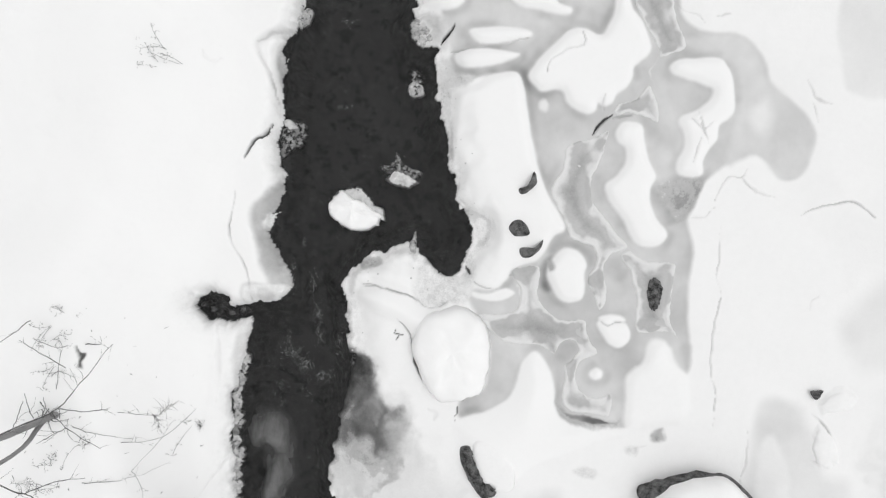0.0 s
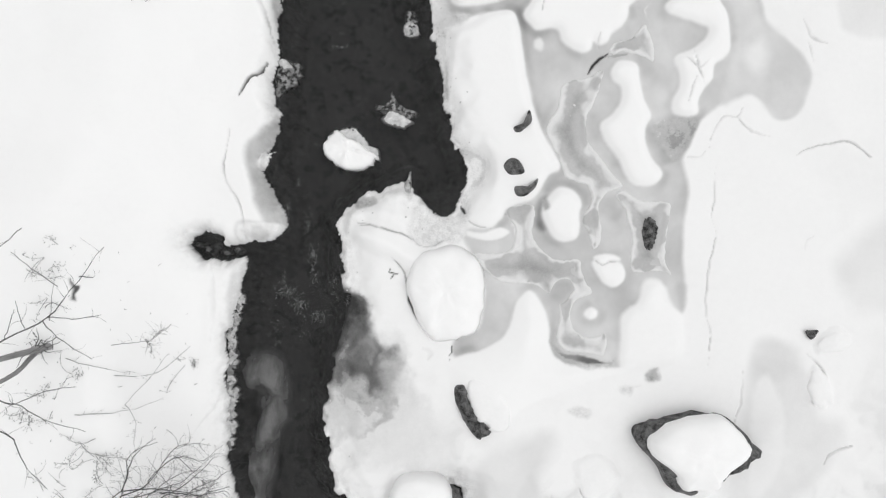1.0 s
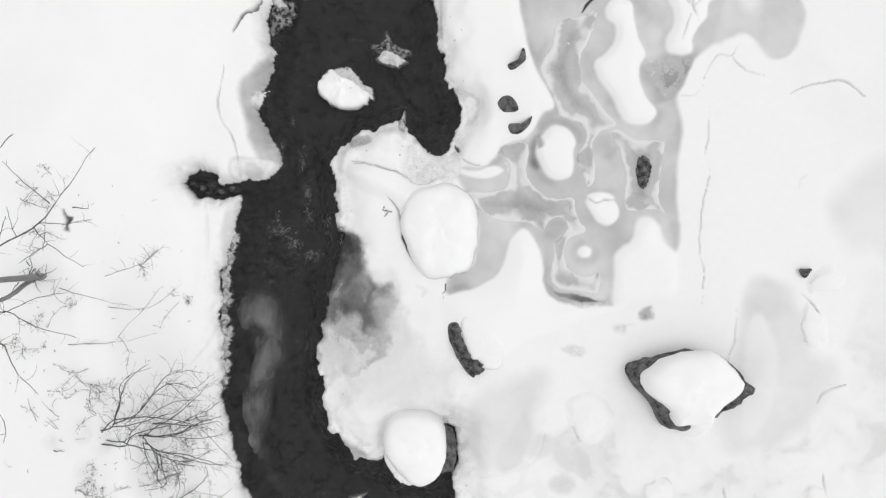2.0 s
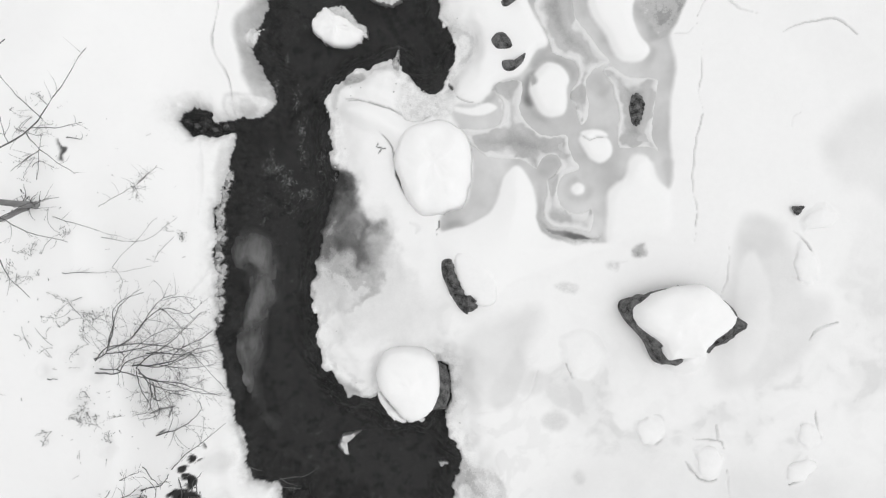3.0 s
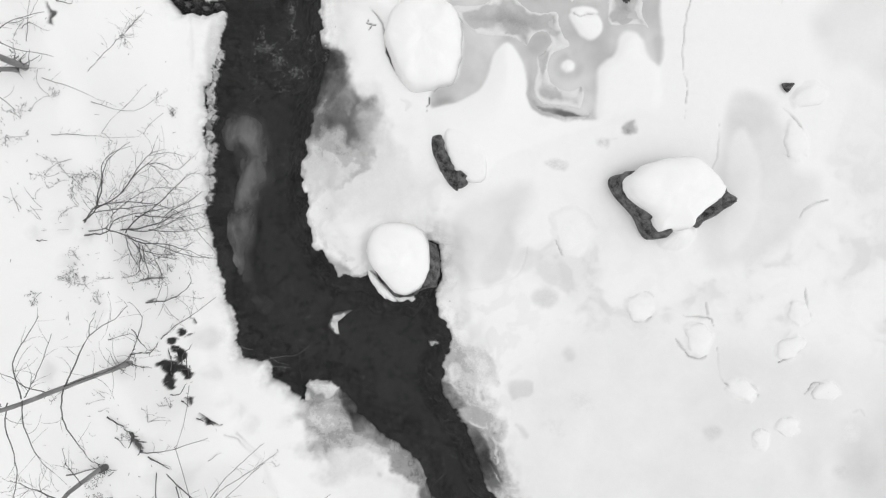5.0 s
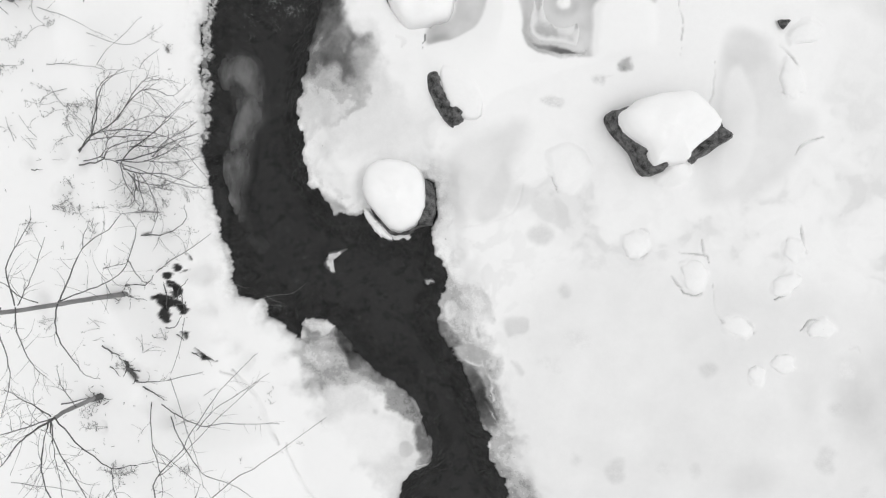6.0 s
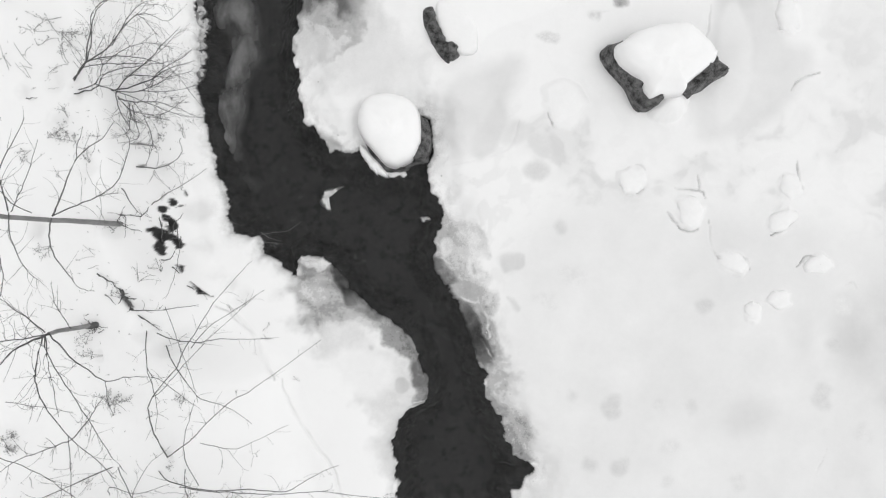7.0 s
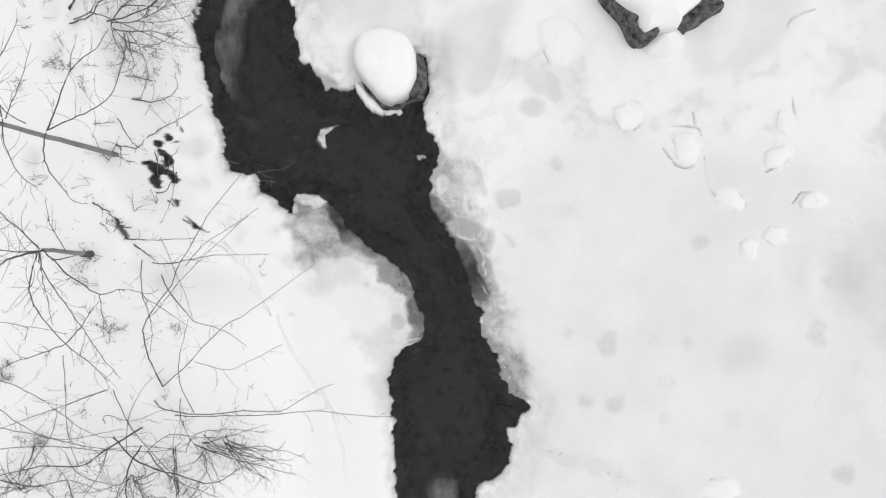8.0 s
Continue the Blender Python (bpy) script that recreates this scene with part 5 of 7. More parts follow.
hole = dome(ragged([(4.81, -0.91), (4.87, -0.74), (5.01, -0.70), (5.14, -0.79), (5.19, -1.00), (5.14, -1.30), (5.06, -1.49), (4.94, -1.57), (4.84, -1.43),
        (4.76, -1.13)], 0.09, 5, 5), 0.2, surface(*(4.98, -1.10)) + 0.055, lump=0.02, seed=3, power=0.2, rings=6)
tagged(part("stone", hole, ROCK), "flat dark stone laid bare in a hole of the ice", "stone", "dark stones in the snow")


def floe(label, outline, z0, z1, material, seed=0, lump=0.03, rings=7, power=0.35):
    ob = part("ice_floe", dome(outline, z0, z1, lump=lump, seed=seed, power=power, rings=rings, freq=6.0), material)
    return tagged(ob, label, "ice floe", "ice in the stream")


raft = thing("ice_raft", "snow-covered ice raft frozen fast in open water", "ice floe", "ice in the stream")
part("crust", dome(torn([(-2.50, 1.15), (-2.10, 1.38), (-1.77, 1.28), (-1.57, 1.08), (-1.28, 0.81), (-1.33, 0.61), (-1.50, 0.68),
    (-1.83, 0.41), (-2.37, 0.55)], 0.25, 2), -0.08, 0.07, lump=0.05, seed=4, power=0.3, freq=6.0),
    ICE_PALE, raft, "grey broken ice crust")
part("snow_cap", dome(ragged([(-2.64, 0.85), (-2.59, 1.07), (-2.35, 1.30), (-2.24, 1.31), (-2.08, 1.16), (-1.82, 1.07), (-1.56, 0.85),
    (-1.35, 0.71), (-1.45, 0.50), (-1.82, 0.33), (-2.15, 0.42), (-2.42, 0.58)], 0.045, 3, 5),
    -0.02, 0.22, lump=0.06, seed=6, power=0.3, freq=5.0), SNOW, raft, "lumpy white snow")
star = thing("ice_floe", "translucent grey star-shaped ice floe", "ice floe", "ice in the stream")
part("thick_ice", dome(torn([(-1.28, 1.57), (-1.04, 1.81), (-0.74, 1.71), (-0.50, 1.52), (-0.66, 1.39), (-0.97, 1.39)], 0.16, 5),
    -0.08, 0.06, lump=0.04, seed=8, power=0.5, freq=6.0), ICE_PALE, star)
part("thin_ice", dome(torn([(-1.41, 1.92), (-1.17, 1.92), (-1.01, 2.27), (-0.88, 2.01), (-0.64, 1.84), (-0.40, 1.76), (-0.48, 1.61),
    (-0.84, 1.57), (-1.17, 1.65)], 0.16, 6), -0.05, 0.015, lump=0.02, seed=9, power=0.3, freq=7.0), ICE_DIM, star)
for k, (text, outline, top_z, mat) in enumerate((
        ("rounded grey ice lump at the shore", [(-0.70, 5.20), (-0.56, 5.42), (-0.23, 5.40), (-0.03, 5.20), (0.03, 4.87), (-0.16, 4.71),
            (-0.43, 4.67), (-0.63, 4.87)], 0.10, ICE),
        ("small grey ice lump with a dim tail", [(-0.74, 3.81), (-0.61, 3.91), (-0.39, 3.81), (-0.34, 3.61), (-0.47, 3.49),
            (-0.69, 3.54)], 0.05, ICE),
        ("dim tail of thin ice", [(-0.63, 4.14), (-0.43, 4.10), (-0.37, 3.81), (-0.57, 3.78), (-0.69, 3.88)], 0.012, ICE_DIM),
        ("dirty grey broken ice at the bank", [(-3.69, 2.85), (-3.53, 3.01), (-3.23, 2.94), (-3.10, 2.64), (-3.16, 2.41), (-3.50, 2.21),
            (-3.72, 2.11), (-3.77, 2.41)], 0.05, ICE_DIM),
        ("pale lump of broken ice", [(-3.66, 2.92), (-3.53, 3.00), (-3.39, 2.90), (-3.32, 2.77), (-3.55, 2.74)], 0.10, ICE_PALE),
        ("dirty grey broken ice under the bank", [(-3.39, 5.50), (-3.22, 5.55), (-3.05, 5.63), (-2.94, 5.50), (-3.09, 5.20),
            (-3.29, 5.13)], 0.08, ICE),
        ("thin pale crescent of ice on dark water", [(-1.99, -9.09), (-1.91, -8.82), (-1.72, -8.75), (-1.46, -8.74), (-1.64, -8.79),
            (-1.78, -8.87), (-1.80, -9.09), (-1.72, -9.30), (-1.88, -9.22)], 0.02, ICE_PALE),
        ("tiny pale ice scrap on dark water", [(0.39, -9.42), (0.60, -9.40), (0.64, -9.51), (0.46, -9.54)], 0.02, ICE),
        ("upright shard of grey ice at the shore", [(-0.74, -0.05), (-0.66, 0.15), (-0.56, 0.34), (-0.53, 0.01), (-0.56, -0.19),
            (-0.69, -0.19)], 0.12, ICE),
        ("strip of snowy ice along a boulder", [(-1.02, -7.69), (-1.02, -7.90), (-0.79, -8.27), (-0.53, -8.48), (-0.36, -8.47),
            (-0.38, -8.32), (-0.70, -8.00)], 0.26, SNOW))):
    floe(text, torn(outline, 0.22, k + 20), -0.08, top_z, mat, seed=k, lump=0.035)

# scalloped plates of rim ice along the west bank
r = random.Random(12)
line = rounded([(-4.55, -2.71), (-4.66, -2.98), (-4.74, -3.38), (-4.78, -3.78), (-4.78, -4.31), (-4.81, -4.71), (-4.80, -5.11),
    (-4.83, -5.51), (-4.87, -5.91), (-4.88, -6.18)], 8, False)
shelf = thing("rim_ice", "scalloped grey rim ice along the snowy bank", "ice")
for q in line[::2]:
    size = r.uniform(0.09, 0.19)
    cx, cy = q[0] + r.uniform(-0.06, 0.05), q[1] + r.uniform(-0.08, 0.08)
    ring = [(cx + size * r.uniform(0.55, 1.25) * math.cos(a), cy + size * r.uniform(0.7, 1.5) * math.sin(a)) for a in np.arange(0, 6.2, 0.5)]
    part("plate", dome(ring, -0.05, r.uniform(0.015, 0.035), lump=0.01, seed=r.random() * 50, power=0.2, rings=4),
        ICE if r.random() < 0.7 else ICE_DIM, shelf)

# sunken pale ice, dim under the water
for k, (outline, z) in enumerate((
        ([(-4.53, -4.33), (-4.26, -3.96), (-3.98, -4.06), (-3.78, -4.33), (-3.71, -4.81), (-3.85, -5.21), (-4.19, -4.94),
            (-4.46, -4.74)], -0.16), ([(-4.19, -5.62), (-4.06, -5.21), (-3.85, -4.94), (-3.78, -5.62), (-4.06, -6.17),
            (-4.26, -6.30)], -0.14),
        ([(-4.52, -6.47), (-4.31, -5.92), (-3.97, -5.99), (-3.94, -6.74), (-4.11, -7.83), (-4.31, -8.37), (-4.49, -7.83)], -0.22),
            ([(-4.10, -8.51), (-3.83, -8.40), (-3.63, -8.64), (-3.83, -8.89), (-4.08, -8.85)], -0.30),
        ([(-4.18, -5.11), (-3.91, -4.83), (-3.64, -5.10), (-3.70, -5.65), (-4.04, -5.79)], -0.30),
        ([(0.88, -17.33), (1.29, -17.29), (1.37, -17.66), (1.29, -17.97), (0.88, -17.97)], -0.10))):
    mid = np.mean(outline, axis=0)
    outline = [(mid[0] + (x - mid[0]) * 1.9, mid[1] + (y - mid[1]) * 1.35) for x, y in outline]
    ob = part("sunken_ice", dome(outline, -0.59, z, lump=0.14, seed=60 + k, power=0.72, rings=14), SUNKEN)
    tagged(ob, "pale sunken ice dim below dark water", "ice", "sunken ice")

# wisps of frazil ice and weed drifting just at the surface
def tube(points, r0, r1, sides=5):
    verts, faces = [], []
    p = [Vector(q) for q in points]
    n = len(p)
    for i, q in enumerate(p):
        ax = (p[min(i + 1, n - 1)] - p[max(i - 1, 0)])
        ax = ax.normalized() if ax.length > 1e-9 else Vector((0, 0, 1))
        u = ax.orthogonal().normalized()
        v = ax.cross(u)
        rr = r0 + (r1 - r0) * i / max(n - 1, 1)
        for s in range(sides):
            a = 2 * math.pi * s / sides
            verts.append(q + (u * math.cos(a) + v * math.sin(a)) * rr)
    for i in range(n - 1):
        for s in range(sides):
            t = (s + 1) % sides
            faces.append((i * sides + s, i * sides + t, (i + 1) * sides + t, (i + 1) * sides + s))
    faces.append(tuple(range(sides))[::-1])
    faces.append(tuple((n - 1) * sides + s for s in range(sides)))
    return verts, faces


def joined(pieces):
    verts, faces = [], []
    for v, f in pieces:
        k = len(verts)
        verts += v
        faces += [tuple(i + k for i in q) for q in f]
    return verts, faces


wisps = []
for cx, cy, sx, sy, count in ((*(-2.85, -1.56), 0.10, 0.18, 26), (*(-3.45, -2.52), 0.25, 0.12, 40), (*(-3.18, -2.79), 0.15, 0.12, 26),
    (*(-2.72, -3.06), 0.22, 0.12, 24), (*(-3.12, -3.26), 0.15, 0.5, 16),
                              (*(-2.12, -3.39), 0.08, 0.2, 8), (*(-2.23, 3.28), 0.2, 0.05, 6), (*(-2.16, 5.31), 0.15, 0.06, 5),
                                  (*(-3.20, 0.06), 0.04, 0.12, 5),
                              (*(-3.58, -2.19), 0.08, 0.15, 8), (*(-3.04, -10.10), 0.2, 0.1, 4), (*(-2.98, -0.85), 0.10, 0.3, 14),
                              (*(-2.38, -2.32), 0.08, 0.3, 12), (*(-3.72, -3.52), 0.1, 0.4, 12), (*(-2.85, -2.05), 0.08, 0.3, 16),
                                  (*(-2.05, -2.73), 0.05, 0.15, 10), (*(-3.44, -0.58), 0.05, 0.2, 12)):
    for _ in range(int(count * 3.2)):
        x, y = cx + r.gauss(0, sx * 0.6), cy + r.gauss(0, sy * 0.6)
        a, pts = r.uniform(0, 6.28), []
        for _ in range(r.randint(2, 12)):
            pts.append((x, y, 0.002))
            a += r.uniform(-1.0, 1.0)
            x, y = x + 0.009 * math.cos(a), y + 0.011 * math.sin(a)
        wisps.append(tube(pts, r.uniform(0.0012, 0.006), 0.001, 4))
for _ in range(70):
    x, y = r.uniform(-4.2, 0.5), r.uniform(-11, 5)
    wisps.append(tube([(x, y, 0.002), (x + r.uniform(-0.02, 0.02), y + r.uniform(-0.02, 0.02), 0.003)], r.uniform(0.003, 0.009), 0.003, 4))
tagged(mesh_of("frazil_wisps", *joined(wisps), FRAZIL), "grey wisps of frazil ice drifting on dark water", "ice", kind="stuff")

# crumbs of broken ice along the east shore
r = random.Random(77)
crumbs = []
shore = np.array(BANK_EAST[2:] + BANK_SOUTHEAST[:-2])
step = np.linalg.norm(np.diff(shore, axis=0), axis=1)
for k in range(len(shore) - 1):
    (ax, ay), (bx, by) = shore[k], shore[k + 1]
    nx, ny = (ay - by) / step[k], (bx - ax) / step[k]
    many = 1 if -4.5 < ay < -2.5 else 6 if -1.2 < ay < 0 else 3
    for _ in range(int(step[k] * many)):
        t, off = r.random(), abs(r.gauss(0, 0.28)) - 0.03
        x, y = ax + (bx - ax) * t + nx * off, ay + (by - ay) * t + ny * off
        z, size = surface(x, y), r.uniform(0.010, 0.032) * (1.5 if r.random() < 0.1 else 1)
        if z < 0.02:
            continue
        ring = [(x + size * r.uniform(0.5, 1.4) * math.cos(a), y + size * r.uniform(0.5, 1.4) * math.sin(a)) for a in np.arange(0, 6.2, 1.05)]
        n = len(ring)
        top = [(x + (p[0] - x) * 0.6, y + (p[1] - y) * 0.6, z + size * r.uniform(0.25, 0.6)) for p in ring]
        crumbs.append(([(p[0], p[1], z - 0.02) for p in ring] + top, [(i, (i + 1) % n, n + (i + 1) % n, n + i) for i in range(n)] + [tuple(range(n, 2 * n))]))
tagged(mesh_of("ice_crumbs", *joined(crumbs), ICE_PALE), "crumbs of broken pale ice along the shore", "ice", kind="stuff")


# ---- bare trees, shrubs and dry weeds on the west bank ----
def jittered(points, amount, rnd, steps=4):
    """A smooth line through the points with the small kinks of a grown branch."""
    p = rounded(points, steps, False)
    return [tuple(q + np.array([rnd.gauss(0, amount), rnd.gauss(0, amount), rnd.gauss(0, amount)]) * (0 < i < len(p) - 1)) for i, q in enumerate(p)]


def shoot(rnd, start, way, length, r0, bend=0.10, lift=0.02, pieces=7):
    """A twig that wanders off along way."""
    p, d, out = Vector(start), Vector(way).normalized(), [tuple(start)]
    curl = Vector((rnd.gauss(0, 0.9), rnd.gauss(0, 0.9), rnd.gauss(0, 0.3))) / pieces
    for _ in range(pieces):
        d = (d + curl + Vector((rnd.gauss(0, bend), rnd.gauss(0, bend), rnd.gauss(0, bend) + lift))).normalized()
        p = p + d * (length / pieces)
        out.append(tuple(p))
    return out, r0


def side_twigs(rnd, line, r0, count, length, depth=1, low=0.15, spread=0.9):
    """Twigs off a branch, with finer ones off those."""
    made = []
    n = len(line)
    for _ in range(count):
        f = rnd.uniform(low, 0.98)
        i = min(int(f * (n - 1)), n - 2)
        a, b = Vector(line[i]), Vector(line[i + 1])
        way = (b - a).normalized() + Vector((rnd.gauss(0, spread), rnd.gauss(0, spread), rnd.gauss(0, spread * 0.5) + 0.1))
        size = length * rnd.uniform(0.35, 1.0) * (1.1 - 0.6 * f)
        pts, r = shoot(rnd, a.lerp(b, rnd.random()), way, size, r0 * (0.8 - 0.35 * f), pieces=max(4, int(size * 10)))
        made.append(tube(pts, r, r * 0.35, 4))
        if depth > 1:
            made += side_twigs(rnd, pts, r, rnd.randint(1, 3), size * 0.55, depth - 1, 0.3)
    return made


def branch(parent, rnd, points, r0, r1, twigs=4, reach=0.5, depth=1, material=None, name="limb"):
    """A limb and, under it, its own spray of fine twigs."""
    line = jittered(points, 0.007, rnd)
    limb = mesh_of(name, *tube(line, r0 * 0.64, r1 * 0.58, 6), material or TWIG, parent)
    spray = side_twigs(rnd, line, r1 * 0.9, int(twigs * 1.8) + 2, reach * 1.4, depth)
    tagged(mesh_of("twig_spray", *joined(spray), TWIG, limb), "fine dark bare twigs", kind="stuff")
    return limb


def root_tuft(plant, x, y, z, count, size):
    """Short dead shoots about the foot of a plant."""
    made = []
    for _ in range(count):
        a = rnd.uniform(0, 6.28)
        pts, _r = shoot(rnd, (x + rnd.gauss(0, 0.10), y + rnd.gauss(0, 0.10), z), (math.cos(a), math.sin(a), rnd.uniform(0.0, 0.7)),
            size * rnd.uniform(0.3, 1.3), 0.01, 0.25, 0.0, 6)
        made.append(tube(pts, rnd.uniform(0.004, 0.013), 0.003, 4))
    tagged(mesh_of("root_tuft", *joined(made), TWIG, plant), "dark dead shoots at the foot", kind="stuff")


rnd = random.Random(21)
GROUP = "bare plants on the west bank"

# slim tree at the brow
base = (-5.90, -9.67)
tree = thing("tree", "slim bare tree with grey trunk on snowy bank", "tree", GROUP, (*base, 1.5))
tree.location = (0, 0, 0)
x, y = base
mesh_of("trunk", *tube(jittered([(x + 0.02, y, 1.3), (x, y, 1.75), (x - 0.02, y, 3.0), (x - 0.04, y - 0.01, 4.1), (x - 0.02, y, 5.4),
    (x - 0.08, y + 0.03, 7.0), (x - 0.03, y, 8.6)], 0.004, rnd), 0.062, 0.022, 10), BARK, tree, "smooth grey trunk")
root_tuft(tree, x + 0.03, y, 1.75, 12, 0.5)
for pts, r0, count, reach in (
        ([(-5.80, -9.62, 4.10), (-5.60, -9.29, 4.20), (-5.16, -8.70, 4.50), (-4.62, -8.36, 4.70), (-4.32, -8.14, 4.90)], 0.022, 4, 0.6),
        ([(-5.16, -8.70, 4.50), (-5.09, -8.50, 4.60), (-4.83, -8.22, 4.90)], 0.012, 2, 0.3),
        ([(-5.77, -9.60, 4.10), (-5.33, -9.43, 4.20), (-4.81, -9.24, 4.30), (-4.51, -8.98, 4.40), (-4.28, -8.37, 4.50),
            (-4.45, -8.11, 4.60)], 0.020, 9, 0.6),
        ([(-5.81, -9.65, 4.10), (-5.83, -9.96, 4.15), (-5.69, -10.32, 4.20), (-5.43, -10.62, 4.25), (-5.21, -10.84, 4.30),
            (-4.94, -10.89, 4.35)], 0.020, 3, 0.4),
        ([(-5.88, -9.59, 5.10), (-5.88, -8.99, 5.30), (-5.63, -8.61, 5.40), (-5.30, -8.23, 5.60)], 0.018, 3, 0.5),
        ([(-5.90, -9.59, 5.00), (-5.76, -9.43, 5.10), (-5.52, -9.05, 5.20), (-5.23, -8.52, 5.40)], 0.014, 4, 0.5),
        ([(-5.83, -9.59, 4.60), (-5.96, -9.48, 4.80), (-6.05, -9.25, 5.10), (-6.26, -9.08, 5.30)], 0.015, 2, 0.5),
        ([(-5.87, -9.61, 5.10), (-5.81, -10.02, 5.15), (-5.54, -10.48, 5.20), (-5.25, -10.67, 5.30)], 0.016, 5, 0.45),
        ([(-5.96, -9.60, 5.30), (-5.93, -9.94, 5.40), (-5.69, -10.44, 5.50), (-5.64, -10.81, 5.60), (-5.67, -11.17, 5.70)], 0.016, 3, 0.4)):
    branch(tree, rnd, pts, r0, 0.006, count, reach)
for k in range(9):
    z = 5.6 + k * 0.33
    pts, r0 = shoot(rnd, (x - 0.05, y, z), (math.cos(k * 2.4), math.sin(k * 2.4), 0.7), 1.4 - 0.1 * k, 0.014)
    branch(tree, rnd, pts, 0.014, 0.005, 4, 0.4)

# forked tree by the thicket
base = (-6.28, -11.77)
tree = thing("tree", "small forked bare tree with a dark root collar", "tree", GROUP)
x, y = base
mesh_of("trunk", *tube(jittered([(x + 0.05, y + 0.01, 1.55), (x, y, 2.0), (-6.10, -11.69, 3.30), (-5.98, -11.67, 3.90)], 0.004, rnd),
    0.055, 0.034, 9), BARK, tree, "grey trunk leaning over snow")
root_tuft(tree, x, y, 2.0, 14, 0.22)
mesh_of("root_collar", *tube([(x + 0.12, y + 0.03, 1.75), (x + 0.04, y, 2.0), (x, y, 2.2)], 0.085, 0.05, 8), TWIG, tree, "dark root collar")
for pts, r0, count, reach in (
        ([(-5.98, -11.67, 3.90), (-6.02, -11.76, 4.40), (-6.01, -11.82, 4.80), (-5.98, -12.01, 5.20), (-6.18, -12.26, 5.40)], 0.032, 6, 0.7),
        ([(-6.01, -11.68, 3.90), (-6.12, -11.70, 4.20), (-6.19, -11.66, 4.90), (-6.34, -11.64, 5.30)], 0.020, 5, 0.6),
        ([(-6.05, -11.65, 3.90), (-6.10, -11.41, 4.20), (-6.13, -11.21, 4.50), (-6.19, -10.94, 4.90)], 0.020, 7, 0.6),
        ([(-6.09, -11.73, 3.90), (-5.89, -12.22, 4.40), (-5.70, -12.39, 4.70), (-5.25, -12.72, 5.10), (-4.77, -13.10, 5.30),
            (-4.34, -13.37, 5.40), (-3.99, -13.63, 5.50)], 0.020, 8, 0.6),
        ([(-6.04, -11.73, 3.90), (-5.75, -12.11, 4.30), (-5.49, -12.42, 4.60), (-5.21, -12.86, 4.90)], 0.016, 4, 0.5),
        ([(-5.96, -11.69, 3.90), (-5.51, -12.03, 4.10), (-5.13, -12.24, 4.20), (-4.78, -12.41, 4.30), (-4.31, -12.32, 4.40),
            (-4.16, -12.43, 3.95), (-3.69, -12.31, 4.50)], 0.020, 3, 0.4),
        ([(-4.78, -12.41, 4.30), (-4.69, -12.73, 4.40), (-4.54, -12.94, 4.50)], 0.010, 1, 0.3),
        ([(-6.06, -11.69, 3.10), (-6.13, -11.37, 3.30), (-6.13, -11.15, 3.50), (-6.00, -10.78, 3.80)], 0.014, 4, 0.4),
        ([(-6.07, -11.69, 3.90), (-5.89, -11.96, 4.10), (-5.34, -12.43, 4.50), (-4.89, -12.80, 4.80), (-4.28, -13.28, 5.20),
            (-3.92, -13.63, 5.30)], 0.018, 7, 0.6),
        ([(-4.77, -13.10, 5.30), (-4.58, -12.84, 5.20), (-4.48, -12.68, 5.20), (-4.37, -12.47, 5.10)], 0.014, 4, 0.4),
        ([(-4.77, -13.10, 5.30), (-5.13, -13.24, 5.30), (-5.50, -13.37, 5.40), (-5.84, -13.59, 5.40)], 0.014, 4, 0.5)):
    branch(tree, rnd, pts, r0, 0.007, count, reach, 2)

# twin-stemmed tree upstream
base = (-7.98, -3.49)
tree = thing("tree", "bare twin-stemmed tree with thin spreading branches", "tree", GROUP)
x, y = base
mesh_of("trunk", *tube(jittered([(x + 0.05, y, 1.5), (x, y, 2.0), (x - 0.02, y, 3.2), (x - 0.1, y + 0.02, 5.0), (x, y, 7.6)], 0.004, rnd),
    0.085, 0.025, 10), BARK, tree, "grey trunk")
mesh_of("trunk", *tube(jittered([(-8.15, -3.54, 1.80), (-8.08, -3.63, 2.20), (-7.95, -3.90, 3.20), (x - 0.5, y - 0.75, 5.0),
    (x - 0.6, y - 1.0, 7.0)], 0.004, rnd), 0.06, 0.02, 9), BARK, tree, "grey leaning side trunk")
root_tuft(tree, x - 0.02, y + 0.03, 2.0, 20, 0.4)
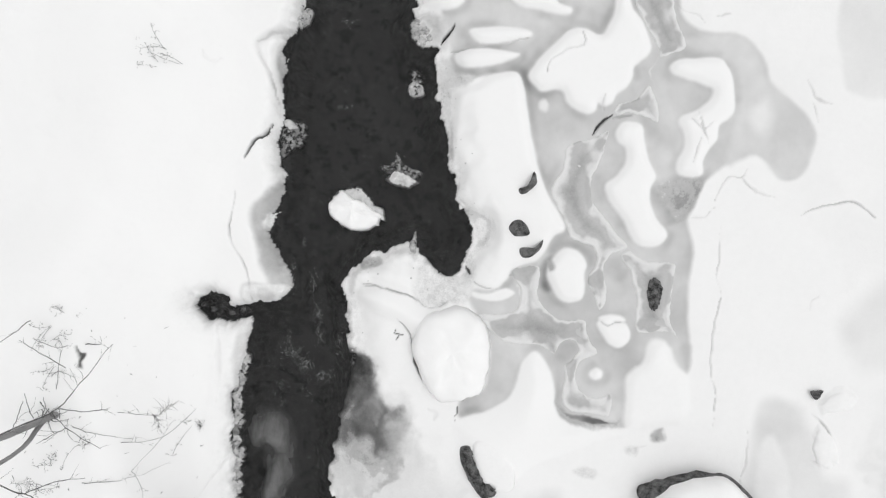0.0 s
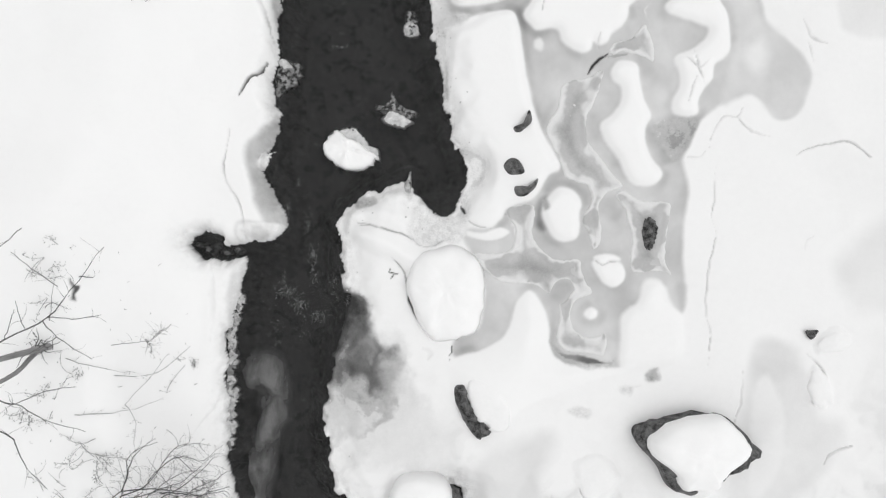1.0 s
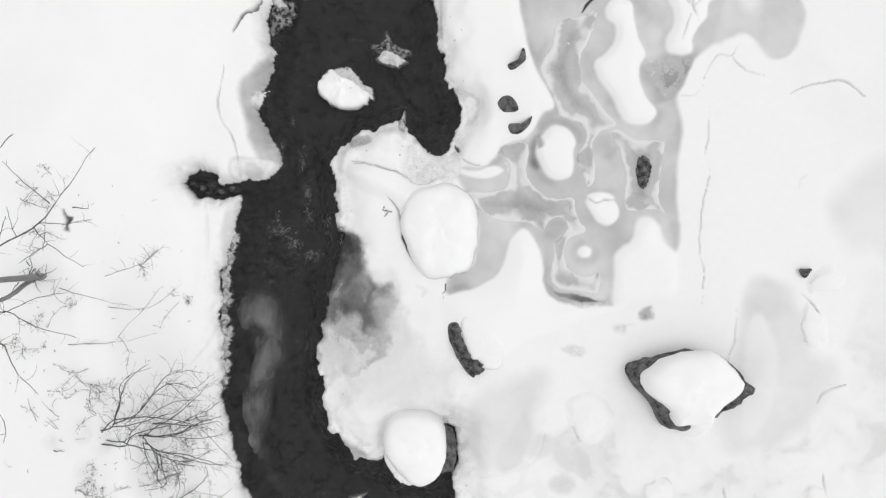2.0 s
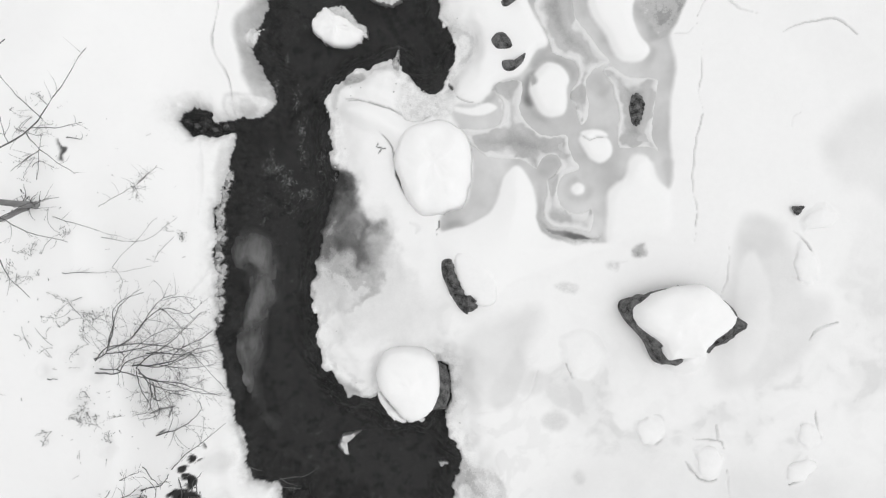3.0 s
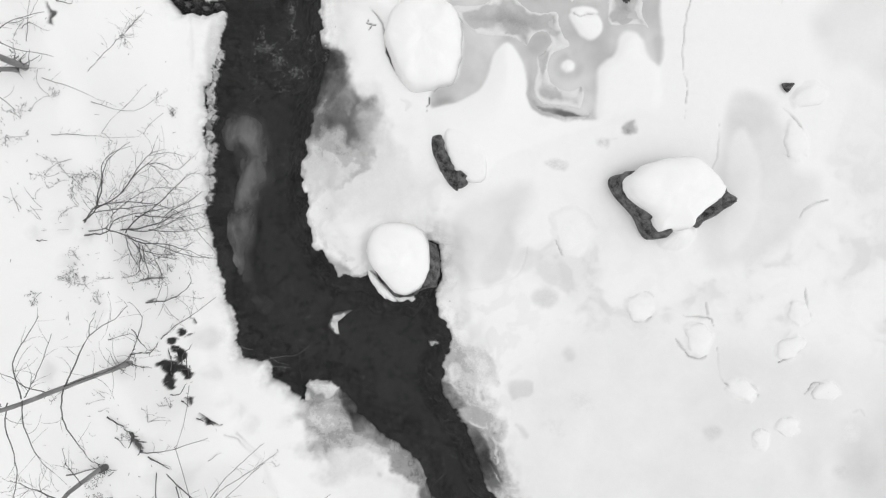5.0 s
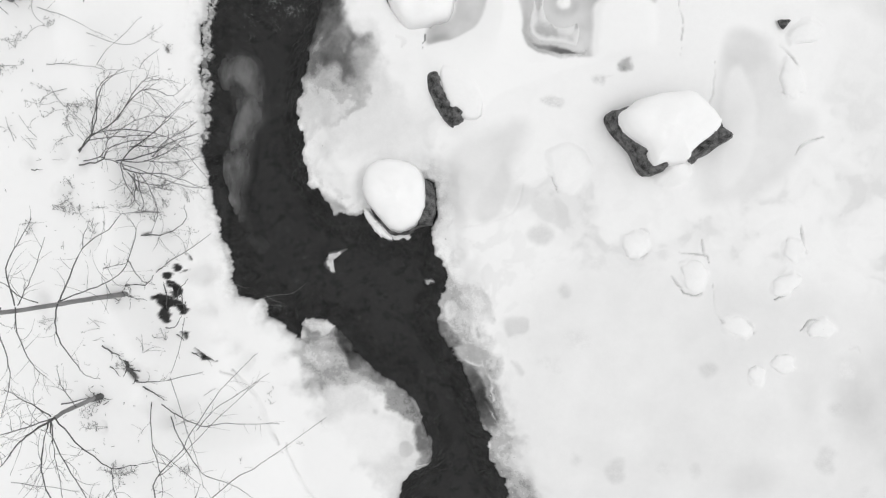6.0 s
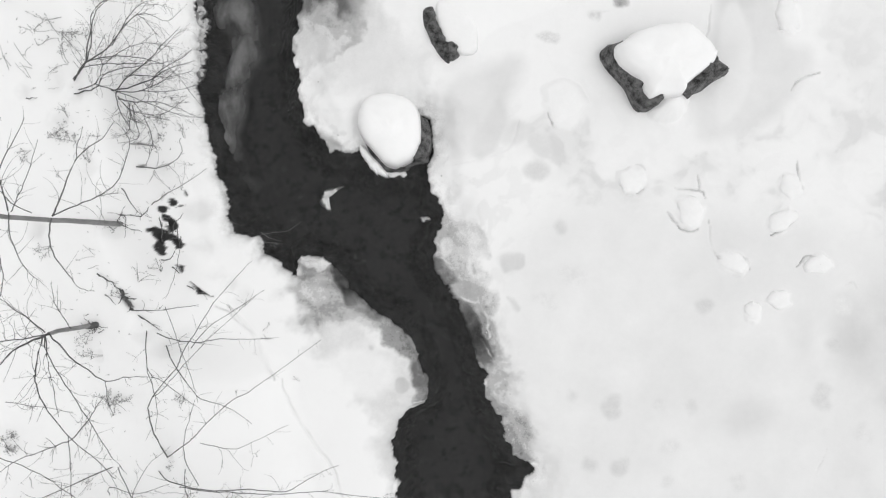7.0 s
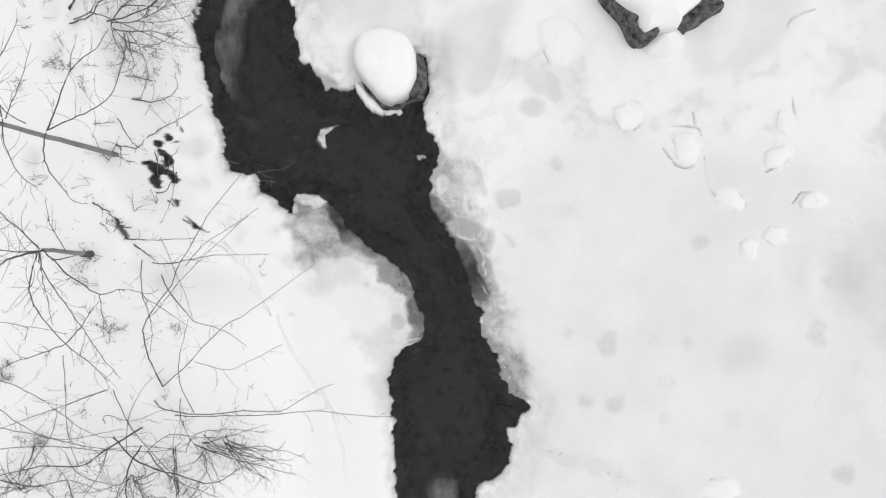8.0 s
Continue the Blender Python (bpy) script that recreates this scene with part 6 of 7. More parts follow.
for pts, r0, count, reach in (
        ([(x - 0.08, y, 4.2), (-6.77, -2.89, 4.90), (-5.89, -2.50, 5.20), (-5.44, -2.08, 5.40), (-4.77, -1.42, 5.70)], 0.026, 4, 0.5),
        ([(-5.89, -2.50, 5.20), (-5.46, -2.51, 5.30), (-5.00, -2.45, 5.40)], 0.012, 2, 0.3),
        ([(-6.01, -2.56, 5.15), (-5.83, -2.82, 5.10), (-5.34, -3.18, 5.00)], 0.014, 1, 0.3),
        ([(-5.83, -2.82, 5.10), (-6.17, -3.01, 5.00), (-6.41, -3.13, 4.90)], 0.010, 2, 0.3),
        ([(x - 0.1, y, 4.6), (-6.77, -3.89, 4.90), (-6.52, -3.88, 5.00), (-6.01, -4.10, 5.10), (-5.33, -4.26, 5.20)], 0.020, 5, 0.4),
        ([(-6.52, -3.88, 5.00), (-6.01, -3.67, 5.10), (-5.47, -3.57, 5.20)], 0.012, 2, 0.3),
        ([(x - 0.3, y - 0.4, 4.6), (-6.70, -4.36, 5.00), (-6.46, -4.50, 5.10), (-6.23, -4.82, 5.20), (-5.85, -5.11, 5.30)], 0.020, 3, 0.4),
        ([(x - 0.4, y - 0.9, 4.9), (-6.57, -5.37, 5.20), (-6.38, -5.85, 5.30)], 0.014, 1, 0.3),
        ([(-6.77, -2.88, 4.90), (-6.61, -2.61, 5.00), (-6.48, -2.39, 5.10)], 0.010, 0, 0.3), ([(-6.38, -2.70, 5.00), (-6.41, -2.47, 5.10),
            (-6.39, -2.25, 5.20)], 0.010, 0, 0.3),
        ([(-6.53, -2.11, 3.90), (-6.71, -1.79, 4.30), (-6.74, -1.50, 4.80)], 0.012, 2, 0.3), ([(-6.30, -1.14, 5.20), (-6.70, -1.37, 5.00),
            (-7.19, -1.63, 4.80)], 0.012, 0, 0.3)):
    branch(tree, rnd, pts, r0, 0.006, count, reach)

# arching shrub over the bank
shrub = thing("shrub", "arching bare shrub with many fine twigs", "shrub", GROUP)
for pts, r0, count, reach in (
        ([(-6.74, -6.67, 1.85), (-6.33, -6.51, 2.20), (-6.05, -6.03, 2.50), (-5.90, -5.62, 2.60), (-5.70, -5.35, 2.60),
            (-5.42, -5.16, 2.60)], 0.024, 8, 0.5),
        ([(-6.31, -6.45, 2.20), (-5.74, -6.18, 2.40), (-5.37, -5.76, 2.50), (-5.10, -5.39, 2.50), (-4.79, -5.28, 2.50)], 0.022, 10, 0.7),
        ([(-5.13, -5.54, 2.45), (-4.99, -5.67, 2.40), (-4.72, -5.98, 2.30)], 0.010, 4, 0.4), ([(-5.08, -5.40, 2.50), (-4.79, -5.33, 2.40),
            (-4.44, -5.39, 2.30)], 0.008, 3, 0.3),
        ([(-6.35, -6.51, 2.15), (-5.94, -6.46, 2.20), (-5.48, -6.37, 1.90), (-5.20, -6.27, 1.80), (-4.49, -5.67, 1.90)], 0.018, 12, 0.7),
        ([(-6.77, -6.89, 1.75), (-6.17, -6.83, 2.10), (-5.85, -6.55, 2.40), (-5.86, -6.32, 2.60), (-5.53, -6.09, 2.90)], 0.020, 8, 0.5),
        ([(-6.17, -6.83, 2.10), (-5.81, -6.96, 2.10), (-5.24, -7.15, 1.90), (-4.55, -7.40, 1.75), (-4.15, -7.42, 1.70)], 0.018, 14, 0.6),
        ([(-5.85, -6.55, 2.40), (-5.40, -6.15, 2.30), (-5.04, -5.99, 2.10), (-4.66, -6.05, 1.90)], 0.012, 10, 0.6),
        ([(-6.72, -6.71, 1.85), (-6.33, -6.39, 2.10), (-5.65, -6.30, 2.20), (-4.97, -6.38, 2.20), (-4.55, -6.60, 2.10),
            (-4.02, -7.34, 1.80)], 0.022, 10, 0.6),
        ([(-6.75, -6.97, 1.80), (-6.15, -6.92, 2.10), (-5.93, -6.68, 2.20), (-5.48, -6.53, 2.20), (-4.95, -6.42, 2.10),
            (-4.53, -6.32, 2.00)], 0.024, 10, 0.5),
        ([(-6.33, -6.37, 2.10), (-6.11, -6.01, 2.30), (-6.02, -5.61, 2.50), (-5.73, -5.35, 2.60), (-5.37, -5.23, 2.60)], 0.020, 4, 0.5),
        ([(-5.71, -6.12, 2.30), (-5.26, -5.68, 2.50), (-4.95, -5.55, 2.50), (-4.55, -5.66, 2.40), (-4.30, -5.41, 2.40)], 0.016, 6, 0.5)):
    branch(shrub, rnd, pts, r0, 0.006, count, reach, 2)
shrub = thing("shrub", "tangled bare bush leaning to the stream", "shrub", GROUP)
for pts, r0, count, reach in (
        ([(-5.74, -6.57, 1.70), (-5.31, -6.57, 1.75), (-4.84, -6.60, 1.75), (-4.35, -6.49, 1.80)], 0.020, 12, 0.6), ([(-6.06, -6.84, 1.50),
            (-5.48, -6.87, 1.65), (-4.90, -6.66, 1.75), (-4.59, -6.37, 1.80)], 0.018, 12, 0.6),
        ([(-6.00, -6.94, 1.50), (-5.62, -7.29, 1.60), (-4.98, -7.36, 1.70), (-4.47, -7.08, 1.80)], 0.016, 11, 0.5), ([(-5.94, -6.95, 1.70),
            (-5.84, -7.29, 1.75), (-5.58, -7.67, 1.80), (-5.47, -7.92, 1.90)], 0.014, 8, 0.4),
        ([(-5.31, -6.75, 1.60), (-5.02, -6.48, 1.75), (-4.57, -6.27, 1.85), (-4.26, -6.05, 1.90)], 0.014, 10, 0.5), ([(-5.69, -7.19, 1.70),
            (-5.46, -7.56, 1.80), (-5.22, -7.42, 1.70), (-4.86, -7.48, 1.70)], 0.010, 8, 0.4),
        ([(-5.50, -6.84, 1.60), (-4.86, -6.89, 1.70), (-4.25, -6.77, 1.75)], 0.012, 10, 0.5),
        ([(-6.08, -6.85, 1.60), (-5.21, -6.74, 1.90), (-4.70, -6.49, 2.00), (-4.18, -6.32, 2.00)], 0.024, 7, 0.5), ([(-5.99, -6.92, 1.60),
            (-5.72, -6.69, 1.80), (-5.05, -6.26, 2.00), (-4.78, -6.02, 2.10), (-4.44, -5.67, 2.10)], 0.020, 6, 0.5),
        ([(-5.94, -7.02, 1.60), (-5.49, -7.13, 1.80), (-4.98, -7.15, 1.90), (-4.63, -7.26, 1.90), (-4.14, -7.45, 1.80)], 0.020, 6, 0.5),
            ([(-5.67, -7.12, 1.70), (-5.58, -7.46, 1.80), (-5.66, -7.79, 1.80), (-5.98, -7.84, 1.80)], 0.016, 7, 0.35),
        ([(-5.59, -7.18, 1.70), (-5.51, -7.53, 1.75), (-5.47, -7.86, 1.70), (-5.89, -7.98, 1.70)], 0.014, 7, 0.35), ([(-5.56, -7.12, 1.70),
            (-5.34, -7.49, 1.60), (-5.26, -8.00, 1.50), (-5.48, -8.44, 1.40)], 0.010, 4, 0.4)):
    branch(shrub, rnd, pts, r0 * 1.1, 0.0065, count, reach, 2)

# long arching canes
shrub = thing("shrub", "loose bare shrub of long arching canes", "shrub", GROUP)
for pts, r0, count, reach in (
        ([(-4.76, -14.51, 1.90), (-4.72, -13.80, 2.60), (-4.64, -13.27, 3.00), (-4.49, -12.96, 3.20), (-3.82, -12.30, 3.70),
            (-3.65, -12.03, 3.90), (-3.05, -11.24, 4.30), (-2.56, -10.72, 4.60), (-2.17, -10.37, 4.80)], 0.022, 4, 0.6),
        ([(-4.76, -14.51, 1.90), (-4.14, -14.03, 2.40), (-3.24, -13.19, 2.80), (-2.79, -12.92, 2.85), (-2.30, -12.58, 2.90),
            (-1.40, -11.91, 2.95)], 0.018, 4, 0.5),
        ([(-5.00, -11.94, 1.85), (-4.32, -11.94, 2.70), (-3.45, -11.84, 3.80), (-3.07, -11.76, 3.90), (-2.60, -11.74, 4.00),
            (-2.01, -11.74, 4.00)], 0.018, 5, 0.5),
        ([(-4.81, -12.20, 1.85), (-4.35, -12.60, 2.40), (-3.96, -12.81, 2.80), (-3.69, -13.06, 2.90), (-3.17, -13.17, 3.00),
            (-2.69, -13.50, 3.00)], 0.020, 6, 0.5),
        ([(-5.19, -11.89, 1.90), (-4.86, -12.52, 2.60), (-4.39, -12.76, 2.90), (-3.68, -13.11, 3.20)], 0.016, 4, 0.4),
        ([(-4.86, -12.52, 2.60), (-4.59, -12.91, 2.90), (-4.44, -13.26, 3.10), (-4.41, -13.61, 3.30)], 0.012, 2, 0.3),
        ([(-3.57, -11.95, 3.70), (-3.24, -11.56, 3.70), (-2.79, -11.26, 3.70), (-2.27, -10.91, 3.70)], 0.012, 3, 0.4),
        ([(-4.49, -12.96, 3.20), (-4.13, -12.69, 3.40), (-3.70, -12.25, 3.70), (-2.99, -11.54, 3.70), (-2.44, -11.04, 3.70)], 0.012, 3, 0.4),
        ([(-4.90, -11.41, 1.70), (-4.03, -12.11, 3.00), (-3.63, -12.43, 3.60), (-3.33, -12.86, 4.00)], 0.010, 1, 0.3),
        ([(-4.76, -10.21, 1.30), (-4.55, -10.65, 2.00), (-4.50, -11.16, 2.60)], 0.010, 1, 0.3)):
    branch(shrub, rnd, pts, r0, 0.006, count, reach)

# thicket downstream
shrub = thing("shrub", "wide bare thicket of crossing canes", "shrub", GROUP)
for pts, r0, count, reach in (
        ([(-4.93, -14.80, 1.90), (-4.64, -14.93, 2.10), (-3.73, -14.88, 2.70), (-2.67, -14.67, 3.20), (-1.94, -14.61, 3.45),
            (-1.51, -14.35, 3.50), (-0.94, -14.08, 3.60)], 0.020, 9, 0.5),
        ([(-4.47, -15.09, 2.00), (-3.66, -14.94, 2.60), (-2.70, -14.79, 3.10), (-2.01, -14.69, 3.40), (-1.33, -14.59, 3.50),
            (-0.53, -14.64, 3.60), (0.13, -14.67, 3.60)], 0.014, 8, 0.5),
        ([(-3.96, -14.94, 2.30), (-4.04, -14.23, 2.80), (-3.88, -13.71, 3.20), (-3.64, -13.27, 3.60), (-3.42, -12.83, 3.90)], 0.014, 2, 0.4),
        ([(-5.90, -15.25, 2.00), (-5.82, -15.05, 2.10), (-5.22, -15.11, 2.30), (-4.42, -14.80, 2.60)], 0.014, 3, 0.3),
        ([(-5.13, -15.33, 2.00), (-5.57, -15.61, 2.70), (-5.85, -15.78, 3.00), (-6.27, -15.61, 3.50), (-6.67, -15.59, 4.00),
            (-6.84, -15.57, 4.30)], 0.030, 16, 0.6),
        ([(-5.68, -15.51, 2.10), (-4.98, -15.87, 2.50), (-4.18, -16.04, 2.70), (-3.36, -16.14, 2.90), (-2.76, -15.76, 3.10),
            (-2.27, -15.55, 3.20)], 0.027, 16, 0.6),
        ([(-5.16, -15.71, 2.00), (-5.23, -16.07, 2.40), (-5.07, -16.47, 2.80), (-4.80, -16.92, 3.20)], 0.034, 16, 0.5),
        ([(-4.49, -15.78, 2.00), (-4.30, -16.15, 2.40), (-4.06, -16.62, 2.90)], 0.030, 10, 0.4), ([(-4.45, -15.72, 2.00),
            (-4.21, -16.23, 2.50), (-3.95, -16.80, 3.00)], 0.020, 10, 0.4),
        ([(-3.51, -15.74, 1.70), (-3.03, -15.91, 2.10), (-2.43, -16.25, 2.50)], 0.024, 11, 0.6), ([(-4.17, -15.78, 1.70),
            (-3.50, -15.86, 2.10), (-2.69, -15.91, 2.50), (-1.83, -16.01, 2.80)], 0.024, 12, 0.6),
        ([(-4.39, -14.76, 1.90), (-4.27, -15.08, 2.20), (-3.92, -15.45, 2.50), (-3.36, -15.90, 2.80)], 0.016, 12, 0.5),
            ([(-3.95, -15.54, 1.80), (-3.38, -15.74, 2.10), (-2.46, -15.56, 2.50), (-1.62, -15.68, 2.80)], 0.016, 9, 0.5),
        ([(-5.33, -14.33, 3.00), (-5.98, -14.55, 3.60), (-6.53, -14.73, 4.20)], 0.018, 6, 0.5), ([(-6.32, -14.32, 4.50),
            (-5.95, -14.78, 4.20), (-5.31, -15.15, 3.80), (-4.28, -15.44, 3.20), (-3.83, -15.24, 3.00)], 0.012, 8, 0.4),
        ([(-4.95, -15.77, 2.20), (-4.32, -15.30, 2.60), (-3.65, -15.27, 2.90), (-2.83, -15.15, 3.10)], 0.012, 8, 0.4),
            ([(-7.42, -15.75, 1.90), (-7.28, -15.97, 2.30), (-7.28, -16.12, 2.80), (-7.33, -16.50, 3.20)], 0.024, 10, 0.5),
        ([(-5.17, -14.30, 3.10), (-4.85, -15.08, 3.00), (-4.19, -15.92, 2.90), (-3.69, -16.47, 2.80)], 0.014, 6, 0.5),
            ([(-6.48, -15.71, 2.40), (-6.03, -16.05, 2.70), (-5.22, -16.15, 3.00), (-4.44, -16.27, 3.30)], 0.012, 12, 0.5),
        ([(-7.64, -15.17, 2.60), (-6.91, -15.28, 2.70), (-6.30, -15.34, 2.80), (-5.65, -15.22, 2.90), (-5.06, -15.08, 3.00)], 0.012, 6, 0.5),
            ([(-7.29, -13.98, 3.40), (-6.84, -14.21, 3.30), (-6.59, -14.39, 3.20), (-6.28, -14.65, 3.10), (-5.86, -15.03, 3.00),
            (-5.38, -15.27, 2.90), (-4.65, -15.19, 2.80)], 0.012, 6, 0.5),
        ([(-5.93, -13.61, 3.40), (-6.00, -14.39, 3.20), (-6.08, -15.08, 3.00), (-6.05, -15.54, 2.90), (-5.95, -15.86, 2.80)], 0.012, 4, 0.4),
            ([(-5.35, -15.77, 2.20), (-5.14, -15.03, 2.60), (-4.69, -14.35, 3.00), (-4.11, -13.84, 3.30)], 0.011, 3, 0.4),
        ([(-7.64, -15.59, 2.60), (-6.58, -15.50, 2.70), (-5.65, -15.54, 2.80), (-4.73, -15.43, 2.90), (-3.83, -15.51, 3.00)], 0.012, 8, 0.4),
            ([(-5.75, -15.66, 2.20), (-5.72, -16.06, 2.50), (-5.87, -16.45, 2.80)], 0.016, 10, 0.5),
        ([(-7.40, -16.23, 2.20), (-6.86, -15.64, 2.60), (-6.40, -15.11, 2.90), (-6.17, -14.55, 3.20)], 0.012, 6, 0.4),
            ([(-4.92, -15.77, 2.20), (-4.57, -16.04, 2.40), (-4.10, -16.25, 2.60), (-3.31, -16.45, 2.80)], 0.020, 10, 0.5),
        ([(-7.84, -16.31, 2.30), (-7.04, -16.35, 2.50), (-6.25, -16.16, 2.70), (-5.49, -16.30, 2.90)], 0.020, 14, 0.5),
            ([(-4.23, -15.83, 2.00), (-3.94, -15.39, 2.30), (-3.21, -15.19, 2.60), (-2.38, -15.19, 2.80)], 0.012, 10, 0.5),
        ([(-3.44, -13.68, 3.60), (-2.98, -13.89, 3.30), (-2.53, -13.71, 3.40), (-1.88, -13.38, 3.50)], 0.009, 2, 0.4),
            ([(-7.08, -13.00, 3.40), (-6.53, -13.11, 3.30), (-5.96, -13.23, 3.20)], 0.009, 3, 0.4)):
    branch(shrub, rnd, pts, r0, 0.006, count, reach, 2)

shrub = thing("shrub", "dense bare bush of fine fanning twigs", "shrub", GROUP)
for (x, y), z, count, a0, a1, reach in (((-4.21, -15.81), 1.5, 11, -60, 10, 1.7), ((-3.57, -15.78), 1.5, 9, -65, 5, 1.5), ((-5.46, -16.45),
    1.8, 9, -150, 40, 1.3),
                                        ((-4.52, -17.08), 1.7, 9, -30, 200, 1.2), ((-7.65, -16.63), 1.9, 8, 0, 180, 1.2), ((-6.60, -17.04),
                                            1.9, 7, 20, 160, 1.3)):
    for k in range(count):
        a = radians(a0 + (a1 - a0) * (k + rnd.random()) / count)
        pts, _r = shoot(rnd, (x + rnd.gauss(0, 0.06), y + rnd.gauss(0, 0.06), z), (math.cos(a), math.sin(a), rnd.uniform(0.3, 0.9)),
            reach * rnd.uniform(0.6, 1.15), 0.01, 0.09, -0.01, 8)
        branch(shrub, rnd, pts, 0.015, 0.0055, 2, 0.5, 2)

shrub = thing("shrub", "thin upright bare sapling with a tufted top", "shrub", GROUP)
branch(shrub, rnd, [(-6.79, -3.50, 1.60), (-6.20, -3.37, 2.20), (-5.58, -3.24, 2.80), (-5.24, -3.15, 3.10),
    (-4.81, -2.83, 3.30)], 0.010, 0.005, 4, 0.3)
branch(shrub, rnd, [(-5.48, -3.19, 2.90), (-5.30, -3.23, 3.10), (-5.26, -3.39, 3.10)], 0.008, 0.005, 12, 0.3)
branch(shrub, rnd, [(-5.26, -3.15, 3.10), (-5.15, -3.04, 3.10), (-4.99, -2.93, 3.20)], 0.008, 0.005, 12, 0.3)


def weed(x, y, heading, length, head, seed, fan=1):
    """A dry stalk, half sunk in snow, with a tuft of withered seed heads."""
    r = random.Random(seed)
    z = surface(x, y)
    w = thing("dry_weed", "dry withered weed stalk poking through snow", "weed", "dry weeds")
    for _ in range(fan):
        a = radians(heading) + r.gauss(0, 0.25) * (fan > 1)
        pts, _r = shoot(r, (x, y, z - 0.05), (math.cos(a), math.sin(a), 0.7), length * r.uniform(0.7, 1.1), 0.006, 0.12, -0.03)
        mesh_of("stalk", *tube(pts, 0.005, 0.003, 4), WEED, w)
        tuft = []
        for _ in range(int(head * 0.45)):
            i = r.randint(len(pts) // 2, len(pts) - 1)
            way = Vector((r.gauss(0, 1), r.gauss(0, 1), r.gauss(0, 0.5)))
            q, _r = shoot(r, pts[i], way, r.uniform(0.04, 0.15), 0.004, 0.4, 0, 4)
            tuft.append(tube(q, 0.003, 0.002, 4))
            for _ in range(r.randint(1, 3)):
                e = Vector(q[-1]) + Vector((r.gauss(0, 0.02), r.gauss(0, 0.02), r.gauss(0, 0.01)))
                way = Vector((r.gauss(0, 1), r.gauss(0, 1), 0.2)).normalized() * r.uniform(0.008, 0.028)
                tuft.append(tube([tuple(e), tuple(e + way * 0.5), tuple(e + way)], r.uniform(0.004, 0.009), 0.003, 4))
        if tuft:
            tagged(mesh_of("seed_head", *joined(tuft), WEED, w), kind="stuff")
    return w


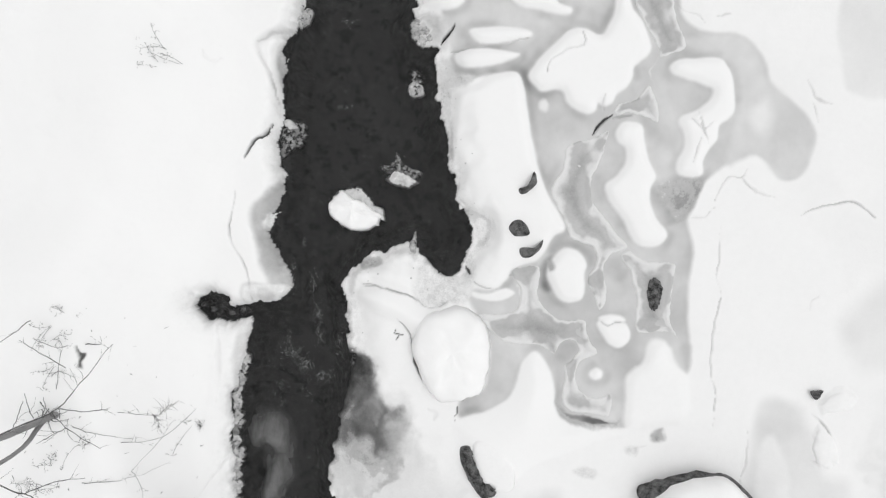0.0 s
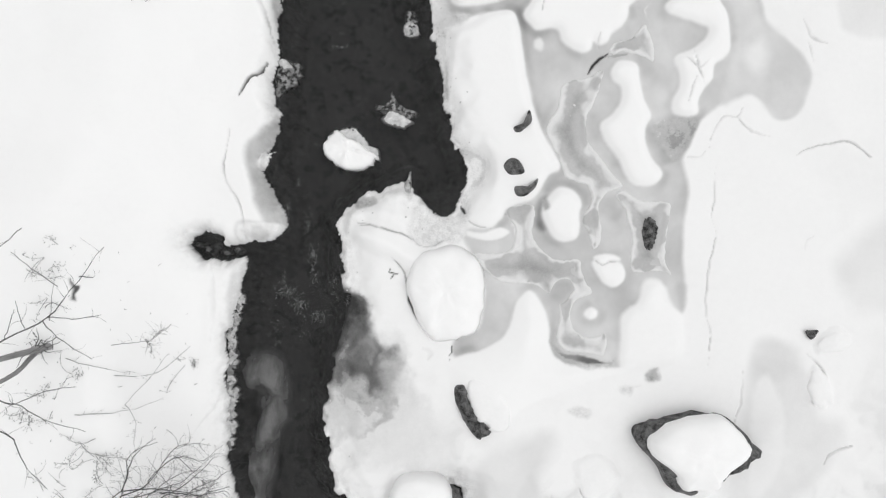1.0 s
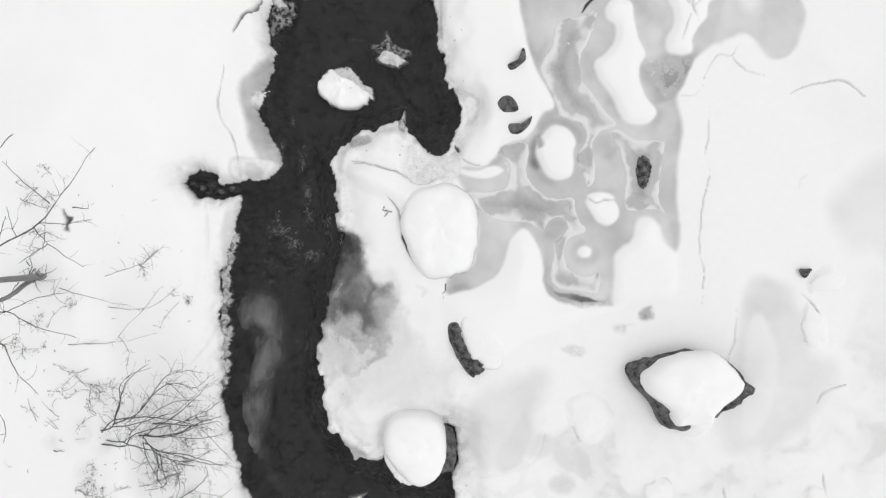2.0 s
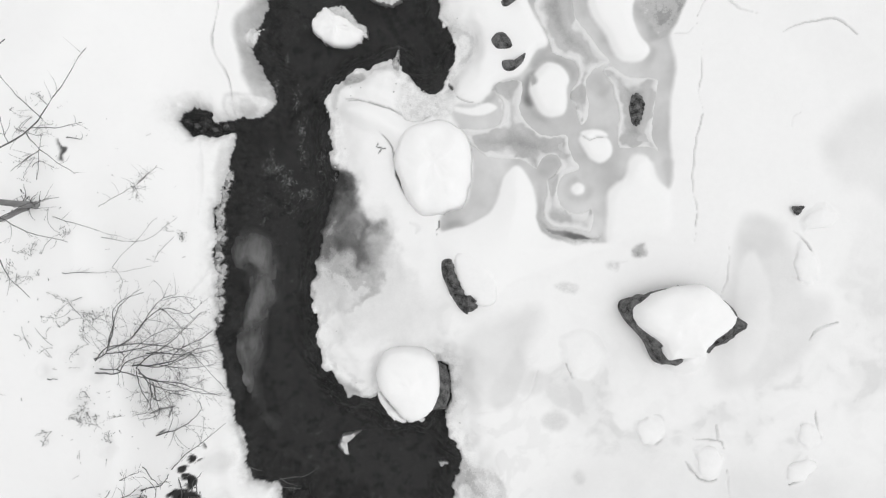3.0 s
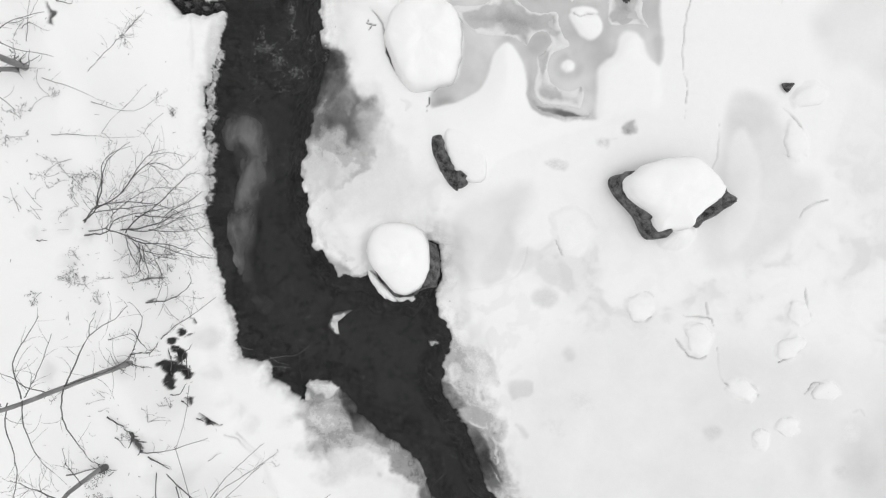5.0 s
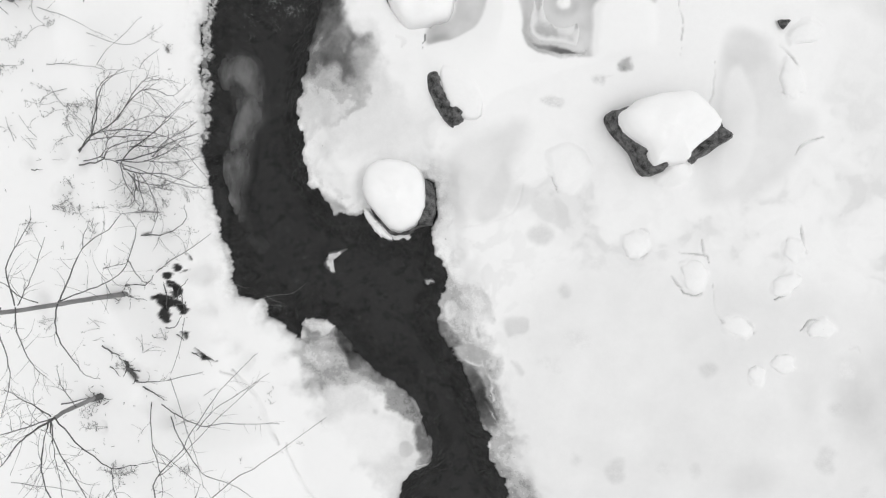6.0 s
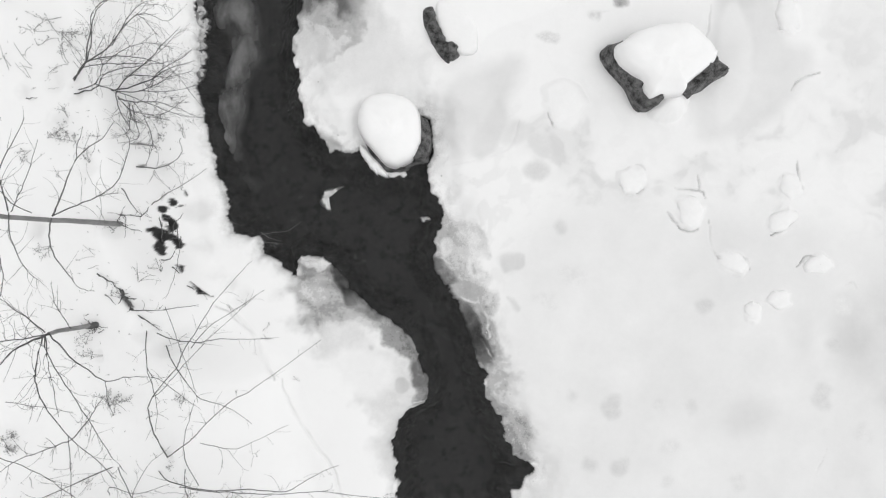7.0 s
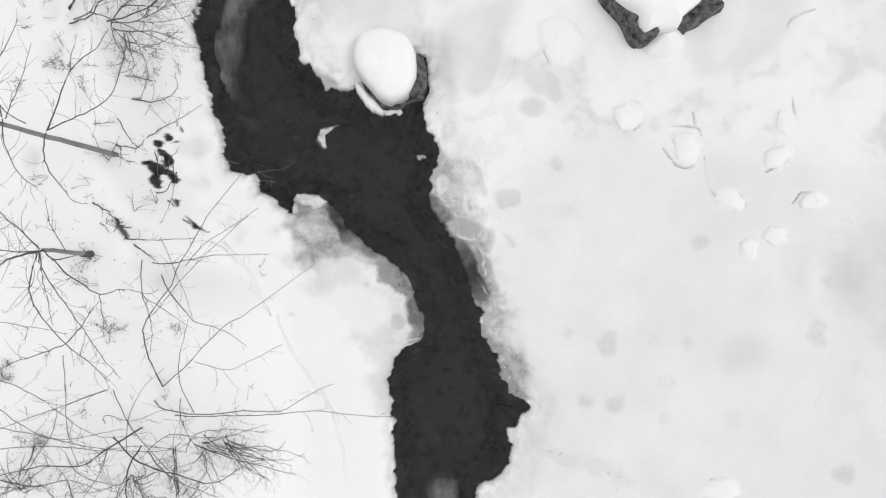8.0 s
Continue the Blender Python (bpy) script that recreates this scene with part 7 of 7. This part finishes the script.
for k, (x, y, heading, length, head, fan) in enumerate((
        (*(-5.91, 4.27), 150, 0.9, 14, 3), (*(-5.60, 3.99), 165, 0.9, 14, 2), (*(-6.03, 3.91), 150, 0.6, 16, 2),
        (*(-7.57, -1.71), 90, 0.5, 26, 2), (*(-5.59, -3.98), 210, 0.9, 16, 2), (*(-7.40, -4.08), 170, 0.7, 10, 2),
        (*(-8.09, -1.95), 40, 0.7, 16, 2), (*(-7.98, -2.41), 250, 0.6, 14, 2), (*(-8.62, -5.09), 5, 1.0, 30, 2), (*(-7.29, -5.61), -20, 0.9, 22, 2),
        (*(-6.58, -4.79), 5, 1.3, 14, 2), (*(-6.82, -6.40), 140, 0.7, 26, 3), (*(-8.04, -6.58), 100, 0.6, 4, 2), (*(-7.64, -6.72), 120, 0.5, 2, 2),
        (*(-6.93, -5.36), 200, 1.0, 22, 2), (*(-6.99, -5.83), 150, 0.7, 22, 2), (*(-7.57, -6.47), 110, 0.6, 3, 2), (*(-7.69, -6.90), 20, 0.35, 3, 1),
        (*(-6.87, -7.52), 60, 0.5, 12, 2), (*(-7.34, -7.91), 10, 0.8, 40, 3), (*(-6.41, -8.45), 95, 0.5, 16, 1), (*(-7.05, -8.39), 250, 0.4, 5, 1),
        (*(-5.47, -8.42), 20, 0.9, 12, 2), (*(-7.04, -10.15), 185, 0.6, 10, 3), (*(-6.17, -10.38), 160, 0.4, 4, 2), (*(-6.04, -12.39),
            220, 0.6, 20, 2),
        (*(-5.98, -13.39), 45, 0.5, 18, 2), (*(-4.43, -13.14), 220, 0.4, 8, 2), (*(-3.55, -12.63), 150, 0.4, 10, 1), (*(-3.51, -13.08),
            270, 0.4, 5, 1),
        (*(-7.97, -14.42), 60, 0.4, 34, 3), (*(-2.57, -13.21), 10, 0.5, 8, 1), (*(-3.41, -12.37), 200, 0.5, 14, 2), (*(-3.29, -12.13),
            20, 0.3, 10, 2),
        (*(-6.26, -11.88), 180, 0.4, 16, 2), (*(-6.02, -13.52), 30, 0.5, 14, 2), (*(-3.31, -15.05), 80, 0.5, 8, 1), (*(-7.95, -14.23),
            60, 0.4, 30, 3),
        (*(-4.90, -14.79), 20, 0.3, 12, 2), (*(-7.48, -15.87), 80, 0.6, 44, 4), (*(-6.55, -15.22), 60, 0.4, 14, 2), (*(-5.07, -8.88),
            60, 0.9, 14, 2),
        (*(-5.49, -7.57), 300, 0.35, 8, 4), (*(-5.68, -7.77), 250, 0.35, 8, 4), (*(-5.45, -7.14), 280, 0.4, 8, 5), (*(-5.55, -8.12), 80, 0.3, 6, 4),
        (*(-5.05, -7.68), 90, 0.4, 6, 3), (*(-5.31, -6.73), 330, 0.4, 10, 5), (*(-5.65, -11.26), 120, 0.45, 6, 6), (*(-5.90, -9.70), 200, 0.4, 4, 5),
        (*(-5.44, -10.90), 60, 0.5, 6, 4), (*(-5.15, -10.69), 80, 0.4, 6, 4), (*(-6.08, -7.78), 200, 0.5, 18, 2), (*(-5.61, -7.54),
            250, 0.4, 26, 2), (*(-8.35, -4.82), 250, 0.5, 14, 2), (*(-8.01, -1.62), 200, 0.6, 14, 3),
        (*(-7.48, -8.15), 180, 0.5, 26, 2), (*(-6.81, -7.97), 90, 0.3, 20, 2), (*(-6.39, -8.47), 90, 0.3, 8, 1), (*(-5.48, -8.44),
            270, 0.6, 3, 4), (*(-5.51, -4.23), 90, 0.25, 22, 3),
        (*(-8.06, -4.59), 100, 0.4, 24, 2), (*(-7.35, -4.13), 40, 0.2, 18, 2), (*(-7.72, -1.44), 120, 0.4, 22, 3), (*(-7.07, -5.69),
            330, 0.7, 26, 3), (*(-5.91, -13.43), 30, 0.6, 30, 3),
        (*(-6.32, -13.51), 210, 0.8, 10, 2), (*(-4.41, -13.13), 220, 0.4, 14, 2))):
    weed(x, y, heading, length, head, 300 + k, fan)

# dark earth, roots and sunken wood where the bank has slumped
slump = thing("slumped_earth", "dark bare earth and roots in the snow bank", "earth")
r = random.Random(8)
for k, outline in enumerate(EARTH_GAPS):
    mid = np.mean(outline, axis=0)
    z = surface(*mid)
    part("clod", dome(torn([tuple(mid + (np.array(q) - mid) * 0.5) for q in outline], 0.3, k, 6), z - 0.2, z + 0.02, lump=0.05, seed=k + 200, power=0.5, rings=6, freq=7.0), EARTH, slump)
for k in range(9):
    a = r.uniform(0, 6.28)
    x, y = (-5.22, -9.82)
    x, y = x + r.gauss(0, 0.12), y + r.gauss(0, 0.2)
    pts, _r = shoot(r, (x, y, surface(x, y)), (math.cos(a), math.sin(a), 0.35), r.uniform(0.3, 0.7), 0.01, 0.3, -0.02)
    mesh_of("root", *tube(pts, 0.014, 0.005, 5), TWIG, slump)


def dead_wood(label, points, r0, twigs=5):
    w = thing("dead_branch", label, "branch", "dead wood in the snow")
    pts = [(x, y, surface(x, y) + dz) for x, y, dz in points]
    line = jittered(pts, 0.012, rnd)
    mesh_of("stem", *tube(line, r0 * 0.75, r0 * 0.25, 6), TWIG, w)
    if twigs:
        tagged(mesh_of("twig_spray", *joined(side_twigs(rnd, line, r0 * 0.4, twigs, 0.35)), TWIG, w), kind="stuff")


for pts, r0, n in (
        ([(*(-6.15, -10.70), 0.05), (*(-5.84, -10.89), 0.06), (*(-5.61, -11.10), 0.03)], 0.022, 3),
        ([(*(-5.71, -11.03), -0.02), (*(-5.59, -11.22), 0.05), (*(-5.47, -11.44), 0.0)], 0.06, 8),
        ([(*(-5.51, -11.43), 0.05), (*(-5.10, -11.47), 0.2), (*(-4.43, -11.42), 0.3)], 0.018, 6),
        ([(*(-5.36, -11.56), 0.03), (*(-5.18, -11.74), 0.05), (*(-5.00, -11.92), 0.02)], 0.024, 1),
        ([(*(-6.00, -11.13), 0.04), (*(-5.78, -11.34), 0.04)], 0.016, 0),
        ([(*(-5.76, -8.93), 0.3), (*(-5.61, -9.32), 0.25), (*(-5.56, -9.47), 0.1)], 0.016, 2),
        ([(*(-5.85, -9.48), 0.05), (*(-5.57, -9.48), 0.1), (*(-5.46, -9.28), 0.15)], 0.022, 4),
        ([(*(-5.83, -9.70), 0.05), (*(-5.55, -9.83), 0.05)], 0.018, 2),
        ([(*(-5.44, -9.23), 0.1), (*(-5.20, -8.96), 0.15), (*(-4.45, -8.36), 0.4)], 0.018, 8),
        ([(*(-5.69, -8.42), 0.03), (*(-5.32, -8.37), 0.15), (*(-5.01, -8.08), 0.3), (*(-4.93, -7.72), 0.5)], 0.018, 6),
        ([(*(-6.10, -9.11), 0.2), (*(-5.80, -9.01), 0.2)], 0.014, 8),
        ([(*(-5.00, -10.59), 0.02), (*(-4.87, -10.74), 0.02)], 0.02, 0),
        ([(*(-4.71, -11.01), 0.02), (*(-4.55, -11.14), 0.02), (*(-4.37, -11.24), 0.0)], 0.018, 1),
        ([(*(-7.69, -7.08), 0.05), (*(-7.46, -7.08), 0.05)], 0.016, 0),
        ([(*(-7.42, -2.05), 0.1), (*(-7.16, -2.06), 0.15)], 0.018, 2),
        ([(*(-7.58, -3.72), 0.05), (*(-6.98, -3.92), 0.1), (*(-6.35, -4.18), 0.15)], 0.009, 5),
        ([(*(-6.74, -4.14), 0.05), (*(-6.13, -4.21), 0.15), (*(-5.50, -3.67), 0.3)], 0.009, 7),
        ([(*(-7.41, -4.89), 0.02), (*(-6.90, -4.87), 0.06), (*(-6.49, -4.88), 0.1), (*(-6.01, -4.77), 0.15)], 0.008, 14),
        ([(*(-7.94, -2.95), 0.05), (*(-7.75, -2.54), 0.3), (*(-7.60, -2.07), 0.5)], 0.009, 8),
        ([(*(-8.35, -1.90), 0.1), (*(-7.89, -2.06), 0.2), (*(-7.57, -2.04), 0.3)], 0.009, 7),
        ([(*(-8.03, -2.69), 0.05), (*(-7.84, -2.57), 0.1), (*(-7.57, -2.72), 0.05)], 0.010, 10),
        ([(*(-6.96, -11.89), 0.1), (*(-6.26, -11.75), 0.0)], 0.02, 3)):
    dead_wood("dead dark branch lying in the snow", pts, r0, n)

# thin drowned twigs at the water's face
for pts in ([(-4.31, -9.46), (-4.03, -9.56), (-3.85, -9.64), (-3.75, -9.62)], [(-3.49, -9.88), (-3.09, -9.80), (-2.76, -9.77),
    (-2.42, -9.54)], [(-3.76, -10.07), (-3.29, -10.04), (-2.86, -10.07)], [(-3.36, -9.80), (-3.16, -9.93), (-2.92, -10.01)]):
    drowned = thing("drowned_twig", "thin pale twig lying in dark water", "twig", "dead wood in the snow")
    mesh_of("stem", *tube(jittered([(x, y, 0.006) for x, y in pts], 0.004, rnd), 0.006, 0.003, 4), WEED, drowned)

# broken twigs and seed flecks strewn over the snow of the bank
r = random.Random(55)
flecks = []
for _ in range(420):
    x, y = r.uniform(-10.5, -4.2), r.uniform(-16.5, -1.5)
    if r.random() > (0.9 if -7.2 < x < -4.6 and y < -5 else 0.35):
        continue
    if x > np.interp(y, [-16.5, -13, -11, -9, -5, -1.5], [-2.6, -3.0, -4.2, -5.1, -5.3, -5.8]):
        continue
    z, a, n = surface(x, y), r.uniform(0, 6.28), r.choice((1, 1, 1, 2, 2, 4))
    size = r.uniform(0.02, 0.08) if n < 3 else r.uniform(0.10, 0.28)
    pts = [(x, y, z + 0.004)]
    for _ in range(n):
        a += r.uniform(-0.8, 0.8)
        x, y = x + size / n * math.cos(a), y + size / n * math.sin(a)
        pts.append((x, y, surface(x, y) + r.uniform(0.0, 0.03)))
    flecks.append(tube(pts, r.uniform(0.003, 0.007) if n > 1 else r.uniform(0.005, 0.011), 0.002, 4))
tagged(mesh_of("twig_litter", *joined(flecks), WEED), "broken twigs and seed flecks strewn over snow", "litter", kind="stuff")
